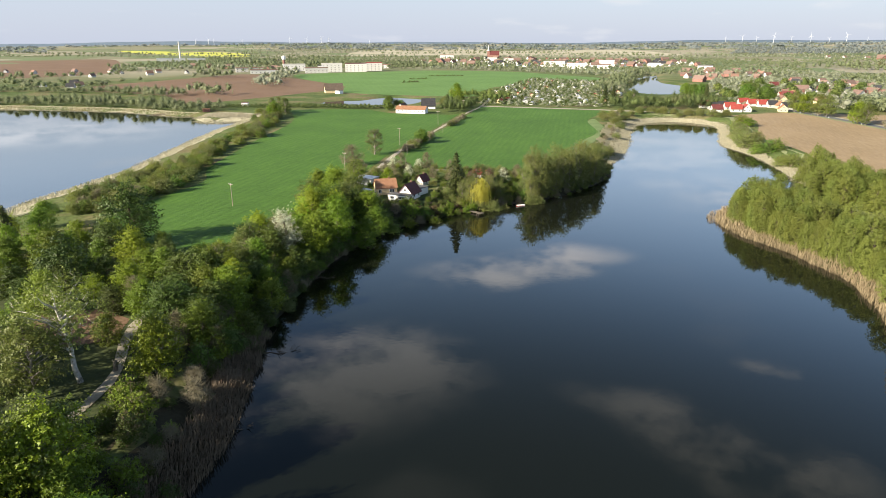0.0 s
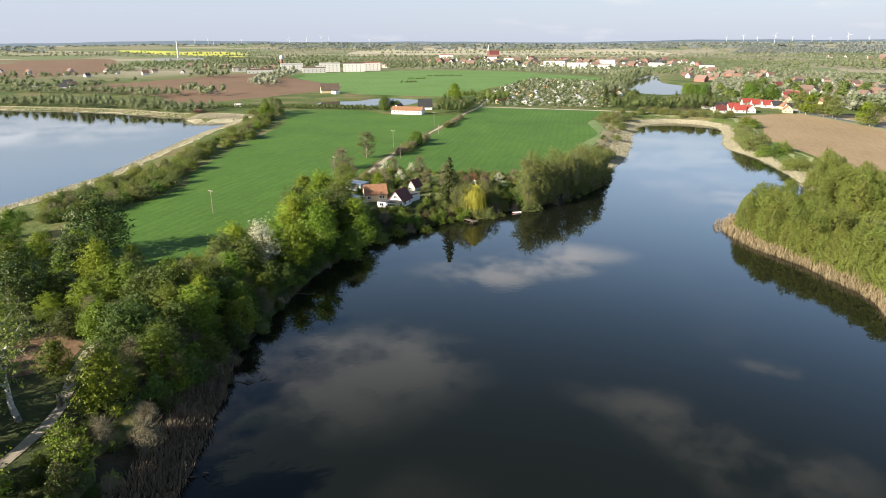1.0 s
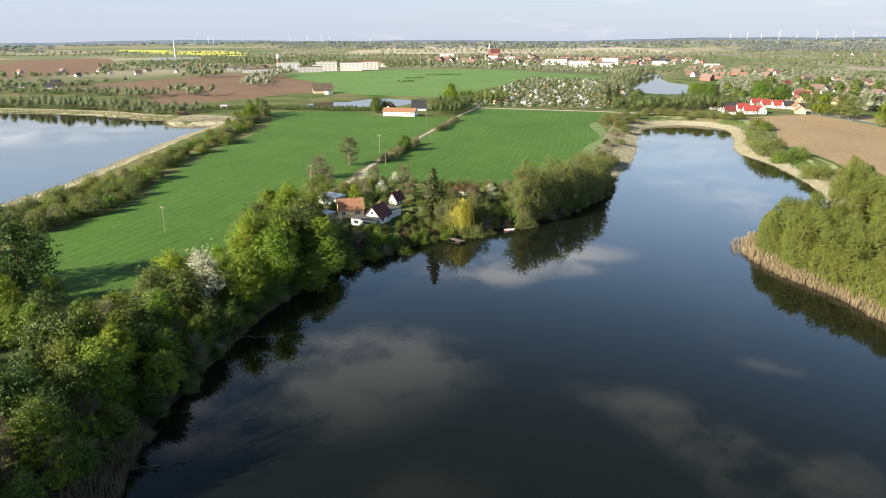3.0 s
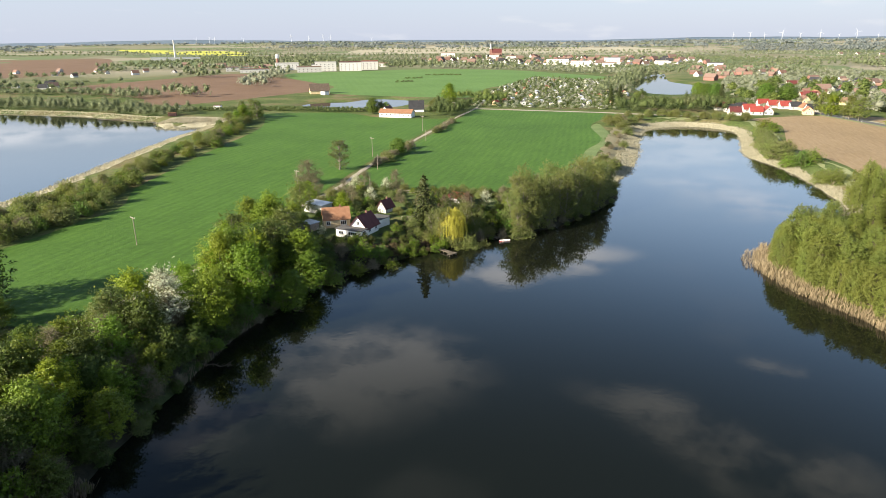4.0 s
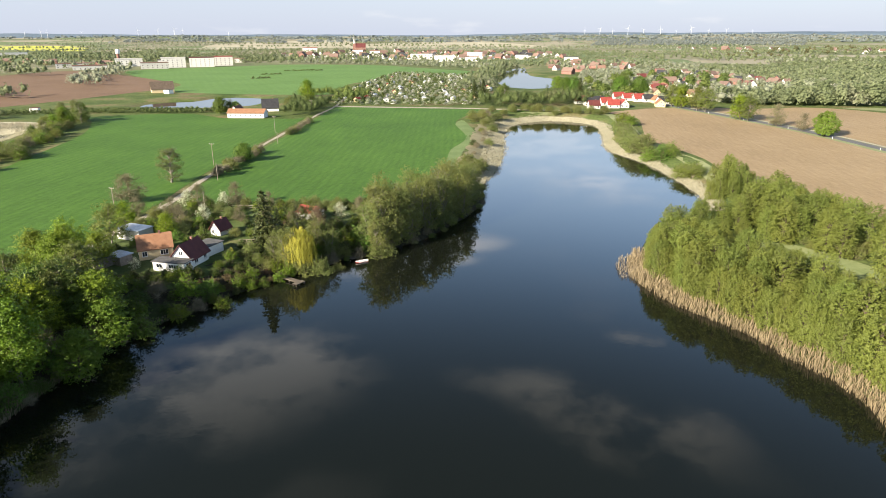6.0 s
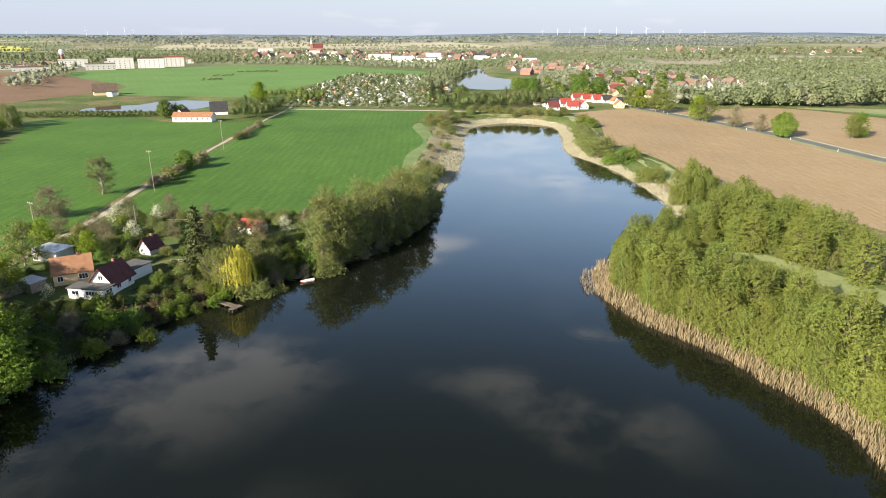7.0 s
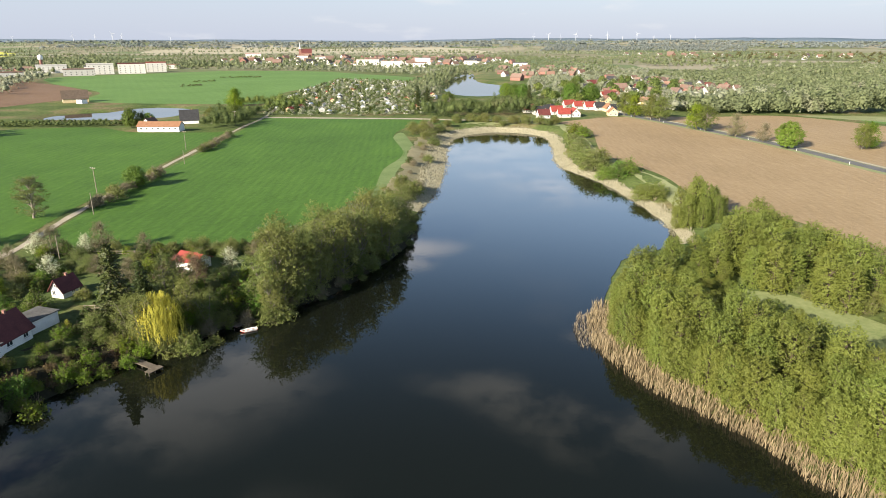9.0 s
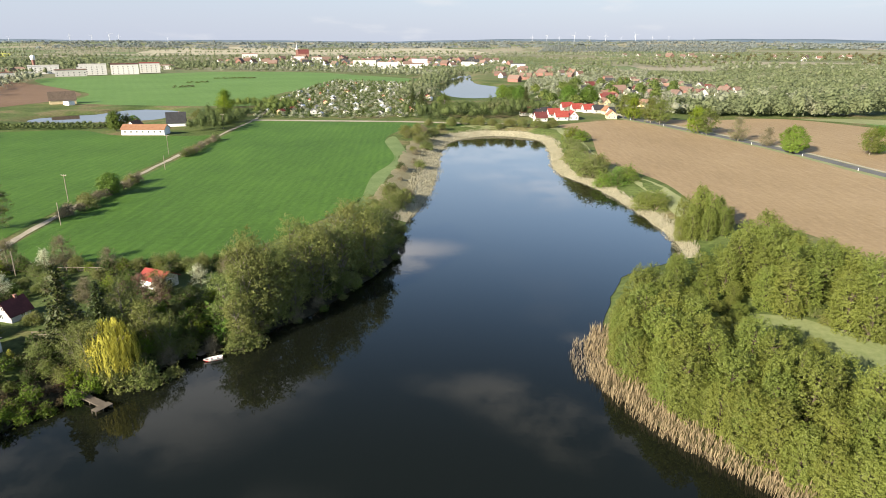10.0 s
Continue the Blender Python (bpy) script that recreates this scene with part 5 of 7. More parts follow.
# ---------------------------------------------------------------- garden shore and alder row
shore_line = LAKE[(LAKE[:, 1] > 10) & (LAKE[:, 1] < 274) & (LAKE[:, 0] < -10)]
# strip along the waterline with the bank's shade painted into its colour
sheet("shore_mud", strip(shore_line - (5.6, 0), 11.5, 12, 0.4), M["shore_shade"], 0.085, 3.5, "leaf litter along the west shore, blackened for tree shade", category="ground")
plant("spruce", -62, 192, 1.15)
plant("spruce", -64, 204, 0.62, label="smaller dark spruce behind the lakeside garden")
plant("willow", -53.0, 189.0, 1.12)
for kind, x, y, s in (
    ("old_alder", -55.2, 187.4, 0.9), ("old_alder", -57.8, 188.9, 0.75), ("olive_bush", -48.6, 188.0, 1.2), ("olive_bush", -52.4, 186.6, 1.2), ("olive_bush", -49.8, 191.5, 0.8), ("olive_bush", -56, 188.5, 0.9), ("old_alder", -52, 197, 0.8), ("old_alder", -56, 199, 0.85), ("old_alder", -48, 196, 0.7), ("old_alder", -61, 194, 0.7), ("budding", -69, 209, 0.75),
    ("old_alder", -40, 206, 1.15), ("old_alder", -37, 208, 1.35), ("old_alder", -34, 211, 1.4), ("old_alder", -39, 211, 1.45), ("old_alder", -41, 214, 1.2), ("old_alder", -33, 215, 1.25), ("old_alder", -34, 222, 1.3), ("old_alder", -29, 221, 1.3), ("old_alder", -30, 229, 1.3), ("old_alder", -25, 228, 1.3), ("old_alder", -26, 236, 1.35),
    ("old_alder", -22, 238, 1.35), ("old_alder", -22, 246, 1.3), ("old_alder", -26, 246, 1.2), ("old_alder", -22, 254, 1.15), ("old_alder", -25, 259, 1.0), ("old_alder", -21, 263, 0.8), ("old_alder", -38, 203, 0.9), ("olive_bush", -36, 202, 1.1), ("bright_bush", -44, 206, 1.2), ("bush", -46, 211, 1.0), ("twig_bush", -42, 199, 1.0),
    ("olive_bush", -38, 201, 1.2), ("bright_bush", -41, 203, 1.3), ("dark_bush", -48, 203, 1.1), ("dark_bush", -50, 209, 1.1), ("dark_bush", -46, 200, 1.0), ("twig_bush", -47, 194, 1.1), ("dark_bush", -50, 191, 1.1), ("olive_bush", -47, 188, 1.0), ("olive_bush", -45, 191, 0.8),
    ("maple", -90, 198, 0.62), ("maple", -104, 203, 0.7), ("bright_bush", -78, 194, 1.2), ("blossom", -87, 211, 0.85), ("budding", -92, 208, 0.75), ("budding", -78, 213, 0.6), ("bush", -85, 205, 0.9), ("blossom", -52, 219, 0.8), ("blossom", -58, 214, 0.6),
    ("budding", -98, 214, 0.8), ("budding", -108, 214, 0.8), ("red_tree", -55, 208, 1.0), ("red_tree", -62, 209, 0.8), ("budding", -48, 223, 0.7), ("old_alder", -44, 226, 0.75),
    ("bush", -97, 203, 1.0), ("bush", -86, 190, 0.9), ("olive_bush", -102, 213, 0.9), ("dark_bush", -72, 212, 0.9), ("bush", -66, 213, 0.8), ("blossom", -84, 175, 0.5),
):
    if kind == "old_alder":
        plant(kind, x, y, s * place_rng.uniform(0.9, 1.15) * (1.02 if x > -42 else 1.0), slim=place_rng.uniform(0.72, 0.92))
    else:
        plant(kind, x, y, s)
for x, y in LAKE[(LAKE[:, 1] > 196) & (LAKE[:, 1] < 272) & (LAKE[:, 0] < 0)][::2]:
    plant(("dark_bush", "olive_bush", "twig_bush", "dark_bush")[int(place_rng.integers(4))], x - 1.2 + place_rng.normal(0, 0.6), y + 0.5, place_rng.uniform(0.6, 1.0))
    plant(("dark_bush", "bush")[int(place_rng.integers(2))], x - 5.5 + place_rng.normal(0, 0.8), y + 1.0, place_rng.uniform(0.7, 1.1))
plant("budding", -119, 228, 1.1, slim=1.5)
plant("poplar", -121, 254, 1.0, slim=1.35)
garden = np.array([(-99, 172), (-101, 200), (-99, 226), (-76, 227), (-50, 236), (-42, 214), (-52, 192), (-66, 188), (-74, 196), (-90, 192), (-92, 180)], float)
for x, y in scatter(garden, 2.8, 69):
    if min(np.hypot(x + 85.8, y - 185) - 7, np.hypot(x + 75, y - 181) - 8, np.hypot(x + 77.5, y - 203) - 5, np.hypot(x + 59.5, y - 217.5) - 5.5, np.hypot(x + 97, y - 196) - 5, np.hypot(x + 70, y - 196) - 3.5, np.hypot(x + 78, y - 208) - 4) > 0 and place_rng.random() < 0.85:
        plant(("bush", "dark_bush", "dark_bush", "olive_bush", "bright_bush", "dark_bush")[int(place_rng.integers(6))], x, y, place_rng.uniform(0.4, 0.95))
for x in np.arange(-99, -46, 3.3):
    y = 225 + 0.12 * (x + 99) + place_rng.normal(0, 1.2)
    plant(("blossom", "olive_bush", "budding", "bush", "olive_bush", "dark_bush", "dark_bush")[int(place_rng.integers(7))], x, y, place_rng.uniform(0.6, 0.95))
for x, y in scatter([(-64, 184), (-56, 184), (-50, 188), (-45, 197), (-42, 206), (-40, 210), (-48, 210), (-58, 200), (-64, 194)], 2.6, 75):
    if min(np.hypot(x - (-53.0), y - 189.0) - 2.5, np.hypot(x + 62, y - 192) - 2.5) > 0:
        plant(("dark_bush", "olive_bush", "dark_bush", "bush", "olive_bush")[int(place_rng.integers(5))], x, y, place_rng.uniform(0.5, 0.95))
for x, y in scatter([(-92, 160), (-74, 159), (-68, 167), (-67, 171), (-74, 170), (-84, 168), (-92, 168)], 2.6, 78):
    plant(("dark_bush", "dark_bush", "bush")[int(place_rng.integers(3))], x, y, place_rng.uniform(0.5, 0.8))
slope = [(-74, 169.5), (-65, 177), (-60, 188), (-62, 192), (-67.5, 184), (-68.5, 176), (-74, 172.5), (-82, 170)]
for x, y in scatter(slope, 1.8, 63):
    plant("dark_bush" if place_rng.random() < 0.7 else "bush", x, y, place_rng.uniform(0.5, 0.75))
for x, y in scatter([(-70, 170), (-64, 171), (-54.5, 182), (-57, 186), (-65, 178)], 1.7, 64):
    plant("sedge" if place_rng.random() < 0.35 else "bush", x, y, place_rng.uniform(0.6, 0.9))
edge = LAKE[(LAKE[:, 1] > 105) & (LAKE[:, 1] < 172) & (LAKE[:, 0] < -30)]
reeds("reed_garden_shore", edge - (0.3, 0), 1.6, 1200, 1.0, 72, "reed_grey", "thin grey reeds at the foot of the bank")
for x, y in edge[::2]:
    plant(("dark_bush", "twig_bush", "bush")[int(place_rng.integers(3))], x - 1.0 + place_rng.normal(0, 0.5), y, place_rng.uniform(0.45, 0.75))

# ---------------------------------------------------------------- wooded peninsula
GLADE = np.array([(47, 206), (52, 211), (58, 210.5), (64, 204), (70, 194), (78, 180), (86, 164), (80, 158), (70, 170), (62, 182), (57, 190), (54, 199)], float)
wood_east = np.array([(26, 196), (30, 184), (37.5, 173), (44.5, 162), (50, 151), (51, 125), (48, 104), (70, 96), (112, 100), (108, 146), (88, 176), (79, 198), (74, 214), (71, 230), (67, 246), (61, 243), (54, 234), (47, 228), (38, 224), (29, 212)], float)
for x, y in scatter(wood_east, 3.5, 65):
    if not inside(GLADE, [(x, y)])[0] and not inside([(58, 212), (66, 206), (73, 196), (82, 180), (92, 170), (84, 190), (74, 206), (66, 214)], [(x, y)])[0]:
        d, glade = line_distance(LAKE, [(x, y)])[0], line_distance(GLADE, [(x, y)])[0]
        low = (0.36 if glade < 6 else 0.6 if glade < 13 else 1.0) if y + 1.3 * x < 284 else 1.0
        plant("alder", x, y, place_rng.uniform(0.8, 1.12) * (0.9 if d < 5 else 1.0) * (0.85 if 206 < y < 232 and x < 52 else 1.0) * low, slim=place_rng.uniform(0.85, 1.1) / low ** 0.5)
for x, y, s in ((54.5, 267, 0.7), (57, 265.5, 0.95), (59.5, 269, 1.25), (60.5, 264, 0.85), (62, 267.5, 1.1), (64.5, 265, 0.75), (62, 275, 1.1), (57.5, 275, 0.95), (65, 271, 0.9), (66.5, 267, 0.65)):
    plant("alder", x, y, s, slim=0.78)
for x, y in scatter([(58, 212), (66, 206), (73, 196), (82, 180), (92, 170), (84, 190), (74, 206), (66, 214)], 3.4, 66):
    plant("olive_bush", x, y, place_rng.uniform(0.55, 1.0))
sheet("bare_patch", spline([(61.5, 187), (64, 184), (66, 178), (64, 177), (61, 182)], 3, True), M["track"], 0.1, 6, "patch of bare brown earth in the glade", category="ground")
for x, y, s in ((44.6, 95, 0.85), (45.8, 90, 0.8), (46.8, 101, 0.9), (47.5, 86, 0.9), (49, 95, 1.0), (50.5, 103, 1.0)):
    plant("alder", x, y, s)
pen_edge = LAKE[(LAKE[:, 0] > 15) & (LAKE[:, 1] > 86) & (LAKE[:, 1] < 212)]
reeds("reed_peninsula", pen_edge + (0.2, 0.1), 4.2, 9000, 2.1, 73, "reed", "tall dry beige reeds around the wooded peninsula", 0.08)
for i in range(0, len(pen_edge), 1):
    x, y = pen_edge[i] + place_rng.normal(0, 0.4, 2)
    a, b = pen_edge[max(i - 1, 0)], pen_edge[min(i + 1, len(pen_edge) - 1)]
    n = np.array([b[1] - a[1], a[0] - b[0]])
    n = n / np.hypot(*n)
    n = -n if inside(LAKE, [pen_edge[i] + n * 3])[0] else n
    plant("alder", x + n[0] * 3.4, y + n[1] * 3.4, place_rng.uniform(0.6, 0.85), slim=0.9)
tip = spline([(22, 206), (20.3, 200.5), (20.8, 193)], 2.0)
reeds("reed_tip", tip, 4.5, 700, 1.5, 74, "reed_grey", "sparse reeds standing in the water off the point")

# ---------------------------------------------------------------- reed beds and bushes at the north end
def offshore(line, out):
    """A shoreline moved towards the land by out metres."""
    t = np.gradient(line, axis=0)
    nrm = np.stack([-t[:, 1], t[:, 0]], 1) / (np.hypot(*t.T)[:, None] + 1e-9)
    side = -1.0 if inside(LAKE, line + nrm * 3).mean() > 0.5 else 1.0
    return line + nrm * (out * side)[:, None]


ring = np.arange(len(LAKE))
north_shore = LAKE[(ring > np.argmax((LAKE[:, 1] > 278) & (LAKE[:, 0] < 0))) & (ring < np.argmax((LAKE[:, 1] < 252) & (LAKE[:, 0] > 40)))]
east_part = np.clip((north_shore[:, 0] - 22) / 18, 0, 1)
west_bed = offshore(north_shore, 3.6 - 2.0 * east_part)
sheet("reed_bed", strip(west_bed, 8.0 - 3.6 * east_part, 8, 0.8), M["sand"], 0.12, 3, "pale dry reed bed fringing the lake", category="reeds")
reeds("reed_fringe_north", west_bed, 9.8 - 4.2 * east_part, 30000, 0.8, 75, "reed_pale", "pale dry reeds fringing the north end of the lake", 0.1, wander=0.5)
behind = north_shore[(north_shore[:, 0] < 0) & (north_shore[:, 1] > 292) & (north_shore[:, 1] < 432)]
sheet("reed_meadow", strip(offshore(behind, np.full(len(behind), 10.5)), 9.5, 9, 1.0), M["straw"], 0.16, 3, "dry straw-coloured grass behind the reed bed", category="meadow")
for kind, x, y, s in (
    ("olive_bush", -39, 437, 2.2), ("olive_bush", -33, 433, 2.2), ("twig_bush", -31, 444, 2.1), ("olive_bush", -25, 440, 1.9), ("olive_bush", -25, 400, 2.0), ("olive_bush", -30, 412, 1.9), ("olive_bush", -36, 424, 1.8), ("olive_bush", -28, 422, 1.9), ("twig_bush", -28, 381, 1.3), ("olive_bush", -30, 388, 1.1),
    ("olive_bush", -24, 356, 1.4), ("twig_bush", -27, 362, 1.1), ("dark_bush", -30, 344, 1.4), ("twig_bush", -28.5, 341, 1.3), ("twig_bush", -28, 326, 0.8), ("olive_bush", -24, 297, 2.2), ("olive_bush", -28, 301, 2.0), ("twig_bush", -23, 304, 1.9), ("olive_bush", -26, 290, 2.0), ("dark_bush", -29, 308, 1.5),
    ("bush", 47, 424, 2.1), ("bush", 50, 417, 1.8), ("olive_bush", 42.5, 397, 1.9), ("olive_bush", 44, 385, 1.6), ("olive_bush", 41, 364, 1.9), ("olive_bush", 43, 354, 2.0), ("olive_bush", 44, 344, 2.1), ("olive_bush", 47, 350, 1.8), ("olive_bush", 40, 372, 1.5),
    ("bright_bush", 46, 330, 1.6), ("bright_bush", 50, 329, 1.7), ("bright_bush", 55, 331, 1.7), ("bright_bush", 52, 335, 1.4), ("pale_bush", 53, 300, 1.4), ("pale_bush", 56, 296, 1.4), ("pale_bush", 58, 301, 1.2), ("pale_bush", 55, 306, 1.1),
    ("olive_bush", -35, 458, 1.5), ("olive_bush", -22, 456, 1.6), ("olive_bush", -30, 470, 1.6),
):
    plant(kind, x + (2.0 if x < 0 else 0.0), y, s * (0.68 if x < 0 else 1.0), slim=1.15)
sheet("lake_verge", strip(spline([(63, 284), (61, 318), (54, 345), (48.5, 380), (48, 430), (43, 464), (20, 473), (-10, 470)], 6), 6, 13, 0.8), M["verge"], 0.075, 12, "pale grass between the lake and the ploughed field", category="verge")
north_hedge = spline([(-18, 470), (0, 475), (20, 472), (42, 463)], 3.2)
for x, y in north_hedge:
    plant("olive_bush", x + place_rng.normal(0, 2), y + place_rng.normal(0, 3), place_rng.uniform(1.0, 1.6))

# ---------------------------------------------------------------- hedges, field trees, west lake belt
for x, y in np.concatenate([spline([(-113, 266), (-115, 284), (-117, 312)], 3.0), spline([(-123, 362), (-126, 384), (-129, 408)], 3.5)]):
    plant("twig_bush" if place_rng.random() < 0.6 else "olive_bush", x + 2.5 + place_rng.normal(0, 0.6), y, place_rng.uniform(0.85, 1.2))
plant("field_tree", -113, 293, 0.95)
for kind, x, y, s in (("field_tree", 18, 648, 1.5), ("field_tree", 25, 636, 1.4), ("field_tree", 31, 622, 1.5), ("field_tree", 66, 600, 1.7), ("field_tree", 82, 604, 1.8), ("oak", 72, 640, 1.6), ("pale_bush", -28, 596, 2.2), ("oak", -24, 548, 1.2), ("spruce", -47, 556, 1.1),
                      ("spruce", -43, 590, 1.1), ("spruce", -52, 610, 1.0), ("spruce", 33, 575, 1.2), ("field_tree", -195, 441, 1.25), ("field_tree", -188, 447, 1.0), ("lime", -174, 541, 1.5), ("maple", -166, 520, 1.2), ("chestnut", -150, 478, 1.0), ("oak", -158, 462, 1.0)):
    plant(kind, x, y, s)
for kind, x, y, s in (("field_tree", 136.7, 389, 1.25), ("oak", 101, 492, 1.25), ("oak", 104.5, 485, 1.3), ("lime", 114.7, 449, 1.15), ("oak", 117.5, 443, 1.2), ("budding", 126, 423, 1.3), ("budding", 133.4, 408, 1.0), ("oak", 167, 386, 1.0), ("lime", 172, 391, 1.0),
                      ("lime", 94, 505, 1.2), ("oak", 90, 515, 1.2)):
    plant(kind, x, y, s * 1.2)
belt = spline([(-158, 128), (-162, 150), (-166, 172), (-177, 202), (-190, 232), (-203, 264), (-211, 294), (-227, 330), (-242, 362), (-262, 402)], 4.5)
for x, y in belt:
    for k in range(2):
        kind = ("pale_bush", "bush", "olive_bush", "twig_bush", "olive_bush", "pale_bush", "bright_bush")[int(place_rng.integers(7))]
        plant(kind, x - 5 + place_rng.normal(0, 4.2), y + 1.5 + place_rng.normal(0, 2), place_rng.uniform(0.9, 1.55))
for x, y, s in ((-178, 196, 0.55), (-250, 372, 0.95), (-255, 380, 1.05), (-262, 388, 0.95), (-258, 398, 1.1), (-266, 404, 1.0), (-247, 362, 0.8), (-236, 340, 0.7), (-268, 412, 0.9), (-254, 392, 1.0)):
    plant("poplar" if place_rng.random() < 0.6 else "lime", x, y, s)
for x, y in scatter([(-156, 132), (-158, 165), (-161, 184), (-174, 200), (-186, 204), (-186, 176), (-178, 146), (-168, 130)], 4.4, 70):
    plant(("pale_bush", "olive_bush", "bright_bush", "pale_bush")[int(place_rng.integers(4))], x, y, place_rng.uniform(0.9, 1.5))
west_edge = WEST_LAKE[(WEST_LAKE[:, 0] > -300) & (WEST_LAKE[:, 1] > 110)]
sheet("reed_bed_west", strip(west_edge + (4.0, -1.5), 11.0, 9, 1.6), M["sand"], 0.12, 5, "pale reed strip along the west lake", category="reeds")
reeds("reed_fringe_west", west_edge + (4.0, -1.5), 10.0, 9000, 1.0, 76, "reed_pale", "pale dry reeds along the west lake", 0.16, low=-0.4)


# ---------------------------------------------------------------- far land
def band(line, width, spacing, seed):
    return scatter(strip(np.asarray(line, float), width, seed, width * 0.12), spacing, seed)


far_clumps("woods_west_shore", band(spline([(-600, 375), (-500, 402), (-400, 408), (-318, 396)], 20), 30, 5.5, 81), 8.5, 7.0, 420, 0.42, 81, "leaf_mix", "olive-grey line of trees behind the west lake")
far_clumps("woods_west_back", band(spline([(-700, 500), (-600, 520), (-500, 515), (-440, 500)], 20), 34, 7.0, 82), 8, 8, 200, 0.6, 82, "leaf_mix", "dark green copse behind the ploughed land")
far_clumps("brush_north", band(spline([(-380, 414), (-298, 440), (-240, 451), (-205, 455)], 15), 18, 2.6, 83), 2.4, 3.6, 90, 0.36, 83, "leaf_wood", "low olive scrub between fields and pond")
far_clumps("farm_trees", np.concatenate([band(spline([(-158, 505), (-150, 480), (-146, 455), (-144, 436)], 8), 20, 5.5, 84), [(-196, 440), (-191, 446), (-199, 447)]]), 9.5, 6.2, 520, 0.36, 84, "leaf_wood", "mixed green trees behind the farm")
far_clumps("pond_willows", band(spline([(-180, 560), (-165, 590), (-140, 560), (-146, 530)], 10), 24, 6.5, 85), 10, 7, 260, 0.5, 85, "leaf_fresh", "yellow-green willows by the farm pond")
far_clumps("hedge_village", band(spline([(-38, 502), (-10, 520), (14, 530), (30, 560)], 10), 46, 5.6, 86), 11, 6.8, 460, 0.4, 86, "leaf_wood", "green trees before the village")
far_clumps("field_scrub", np.concatenate([band(spline([(-316, 760), (-300, 775)], 6), 9, 4.0, 131), band(spline([(-335, 838), (-316, 850)], 6), 12, 4.5, 132), band(spline([(-340, 925), (-290, 935)], 6), 14, 5.0, 133)]), 3.0, 4.5, 70, 0.5, 131, "leaf_wood", "scrub islands in the green field")
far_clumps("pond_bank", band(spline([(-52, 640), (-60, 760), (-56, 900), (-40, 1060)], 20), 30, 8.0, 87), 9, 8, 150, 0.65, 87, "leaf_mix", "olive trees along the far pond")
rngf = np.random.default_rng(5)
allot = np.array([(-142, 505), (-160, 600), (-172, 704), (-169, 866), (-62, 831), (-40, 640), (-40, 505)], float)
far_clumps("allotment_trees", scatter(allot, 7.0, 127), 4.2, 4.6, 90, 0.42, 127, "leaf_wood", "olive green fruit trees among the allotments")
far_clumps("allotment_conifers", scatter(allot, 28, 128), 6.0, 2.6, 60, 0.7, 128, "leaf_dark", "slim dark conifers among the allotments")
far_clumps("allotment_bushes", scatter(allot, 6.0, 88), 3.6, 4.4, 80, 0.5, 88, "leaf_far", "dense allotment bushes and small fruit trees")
far_clumps("allotment_blossom", scatter(allot, 17.0, 89), 3.6, 3.6, 50, 0.45, 89, "blossom", "white blossoming fruit trees among the allotments")
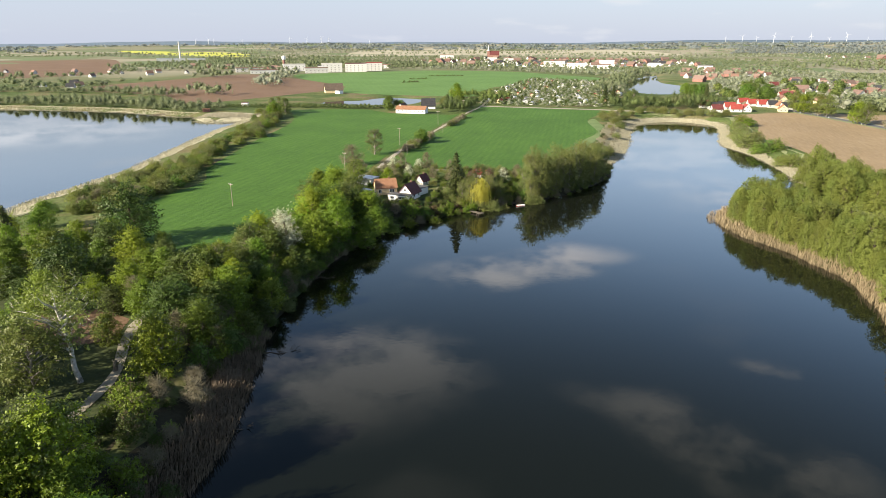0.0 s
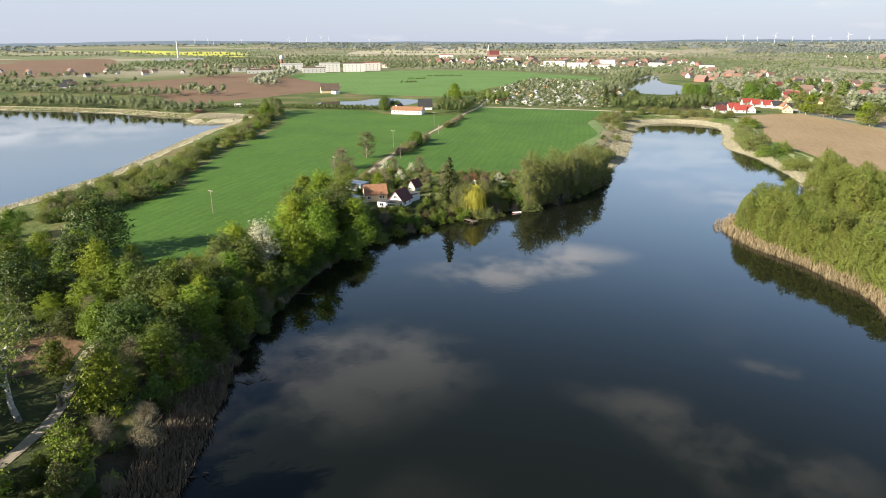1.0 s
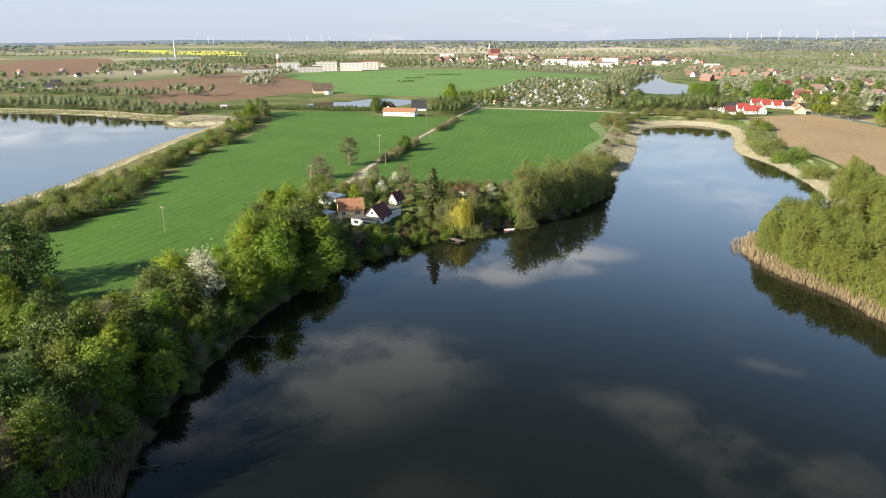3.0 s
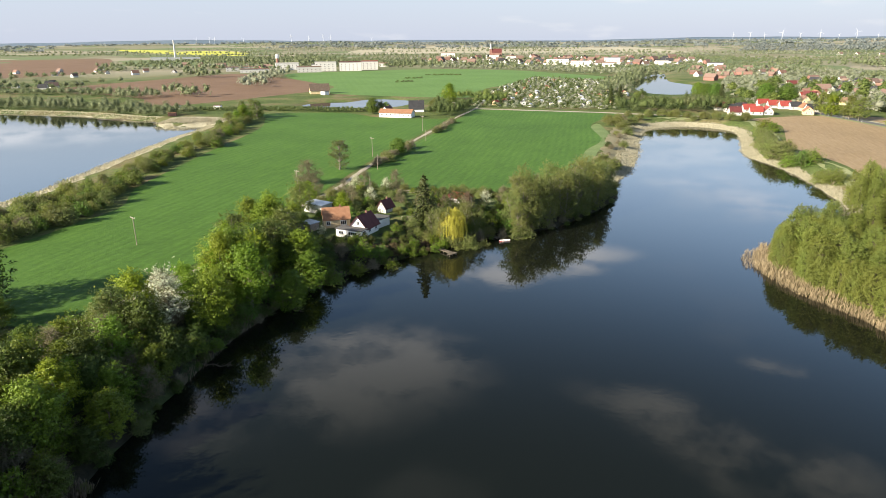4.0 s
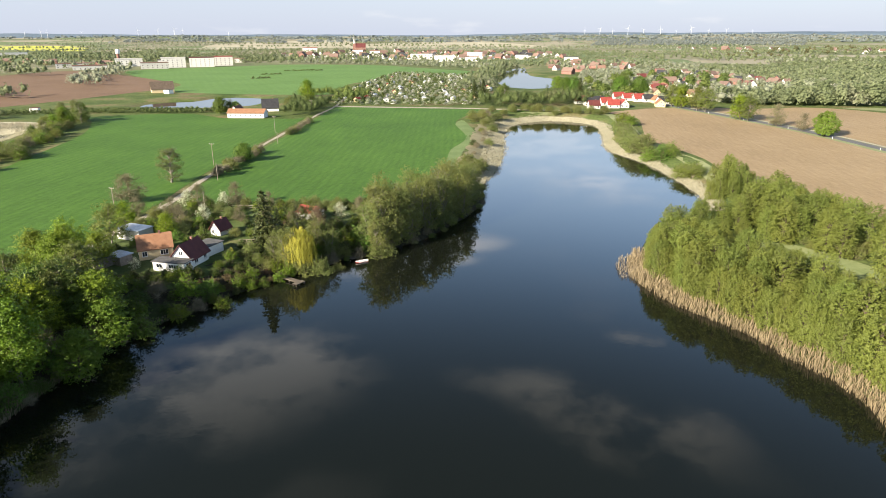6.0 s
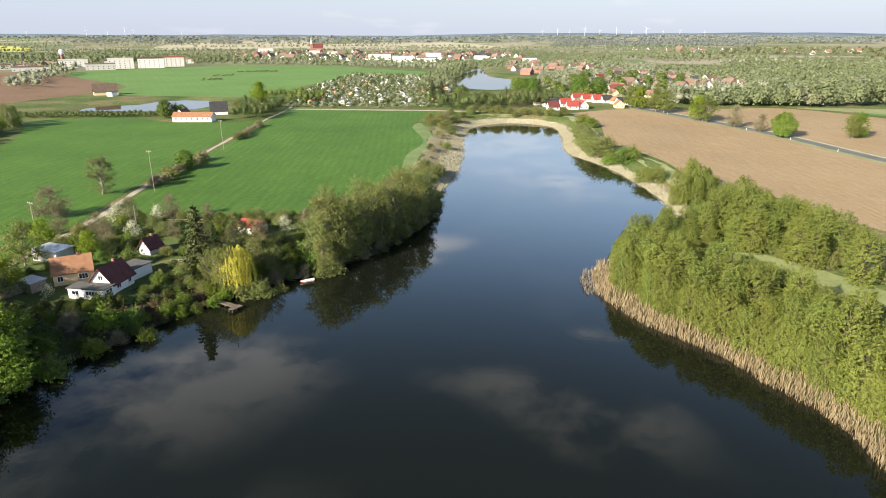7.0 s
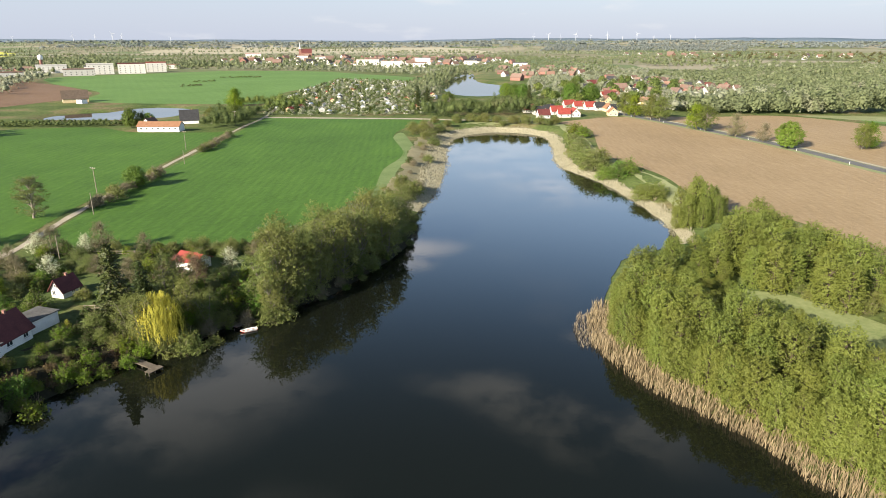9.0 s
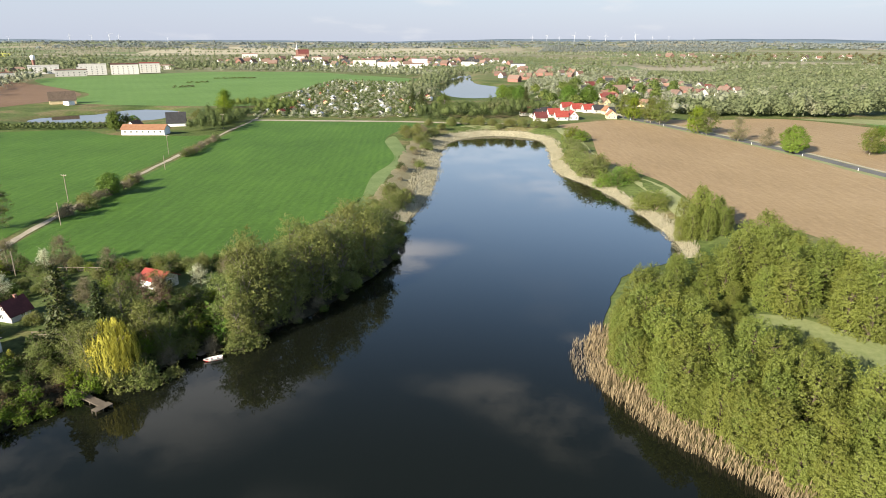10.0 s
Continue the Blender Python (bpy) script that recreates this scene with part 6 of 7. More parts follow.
# woods in leaf_far and leaf_mix carry the haze in their leaf colour
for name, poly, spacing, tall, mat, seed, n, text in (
    ("woods_village", [(40, 560), (60, 620), (30, 700), (60, 900), (230, 1000), (240, 760), (210, 640), (150, 545), (100, 540)], 9.5, 6.0, "leaf_far", 91, 46, "budding trees among the village houses, paled for haze"),
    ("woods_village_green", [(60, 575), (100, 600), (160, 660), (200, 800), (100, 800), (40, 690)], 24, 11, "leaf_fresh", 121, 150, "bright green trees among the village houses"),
    ("woods_east", [(215, 1000), (245, 744), (215, 650), (160, 560), (262, 545), (343, 560), (700, 600), (800, 900), (700, 1250), (440, 1300)], 8.0, 9, "leaf_mix", 92, 46, "budding mixed wood beyond the road, paled for haze"),
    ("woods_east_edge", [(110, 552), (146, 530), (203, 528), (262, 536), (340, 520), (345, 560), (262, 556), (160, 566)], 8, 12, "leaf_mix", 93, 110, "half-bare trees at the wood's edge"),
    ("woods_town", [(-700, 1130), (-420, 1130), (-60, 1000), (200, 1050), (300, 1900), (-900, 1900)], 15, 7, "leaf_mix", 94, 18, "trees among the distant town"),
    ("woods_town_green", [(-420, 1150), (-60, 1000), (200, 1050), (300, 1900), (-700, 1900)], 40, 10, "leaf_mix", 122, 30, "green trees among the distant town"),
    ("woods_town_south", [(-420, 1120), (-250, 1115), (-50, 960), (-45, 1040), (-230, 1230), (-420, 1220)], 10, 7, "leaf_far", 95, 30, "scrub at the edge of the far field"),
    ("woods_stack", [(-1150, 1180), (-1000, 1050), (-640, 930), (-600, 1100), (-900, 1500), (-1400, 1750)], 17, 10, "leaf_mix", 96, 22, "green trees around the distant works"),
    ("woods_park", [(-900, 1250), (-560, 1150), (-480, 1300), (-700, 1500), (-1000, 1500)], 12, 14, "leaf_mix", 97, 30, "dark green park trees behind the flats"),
    ("woods_pond_east", [(40, 690), (60, 900), (10, 1090), (160, 1250), (420, 1000), (330, 880)], 13, 7, "leaf_far", 123, 34, "budding trees east of the far pond, paled for haze"),
    ("woods_far_east", [(300, 1000), (800, 900), (1500, 900), (2300, 1500), (2600, 2300), (900, 2500), (300, 1900)], 15, 8, "leaf_mix", 98, 11, "distant budding woods, paled for haze"),
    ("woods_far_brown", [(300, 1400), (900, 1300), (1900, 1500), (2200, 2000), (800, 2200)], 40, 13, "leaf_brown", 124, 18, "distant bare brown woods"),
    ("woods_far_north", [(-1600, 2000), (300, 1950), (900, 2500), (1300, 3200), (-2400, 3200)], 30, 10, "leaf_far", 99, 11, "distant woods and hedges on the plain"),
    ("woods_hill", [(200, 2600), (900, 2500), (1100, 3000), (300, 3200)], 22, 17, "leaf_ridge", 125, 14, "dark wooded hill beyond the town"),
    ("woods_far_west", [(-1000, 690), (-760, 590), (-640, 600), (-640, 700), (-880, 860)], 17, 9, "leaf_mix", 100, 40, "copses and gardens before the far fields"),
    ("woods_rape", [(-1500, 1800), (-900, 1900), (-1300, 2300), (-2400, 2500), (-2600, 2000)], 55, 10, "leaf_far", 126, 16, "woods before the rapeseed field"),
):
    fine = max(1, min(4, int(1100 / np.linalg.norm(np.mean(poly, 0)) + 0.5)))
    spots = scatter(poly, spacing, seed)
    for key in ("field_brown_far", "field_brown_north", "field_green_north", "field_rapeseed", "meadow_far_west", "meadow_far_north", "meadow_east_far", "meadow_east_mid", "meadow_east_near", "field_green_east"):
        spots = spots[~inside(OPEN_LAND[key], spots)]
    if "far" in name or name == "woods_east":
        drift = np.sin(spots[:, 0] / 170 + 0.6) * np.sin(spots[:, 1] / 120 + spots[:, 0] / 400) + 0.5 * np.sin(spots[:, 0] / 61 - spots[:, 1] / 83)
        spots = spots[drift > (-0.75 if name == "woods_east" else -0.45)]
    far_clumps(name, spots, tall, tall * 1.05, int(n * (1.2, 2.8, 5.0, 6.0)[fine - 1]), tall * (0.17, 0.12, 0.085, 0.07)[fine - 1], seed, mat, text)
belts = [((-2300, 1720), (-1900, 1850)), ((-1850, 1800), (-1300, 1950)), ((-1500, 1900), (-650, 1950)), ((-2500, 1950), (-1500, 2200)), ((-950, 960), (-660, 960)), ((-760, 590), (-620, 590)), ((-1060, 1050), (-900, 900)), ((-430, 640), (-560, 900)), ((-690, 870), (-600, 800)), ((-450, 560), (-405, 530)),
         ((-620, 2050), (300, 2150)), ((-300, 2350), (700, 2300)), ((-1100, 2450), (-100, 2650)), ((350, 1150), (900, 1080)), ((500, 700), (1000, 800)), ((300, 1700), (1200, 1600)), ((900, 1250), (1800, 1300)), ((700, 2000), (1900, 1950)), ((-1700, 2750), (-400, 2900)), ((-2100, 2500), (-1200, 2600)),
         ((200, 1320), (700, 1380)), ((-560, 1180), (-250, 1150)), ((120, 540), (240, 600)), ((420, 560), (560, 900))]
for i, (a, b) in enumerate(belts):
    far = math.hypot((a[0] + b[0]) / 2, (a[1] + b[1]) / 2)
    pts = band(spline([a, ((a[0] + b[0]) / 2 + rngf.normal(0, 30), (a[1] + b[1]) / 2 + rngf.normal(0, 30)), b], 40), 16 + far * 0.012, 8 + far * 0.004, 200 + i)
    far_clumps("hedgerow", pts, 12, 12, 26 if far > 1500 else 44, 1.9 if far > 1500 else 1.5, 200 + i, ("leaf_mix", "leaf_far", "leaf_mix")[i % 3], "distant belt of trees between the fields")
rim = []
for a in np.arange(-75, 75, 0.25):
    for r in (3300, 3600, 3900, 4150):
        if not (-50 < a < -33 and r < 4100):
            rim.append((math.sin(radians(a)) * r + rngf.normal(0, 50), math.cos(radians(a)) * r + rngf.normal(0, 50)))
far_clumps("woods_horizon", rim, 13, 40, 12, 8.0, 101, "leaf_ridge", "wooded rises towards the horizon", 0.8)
# horizon ridge; its material holds the haze blue
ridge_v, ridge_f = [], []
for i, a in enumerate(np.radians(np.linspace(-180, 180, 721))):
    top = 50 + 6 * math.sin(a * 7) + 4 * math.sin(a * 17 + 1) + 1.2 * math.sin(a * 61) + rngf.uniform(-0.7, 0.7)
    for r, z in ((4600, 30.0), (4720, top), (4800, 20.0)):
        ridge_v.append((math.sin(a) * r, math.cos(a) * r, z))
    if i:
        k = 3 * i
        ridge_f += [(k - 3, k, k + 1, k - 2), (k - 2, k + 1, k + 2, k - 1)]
tagged(new("backdrop", mesh_from("backdrop", ridge_v, ridge_f, [M["ridge"]], smooth=True)), "wooded ridge on the horizon with haze blue in its colour", "backdrop", "", "structure")


# ---------------------------------------------------------------- houses
def gable_body(w, l, eave, ridge):
    """Walls w across by l long with gables on the short sides, ridge along y."""
    bm = bmesh.new()
    ends = []
    for y in (-l / 2, l / 2):
        ends.append([bm.verts.new(p) for p in ((-w / 2, y, -0.3), (w / 2, y, -0.3), (w / 2, y, eave), (0, y, ridge), (-w / 2, y, eave))])
    a, b = ends
    bm.faces.new(a)
    bm.faces.new(b[::-1])
    for i in range(5):
        j = (i + 1) % 5
        bm.faces.new((a[j], a[i], b[i], b[j]))
    return bm


def roof_slab(w, l, eave, ridge, side, over=0.45, thick=0.16):
    bm = bmesh.new()
    k = (ridge - eave) / (w / 2)
    pts = [(0, ridge + 0.03), (side * (w / 2 + over), eave - k * over + 0.03)]
    low = []
    for y in (-l / 2 - over, l / 2 + over):
        low.append([bm.verts.new((x, y, z)) for x, z in pts] + [bm.verts.new((x, y, z + thick)) for x, z in pts[::-1]])
    a, b = low
    bm.faces.new(a)
    bm.faces.new(b[::-1])
    for i in range(4):
        j = (i + 1) % 4
        bm.faces.new((a[j], a[i], b[i], b[j]))
    bmesh.ops.recalc_face_normals(bm, faces=bm.faces)
    return bm


def window(parent, at, w=1.0, h=1.2, bars=1):
    """A window in a wall: frame, dark pane, sill. Local x along the wall, -y outwards."""
    t = 0.08
    frame_lots = [(-w / 2 - t, -w / 2, -0.06, 0.05, -h / 2 - t, h / 2 + t), (w / 2, w / 2 + t, -0.06, 0.05, -h / 2 - t, h / 2 + t), (-w / 2, w / 2, -0.06, 0.05, h / 2, h / 2 + t), (-w / 2, w / 2, -0.06, 0.05, -h / 2 - t, -h / 2)]
    frame_lots += [(-w / 2 + w * (i + 1) / (bars + 1) - 0.03, -w / 2 + w * (i + 1) / (bars + 1) + 0.03, -0.05, 0.05, -h / 2, h / 2) for i in range(bars)]
    win = part("window", boxes(*frame_lots), M["white_paint"], parent, "", at)
    part("pane", boxes((-w / 2 + 0.002, w / 2 - 0.002, -0.02, 0.04, -h / 2 + 0.002, h / 2 - 0.002)), M["glass"], win, "dark window glass")
    part("sill", boxes((-w / 2 - 0.15, w / 2 + 0.15, -0.16, -0.062, -h / 2 - 0.16, -h / 2 - 0.09)), M["concrete"], win)
    return win


def house(name, label, w, l, eave, ridge, wall, roof, windows=(), chimney=True, over=0.45):
    root = tagged(new(name), label, "house")
    part("wall", gable_body(w, l, eave, ridge), M[wall], root)
    part("roof", roof_slab(w, l, eave, ridge, 1, over), M[roof], root)
    second = part("roof", roof_slab(w, l, eave, ridge, -1, over), M[roof], root)
    if chimney:
        part("chimney", boxes((-0.2, 0.2, l * 0.18 - 0.2, l * 0.18 + 0.2, ridge - 0.4, ridge + 0.55), (-0.25, 0.25, l * 0.18 - 0.25, l * 0.18 + 0.25, ridge + 0.552, ridge + 0.63)), M["brick"], second, "brick chimney")
    for side, u, z, ww, hh, bars in windows:
        at = {"s": pose(u, -l / 2, z), "n": pose(u, l / 2, z, 0, 0, 180), "w": pose(-w / 2, u, z, 0, 0, -90), "e": pose(w / 2, u, z, 0, 0, 90)}[side]
        window(root, at, ww, hh, bars)
    return root


def set_down(ob, x, y, turn, lift=0.0):
    ob.matrix_basis = pose(x, y, on_land(x, y) + lift, 0, 0, turn) @ Matrix.Diagonal((*ob.scale, 1))
    return ob


# the cream house, its long side to the lake
cream = house("house", "cream rendered cottage with an orange tiled roof", 5.6, 7.0, 2.4, 5.0, "plaster_cream", "tile_orange",
              [("e", -2.3, 1.45, 0.9, 1.0, 1), ("e", 1.7, 1.45, 1.5, 1.0, 2), ("s", 0.0, 1.5, 0.9, 1.0, 1), ("n", 0.0, 1.5, 0.9, 1.0, 1)], over=0.25)
set_down(cream, -84.9, 184.6, -56)
white = house("house", "white gabled house with a steep maroon roof", 4.8, 6.2, 2.2, 5.0, "plaster", "tile_maroon",
              [("s", 0.0, 3.2, 0.9, 0.8, 1), ("e", -1.5, 1.3, 1.1, 0.9, 1), ("e", 1.8, 1.3, 0.9, 0.9, 1)])
set_down(white, -74.6, 181.0, -5)


def flat_block(name, label, w, l, h, wall, roof, windows=(), category="outbuilding", over=0.25):
    root = tagged(new(name), label, category)
    part("wall", boxes((-w / 2, w / 2, -l / 2, l / 2, -0.3, h)), M[wall], root)
    part("roof", boxes((-w / 2 - over, w / 2 + over, -l / 2 - over, l / 2 + over, h + 0.003, h + 0.16)), M[roof], root)
    for side, u, z, ww, hh, bars in windows:
        at = {"s": pose(u, -l / 2, z), "n": pose(u, l / 2, z, 0, 0, 180), "w": pose(-w / 2, u, z, 0, 0, -90), "e": pose(w / 2, u, z, 0, 0, 90)}[side]
        window(root, at, ww, hh, bars)
    return root


veranda = flat_block("veranda", "flat-roofed white veranda joined to the gabled house", 7.4, 3.0, 2.1, "plaster", "felt", [("s", -2.2, 1.3, 1.3, 0.75, 1), ("s", 1.2, 1.3, 2.3, 0.75, 3), ("e", 0.0, 1.45, 1.6, 0.8, 1)], "house")
set_down(veranda, -76.0, 176.3, -5)


# ---------------------------------------------------------------- sheds, jetty and boat by the houses
set_down(flat_block("outbuilding", "white outbuilding with a dark flat roof behind the gabled house", 4.4, 5.2, 2.2, "plaster", "felt", [("s", 1.2, 1.4, 0.8, 0.7, 1)]), -74.2, 188.0, -14)
set_down(flat_block("shed", "low shed with a pale blue sheet roof", 7.0, 4.5, 2.6, "plaster_grey", "tin"), -97, 196, -14)
set_down(flat_block("shed", "small lean-to with a grey sheet roof", 4.0, 3.0, 2.1, "wood", "tin"), -89.5, 178.6, -20)
set_down(flat_block("shed", "low wooden shed with a felt roof", 5.5, 3.4, 2.2, "wood", "felt"), -93.5, 176.5, -20)
set_down(house("cottage", "small garden cottage with a steep dark red roof", 2.9, 3.8, 1.8, 3.7, "plaster_grey", "tile_maroon", [("s", 0.0, 2.5, 0.6, 0.6, 1), ("s", -0.7, 1.1, 0.7, 0.8, 1), ("e", 0.4, 1.1, 0.8, 0.8, 1)]), -78, 202, -14)
set_down(house("cottage", "garden cottage under a bright red roof", 4.4, 5.6, 2.1, 3.3, "plaster", "tile_red", [("s", 0.0, 1.4, 1.0, 0.9, 1), ("e", 0.0, 1.4, 1.0, 0.9, 1)], chimney=False), -60.5, 219, 70)
plant("old_alder", -57, 214, 0.6)
plant("red_tree", -61, 213.5, 0.8)


def jetty(label, length, planks, width=1.3, head=2.6):
    root = tagged(new("jetty"), label, "jetty")
    n = int(length / 0.24)
    for i in range(n):
        p = part("plank", boxes((-width / 2 + 0.05 * ((i * 7) % 3), width / 2 - 0.04 * ((i * 5) % 3), -0.105, 0.105, 0.50, 0.55)), M["old_wood"], root, "", pose(0, 0.12 + i * 0.24, 0, 0, 0, ((i * 37) % 5 - 2) * 0.7))
    for i in range(5):
        part("plank", boxes((-head / 2, head / 2, -0.115, 0.115, 0.555, 0.6)), M["old_wood"], root, "", pose(0.5, length + 0.1 - i * 0.25, 0))
    for sx in (-1, 1):
        part("beam", boxes((sx * width * 0.4 - 0.06, sx * width * 0.4 + 0.06, 0, length, 0.36, 0.498)), M["old_wood"], root)
    for x, y in [(sx * width * 0.4, y) for sx in (-1, 1) for y in np.arange(1.0, length, 1.6)] + [(-0.7, length), (1.7, length), (1.7, length - 0.9), (-0.7, length - 0.9)]:
        v, f = tube([(x, y, -1.2), (x, y, 0.48)], (0.09, 0.08), 7)
        hang("post", mesh_from("post", v, f, [M["old_wood"]]), root)
    return root


jetty("weathered grey wooden jetty with a wide landing", 7.6, 30).matrix_basis = pose(-56.4, 184.1, LAKE_LEVEL, 0, 0, -117)
jetty("short wooden landing beside the moored boat", 4.2, 16, 0.9, 1.6).matrix_basis = pose(-46.2, 199.6, LAKE_LEVEL - 0.1, 0, 0, -118)


def rowing_boat():
    root = tagged(new("rowing_boat"), "white and red rowing boat moored at the shore", "boat")
    secs = [(-1.8, 0.0, 0.62, 0.3), (-1.3, 0.42, 0.5, 0.08), (-0.4, 0.66, 0.46, 0.0), (0.6, 0.68, 0.46, 0.0), (1.4, 0.58, 0.48, 0.03), (1.75, 0.5, 0.5, 0.06)]
    for name, mat, lo, hi, grow in (("hull", "red_paint", 0.0, 0.55, 0.0), ("rail", "white_paint", 0.55, 1.0, 0.02)):
        v, f = [], []
        for y, w, top, keel in secs:
            for k, sx in ((0, -1), (1, 1)):
                for u, fw in ((lo, 0.55 + 0.45 * lo), (hi, 0.55 + 0.45 * hi)):
                    v.append((sx * (w * fw + grow), y, keel + (top - keel) * u))
        for i in range(len(secs) - 1):
            a, b = 4 * i, 4 * (i + 1)
            f += [(a, b, b + 1, a + 1), (a + 2, a + 3, b + 3, b + 2)]
            if lo == 0.0:
                f.append((a, a + 2, b + 2, b))
        e = 4 * (len(secs) - 1)
        f.append((e, e + 1, e + 3, e + 2))
        me = mesh_from(name, v, f, [M[mat]])
        hang(name, me, root)
    part("deck", boxes((-0.5, 0.5, -1.0, 1.6, 0.14, 0.17)), M["white_paint"], root, "pale boat floor")
    for y in (-0.6, 0.5, 1.4):
        part("bench", boxes((-0.56, 0.56, y - 0.14, y + 0.14, 0.3, 0.34)), M["white_paint"], root)
    return root


rowing_boat().matrix_basis = pose(-40.6, 196.2, LAKE_LEVEL - 0.06, 0, 0, -60) @ Matrix.Scale(0.85, 4)


wrack = LAKE[(LAKE[:, 1] > 199) & (LAKE[:, 1] < 232) & (LAKE[:, 0] < 0)]
reeds("reed_wrack", wrack + (1.3, -0.9), 2.4, 1500, 0.55, 81, "rust", "low rusty reed stubble in the shallows below the alders", 0.09)
reeds("reed_mooring", spline([(-42.5, 196.2), (-39.5, 195)], 1.0), 1.8, 260, 0.4, 82, "rust", "flattened rusty reeds round the moored boat", 0.1)


def dead_branch(seed, length):
    rng = np.random.default_rng(seed)
    root = tagged(new("dead_branch"), "bare fallen branch lying in the shallow water", "branch")
    lots = [limb(rng, (0, 0, 0.25), (0, length, 0.12), 0.16, 0.03, 6, 0.05, 6)]
    for k in range(11):
        y = length * rng.uniform(0.2, 0.95)
        a = rng.uniform(-1.1, 1.1)
        ln = rng.uniform(0.8, 2.2)
        lots.append(limb(rng, (0, y, 0.2), (math.sin(a) * ln, y + math.cos(a) * ln * 0.6, rng.uniform(0.0, 0.9)), 0.06, 0.015, 4, 0.1, 3))
    v, f = joined(lots)
    hang("limb", mesh_from("limb", v, f, [M["bark"]]), root)
    return root


dead_branch(3, 10.5).matrix_basis = pose(-64.0, 73.5, LAKE_LEVEL + 0.05, 0, 0, -56)
dead_branch(4, 8.0).matrix_basis = pose(-54.4, 49.9, LAKE_LEVEL + 0.05, 0, 0, -40)
dead_branch(5, 6.0).matrix_basis = pose(-72.5, 112.5, LAKE_LEVEL + 0.05, 0, 0, -75)
dead_branch(6, 6.0).matrix_basis = pose(-73.0, 138.5, LAKE_LEVEL + 0.05, 0, 0, -100)


def fence(label, line, rails=2, tall=1.1):
    root = tagged(new("garden_fence"), label, "fence")
    line = spline(line, 1.8)
    for k, (x, y) in enumerate(line):
        z = on_land(x, y)
        part("post", boxes((-0.05, 0.05, -0.05, 0.05, -0.3, tall)), M["wood"], root, "", pose(x, y, z, 0, 0, 10))
        if k:
            px, py = line[k - 1]
            pz = on_land(px, py)
            a = Vector((px, py, pz))
            d = Vector((x, y, z)) - a
            turn = d.to_track_quat("X", "Z").to_matrix().to_4x4()
            for r in range(rails):
                h = tall * (0.4 + 0.5 * r / max(1, rails - 1))
                part("rail", boxes((0.06, d.length - 0.06, -0.02, 0.02, h - 0.06, h + 0.06)), M["wood"], root, "", Matrix.Translation(a) @ turn)
    return root


fence("dark wooden rail fence in the lakeside garden", [(-70, 195), (-66, 196), (-61, 198)])
fence("weathered rail fence along the garden edge", [(-98, 224), (-88, 225), (-76, 226)])
fence("weathered rail fence beside the dirt track", [(-103, 205), (-104, 214), (-107, 224)])
plant("forsythia", -68.5, 187.5, 0.45)


def stump(x, y, tall):
    rng = np.random.default_rng(int(tall * 10))
    root = tagged(new("tree_stump"), "broken pale tree stump beside the track", "stump")
    v, f = joined([limb(rng, (0, 0, -0.3), (0.1, 0.05, tall), 0.42, 0.3, 9, 0.03, 5), limb(rng, (0.1, 0, tall * 0.6), (0.8, 0.3, tall * 0.95), 0.16, 0.07, 6, 0.05, 3), limb(rng, (0.05, 0, tall * 0.7), (-0.6, 0.2, tall * 1.05), 0.14, 0.05, 6, 0.05, 3)])
    hang("trunk", mesh_from("trunk", v, f, [M["bark_grey"]]), root)
    root.matrix_basis = pose(x, y, on_land(x, y))


stump(-87.3, 130.5, 2.8)
stump(-75.0, 57.5, 1.8)
for k in range(12):
    i = 6 + k * 3
    if i < len(ROAD) - 1:
        x, y = ROAD[i] - (3.4, 1.0)
        post = tagged(new("road_post"), "small white roadside marker post", "post", "marker posts along the road")
        part("shaft", boxes((-0.07, 0.07, -0.05, 0.05, -0.2, 1.0)), M["white_paint"], post)
        part("reflector", boxes((-0.05, 0.05, -0.062, -0.052, 0.7, 0.86)), M["tile_dark"], post, "black band")
        post.matrix_basis = pose(x, y, on_land(x, y) + 0.1)


# ---------------------------------------------------------------- power poles along the track
def power_pole(tall, arm):
    root = tagged(new("power_pole"), "slim pale wooden power pole standing in the field", "pole", "power poles along the track")
    v, f = tube([(0, 0, -0.4), (0, 0, tall * 0.5), (0, 0, tall)], (0.11, 0.1, 0.08), 8)
    hang("shaft", mesh_from("shaft", v, f, [M["wood"]], smooth=True), root)
    if arm:
        bar = part("crossarm", boxes((-1.0, 1.0, -0.06, 0.06, tall - 0.25, tall - 0.12)), M["wood"], root)
        for x in (-0.9, 0.0, 0.9):
            v, f = tube([(x, 0, tall - 0.118), (x, 0, tall + 0.1)], (0.06, 0.04), 6)
            hang("insulator", mesh_from("insulator", v, f, [M["white_paint"]]), bar)
    return root


for x, y, tall, arm, turn in ((-123.3, 153, 7.2, True, -20), (-107, 259, 6.2, False, 0), (-121, 284, 8.2, True, -15), (-115.5, 334, 5.5, False, 0), (-130, 367, 8.2, True, -15), (-92.5, 222, 5.5, False, 0), (-118, 219, 6.5, True, -20), (-140, 452, 8.0, True, -15)):
    set_down(power_pole(tall, arm), x, y, turn)

# ---------------------------------------------------------------- the farm and the barn
farm = house("farm_building", "long low white farm building with an orange-red roof", 7.5, 22.0, 2.9, 5.0, "plaster", "tile_orange", [("e", u, 1.7, 1.0, 0.8, 0) for u in (-9, -6, -3, 0, 3, 6, 9)], chimney=False)
set_down(farm, -171.5, 428, -86)
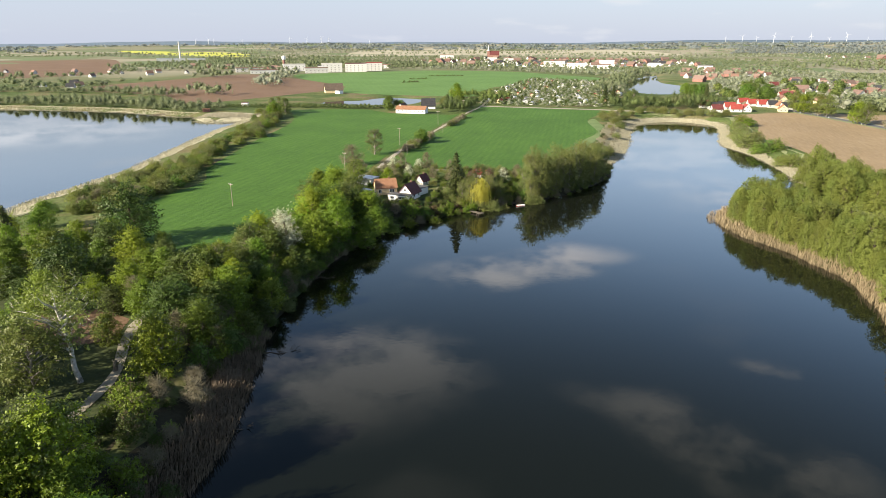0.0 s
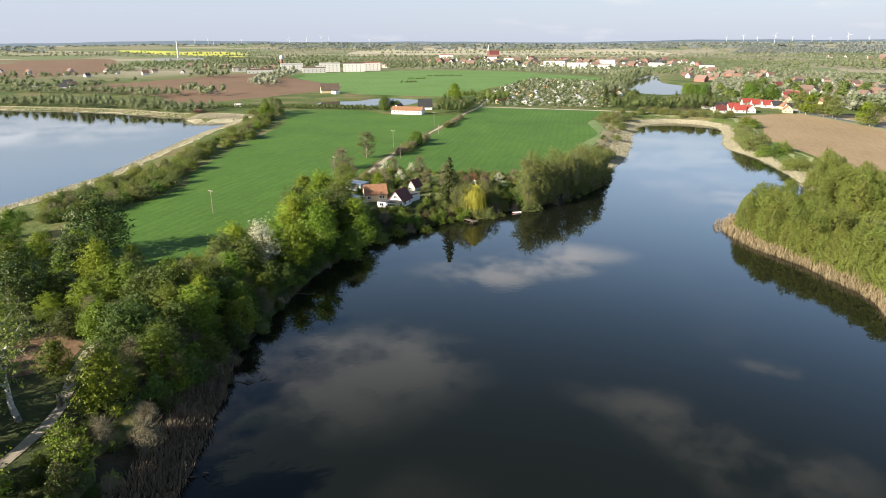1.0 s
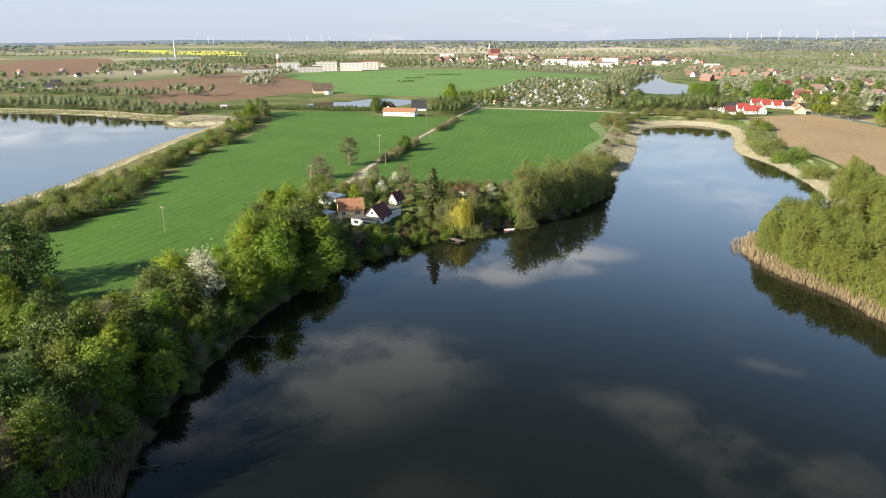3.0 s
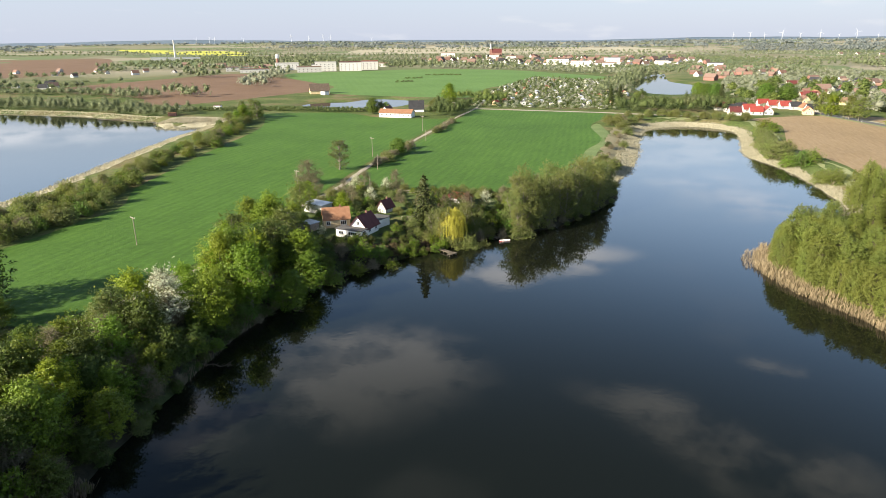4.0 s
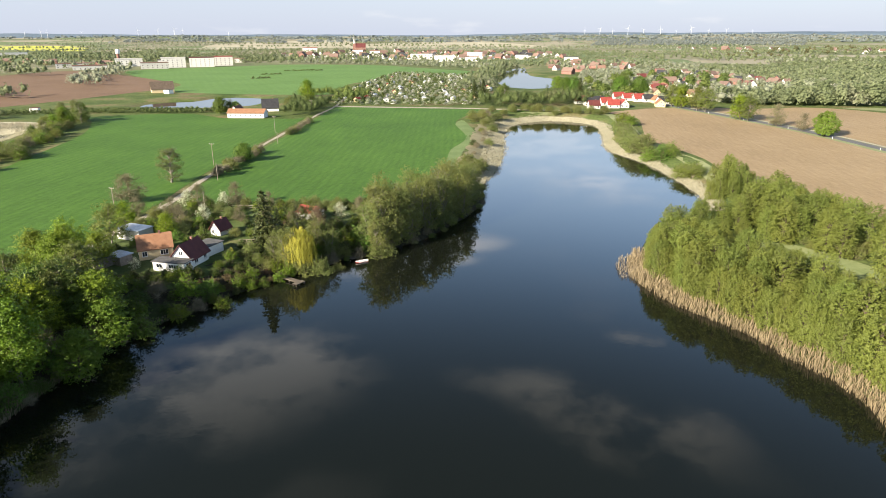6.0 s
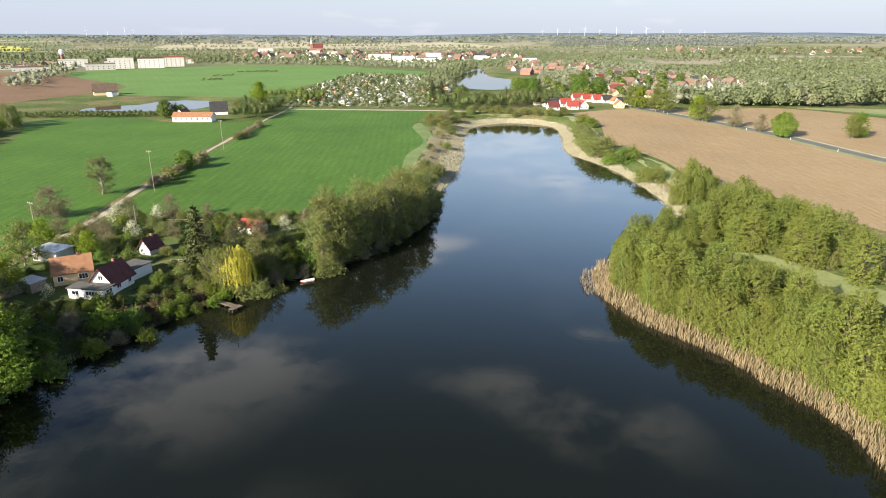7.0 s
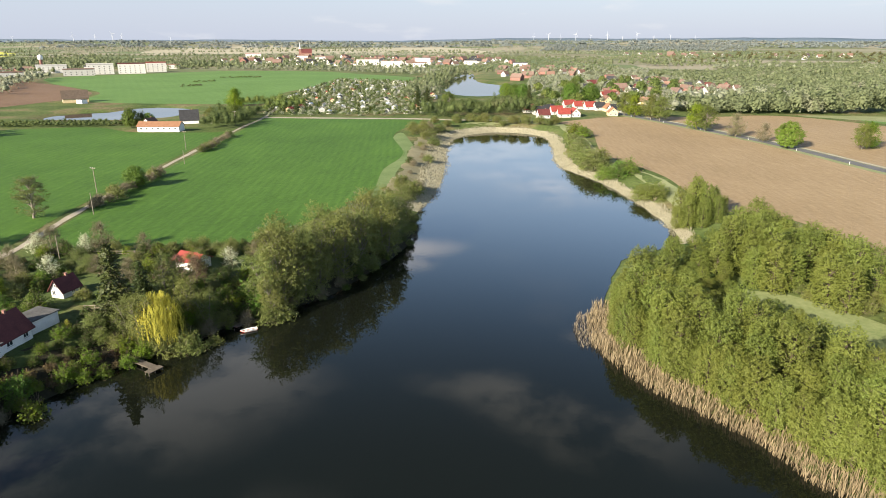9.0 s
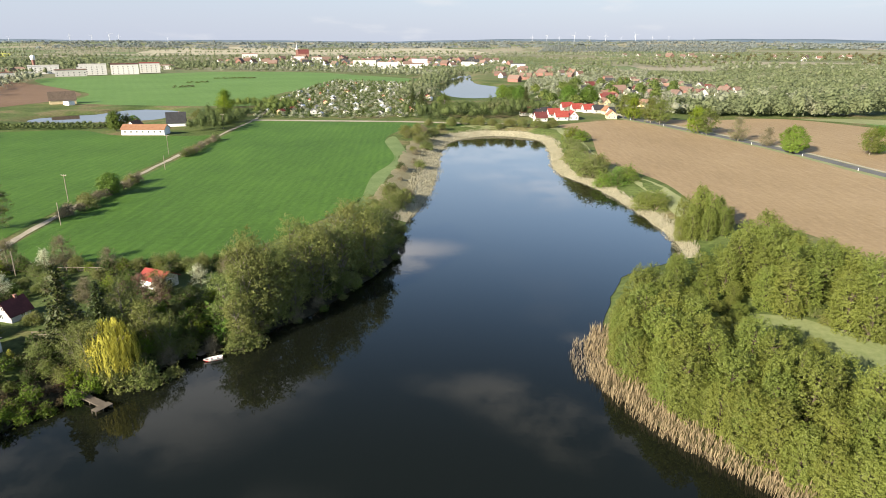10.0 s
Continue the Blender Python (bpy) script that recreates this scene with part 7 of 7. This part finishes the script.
set_down(house("farm_house", "farmhouse with a steep black roof and white gable", 8, 10, 2.4, 7.6, "plaster", "tile_dark", [("s", -2, 1.5, 1.1, 1.0, 1), ("s", 2, 1.5, 1.1, 1.0, 1), ("s", 0, 3.8, 1.1, 1.0, 1)]), -172, 464, -66)
set_down(house("farm_annexe", "small white annexe behind the farm building", 5, 7, 3.0, 5.4, "plaster", "tile_brown"), -184, 441, -10)
set_down(house("barn", "dark thatched barn beyond the pond", 11, 18, 3.2, 9.0, "plaster_cream", "thatch", [("s", -3, 1.7, 1.2, 1.2, 1), ("s", 3, 1.7, 1.2, 1.2, 1)], chimney=False), -321, 589, -55)
set_down(flat_block("shed", "small pale shed beside the barn", 6, 5, 3, "plaster", "felt"), -309, 578, -20)

# ---------------------------------------------------------------- the village and its far houses
protos, far_protos = {}, {}
for key, wall, roof, w, l, eave, ridge in (("red", "plaster", "tile_red", 7.0, 9, 2.8, 6.4), ("maroon", "plaster", "tile_maroon", 7.0, 8.5, 2.8, 6.4), ("slate", "plaster", "tile_dark", 7.0, 8.5, 2.8, 6.2), ("yellow", "plaster_cream", "tile_orange", 7, 8.5, 2.8, 6.0),
                                           ("brown", "plaster_cream", "tile_brown", 7.5, 9, 2.8, 6.2), ("brick", "brick", "tile_orange", 8, 12, 3.5, 7.0)):
    text = {"red": "white house with a bright red roof", "maroon": "white house with a dark maroon roof", "slate": "white house with a dark slate roof", "yellow": "yellow house with an orange roof", "brown": "cream house with a brown roof", "brick": "brick house with an orange roof"}[key]
    wins = [("s", -1.8, 1.5, 1.1, 1.2, 1), ("s", 1.8, 1.5, 1.1, 1.2, 1), ("s", 0, 4.0, 1.1, 1.0, 1), ("e", -2.6, 1.5, 1.1, 1.2, 1), ("e", 2.6, 1.5, 1.1, 1.2, 1)]
    protos[key] = house("village_house", text + " in the village", w, l, eave, ridge, {"plaster": "plaster_far"}.get(wall, wall), roof, wins)
    # distant houses take the wall and roof colours muted for haze
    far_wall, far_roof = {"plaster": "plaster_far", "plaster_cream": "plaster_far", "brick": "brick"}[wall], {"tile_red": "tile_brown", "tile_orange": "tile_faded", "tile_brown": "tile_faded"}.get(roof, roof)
    far_text = {"red": "pale house with a red-brown roof", "maroon": "pale house with a maroon roof", "slate": "pale house with a dark roof", "yellow": "pale house with a haze-muted tile roof", "brown": "house with haze-muted walls and roof", "brick": "brick house with a haze-muted roof"}[key]
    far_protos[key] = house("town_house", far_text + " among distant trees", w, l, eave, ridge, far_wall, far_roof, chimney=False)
    part("window", boxes((-2.4, -1.2, -l / 2 - 0.05, -l / 2 + 0.1, 0.9, 2.2), (1.2, 2.4, -l / 2 - 0.05, -l / 2 + 0.1, 0.9, 2.2)), M["glass"], far_protos[key])
for key, x, y, turn in (("maroon", 37, 497, -75), ("red", 50, 503, -80), ("red", 57, 506, 10), ("slate", 36, 516, -70), ("slate", 43, 528, -70), ("red", 47, 518, -75), ("maroon", 30, 527, -80), ("yellow", 33, 545, 0), ("red", 66, 552, -75),
                        ("red", 73, 548, -75), ("red", 60, 560, -75), ("slate", 79, 545, -75), ("yellow", 84, 538, 10), ("yellow", 82, 513, 0), ("brown", 93, 600, 20), ("slate", 87, 532, -70), ("brown", 120, 590, 40), ("red", 99, 640, -60), ("brick", 110, 655, 10)):
    ob = copy_thing(protos[key], pose(x, y, on_land(x, y), 0, 0, turn))
    ob.scale = (0.84,) * 3
    tagged(ob, "", "", "houses of the village")


def copies(pts, keys, seed, size=1.0):
    rng = np.random.default_rng(seed)
    for x, y in pts:
        key = keys[int(rng.integers(len(keys)))]
        ob = copy_thing(far_protos[key], pose(x, y, on_land(x, y), 0, 0, rng.uniform(-90, 90)))
        ob.scale = (size * rng.uniform(0.7, 1.05),) * 3
        tagged(ob, "", "", "distant houses")


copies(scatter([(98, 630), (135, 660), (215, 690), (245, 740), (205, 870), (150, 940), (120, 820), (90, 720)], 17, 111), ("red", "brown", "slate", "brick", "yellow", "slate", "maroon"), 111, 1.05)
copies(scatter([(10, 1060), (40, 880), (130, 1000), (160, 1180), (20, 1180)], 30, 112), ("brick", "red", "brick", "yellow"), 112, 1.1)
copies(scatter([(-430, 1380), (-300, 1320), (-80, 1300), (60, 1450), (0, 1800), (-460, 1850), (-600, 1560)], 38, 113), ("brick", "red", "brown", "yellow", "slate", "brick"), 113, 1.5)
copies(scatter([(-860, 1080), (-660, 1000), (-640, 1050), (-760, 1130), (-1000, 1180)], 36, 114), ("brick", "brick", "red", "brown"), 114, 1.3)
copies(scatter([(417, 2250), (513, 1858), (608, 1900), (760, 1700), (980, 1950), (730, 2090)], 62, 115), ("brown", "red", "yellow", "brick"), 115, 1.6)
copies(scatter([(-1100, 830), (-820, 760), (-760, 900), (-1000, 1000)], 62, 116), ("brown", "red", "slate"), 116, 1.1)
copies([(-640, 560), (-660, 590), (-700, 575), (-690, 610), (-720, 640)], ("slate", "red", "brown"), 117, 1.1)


# ---------------------------------------------------------------- blocks of flats, church, works, water tower
def flats(label, w, l, h, roof, storeys):
    root = tagged(new("block_of_flats"), label, "apartment block", "blocks of flats at the edge of town")
    part("wall", boxes((-w / 2, w / 2, -l / 2, l / 2, -0.5, h)), M["plaster_far"], root)
    part("roof", boxes((-w / 2 - 0.4, w / 2 + 0.4, -l / 2 - 0.4, l / 2 + 0.4, h + 0.01, h + 1.2)), M[roof], root)
    for k in range(storeys):
        for u in np.arange(-w / 2 + 3, w / 2 - 2, 6.5):
            part("window", boxes((u - 0.7, u + 0.7, -l / 2 - 0.06, -l / 2 + 0.1, 1.2 + k * 3.0, 2.3 + k * 3.0)), M["glass"], root)
    return root


for x, y, w, h, roof, turn in ((-632, 930, 54, 6, "tile_brown", 36), (-690, 975, 60, 7, "tile_brown", 38), (-640, 1036, 48, 12, "concrete", 34), (-557, 970, 46, 9, "tile_faded", 32), (-549, 1009, 42, 15, "concrete", 30), (-514, 1030, 44, 15, "tile_maroon", 28), (-500, 1075, 34, 15, "tile_red", 26), (-600, 1075, 30, 9, "felt", 30), (-534, 1190, 36, 7, "tile_brown", 20),
                               (-166, 1260, 44, 10, "concrete", 8), (-116, 1266, 30, 8, "tile_brown", 4), (-224, 1352, 52, 10, "concrete", 10), (-120, 1360, 36, 13, "tin", 6), (-28, 1366, 28, 9, "felt", 0), (-370, 1600, 44, 11, "tile_brown", 12), (-430, 1640, 30, 12, "tile_brown", 12), (-640, 1900, 50, 12, "tile_red", 14), (60, 1250, 30, 8, "felt", 0)):
    set_down(flats("pale block of flats at the edge of town", w * 0.82, 12, h * 0.92, roof, int(h * 0.92 // 3)), x, y, turn)

church = tagged(new("church"), "red brick church with a tall pale spire in the town", "church")
part("nave", gable_body(17, 38, 13, 13.5), M["brick"], church, "", pose(24, 0, 0, 0, 0, 90))
for side in (1, -1):
    part("roof", roof_slab(17, 38, 13, 27, side, 0.6, 0.4), M["tile_maroon"], church, "", pose(24, 0, 0, 0, 0, 90))
part("tower", boxes((-5, 5, -5, 5, -1, 27)), M["brick"], church)
v, f = tube([(0, 0, 27), (0, 0, 33), (0, 0, 52)], (5.6, 3.4, 0.2), 8)
hang("spire", mesh_from("spire", v, f, [M["plaster_grey"]]), church)
church.scale = (0.78,) * 3
set_down(church, -548, 2040, 15)

stack = tagged(new("factory_chimney"), "tall slender concrete factory chimney", "chimney")
v, f = tube([(0, 0, -1), (0, 0, 26), (0, 0, 52)], (2.9, 2.2, 1.7), 14)
hang("shaft", mesh_from("shaft", v, f, [M["concrete"]], smooth=True), stack)
v, f = tube([(0, 0, 50), (0, 0, 52.4)], (2.0, 1.95), 14)
hang("rim", mesh_from("rim", v, f, [M["plaster_grey"]]), stack)
set_down(stack, -1300, 1520, 0)
for x, y, w in ((-1330, 1490, 40), (-1270, 1480, 30), (-1230, 1500, 46)):
    set_down(flat_block("works_hall", "low grey hall of the distant works", w, 18, 8, "plaster_grey", "tin", category="hall"), x, y, 40)

tower = tagged(new("water_tower"), "slim brick water tower with a pale tank", "tower")
v, f = tube([(0, 0, -1), (0, 0, 17)], (2.6, 2.3), 12)
hang("shaft", mesh_from("shaft", v, f, [M["brick"]]), tower)
v, f = tube([(0, 0, 16.6), (0, 0, 17.5), (0, 0, 23), (0, 0, 25)], (2.4, 3.6, 3.6, 0.2), 12)
hang("tank", mesh_from("tank", v, f, [M["plaster"]]), tower)
set_down(tower, -720, 1130, 0)


def wind_turbine(turn):
    root = tagged(new("wind_turbine"), "white three-bladed wind turbine on the horizon", "wind turbine", "wind farm on the horizon")
    v, f = tube([(0, 0, -2), (0, 0, 66)], (1.7, 1.0), 10)
    hang("tower", mesh_from("tower", v, f, [M["turbine"]], smooth=True), root)
    part("nacelle", boxes((-1.5, 1.5, -3.5, 4, 66.02, 69.4)), M["turbine"], root)
    for k in range(3):
        a = radians(turn + 120 * k)
        v, f = tube([(0, -4.3, 67.7), (math.sin(a) * 9, -4.3, 67.7 + math.cos(a) * 9), (math.sin(a) * 32, -4.3, 67.7 + math.cos(a) * 32)], (0.6, 0.9, 0.25), 5)
        hang("blade", mesh_from("blade", v, f, [M["turbine"]], smooth=True), root)
    return root


for i, (a, r, s) in enumerate(((3.9, 4250, 0.8), (5.1, 4300, 0.95), (6.1, 4400, 0.75), (7.3, 4250, 1.05), (8.5, 4400, 0.8), (9.8, 4300, 1.0), (11.0, 4500, 0.6), (12.1, 4250, 1.05), (13.4, 4500, 0.6), (14.65, 4400, 0.7), (16.5, 4500, 0.5), (-39.2, 4300, 0.8), (-38.2, 4400, 0.9), (-37.8, 4300, 0.8), (-35.6, 4450, 0.7), (-31.8, 4300, 0.9), (-30.4, 4400, 0.8), (-29.2, 4300, 1), (-28.6, 4450, 0.8), (-25.2, 4450, 0.6))):
    x, y = math.sin(radians(a)) * r, math.cos(radians(a)) * r
    ob = wind_turbine(i * 47)
    ob.scale = (s * 0.6,) * 3
    set_down(ob, x, y, -a)

# ---------------------------------------------------------------- allotment huts
hut_rng = np.random.default_rng(77)
huts = [house("garden_hut", t, 3.6, 4.8, 2.2, 3.3, w, r, [("s", 0, 1.2, 0.8, 0.7, 0)], chimney=False, over=0.25) for t, w, r in
        (("white allotment hut with a grey roof", "plaster_far", "felt"), ("grey allotment hut with a felt roof", "plaster_grey", "felt"), ("cream allotment hut with a red roof", "plaster_cream", "tile_red"), ("white allotment hut with a sheet roof", "plaster_far", "tin"))]
for x, y in scatter(allot, 15, 118):
    if y < 516:
        continue
    ob = copy_thing(huts[int(hut_rng.integers(4))], pose(x, y, on_land(x, y), 0, 0, hut_rng.uniform(-30, 30) + 10))
    ob.scale = (hut_rng.uniform(0.7, 1.0),) * 3
    tagged(ob, "", "", "allotment huts")
for ob in (*protos.values(), *far_protos.values(), *huts):
    for o in (*ob.children_recursive, ob):
        bpy.data.objects.remove(o)

# ---------------------------------------------------------------- bathing place on the west lake
set_down(flat_block("boathouse", "small dark boathouse with white walls", 5, 4, 2.6, "plaster", "tile_maroon"), -322, 440, 20)
set_down(flat_block("kiosk", "white kiosk on the bathing meadow", 4, 3, 2.4, "plaster", "felt"), -352, 432, 10)
set_down(flat_block("kiosk", "reddish hut on the bathing meadow", 5, 4, 2.2, "brick", "tile_orange"), -322, 392, 30)
pier = jetty("long pale bathing jetty reaching into the west lake", 34, 0, 1.6, 3.0)
pier.matrix_basis = pose(-330, 379, 0, 0, 0, 110)
for x, y, turn in ((-346, 392, 20), (-341, 396, 70), (-336, 391, -30), (-331, 394, 10), (-327, 390, 60), (-351, 398, -60)):
    moored = rowing_boat()
    tagged(moored, "small red and white boat at the bathing jetty", "boat", "boats at the bathing place")
    moored.matrix_basis = pose(x, y - 12, -0.06, 0, 0, turn)
sheet("reed_spit", spline([(-304, 358), (-282, 347), (-264, 362), (-266, 384), (-292, 392), (-312, 384)], 6, True), M["sand"], 0.14, 10, "pale dry reed bed on the spit", category="reeds")
reeds("reed_spit_stalks", spline([(-308, 372), (-290, 370), (-268, 374)], 5), 24, 3000, 1.3, 79, "reed_pale", "dry reeds on the spit of the west lake", 0.2, low=-0.4)
west_far = spline([(-600, 352), (-506, 378), (-400, 388), (-345, 378), (-322, 378)], 8)
sheet("reed_bed_far", strip(west_far, 14, 10, 1.0), M["sand"], 0.14, 60, "pale reed belt on the far shore of the west lake", category="reeds")
reeds("reed_belt_far", west_far, 12, 4500, 0.9, 80, "reed_pale", "pale dry reeds on the far shore of the west lake", 0.22, low=-0.4)

for lot in KINDS.values():
    for proto in lot:
        for o in (*proto.children_recursive, proto):
            bpy.data.objects.remove(o)
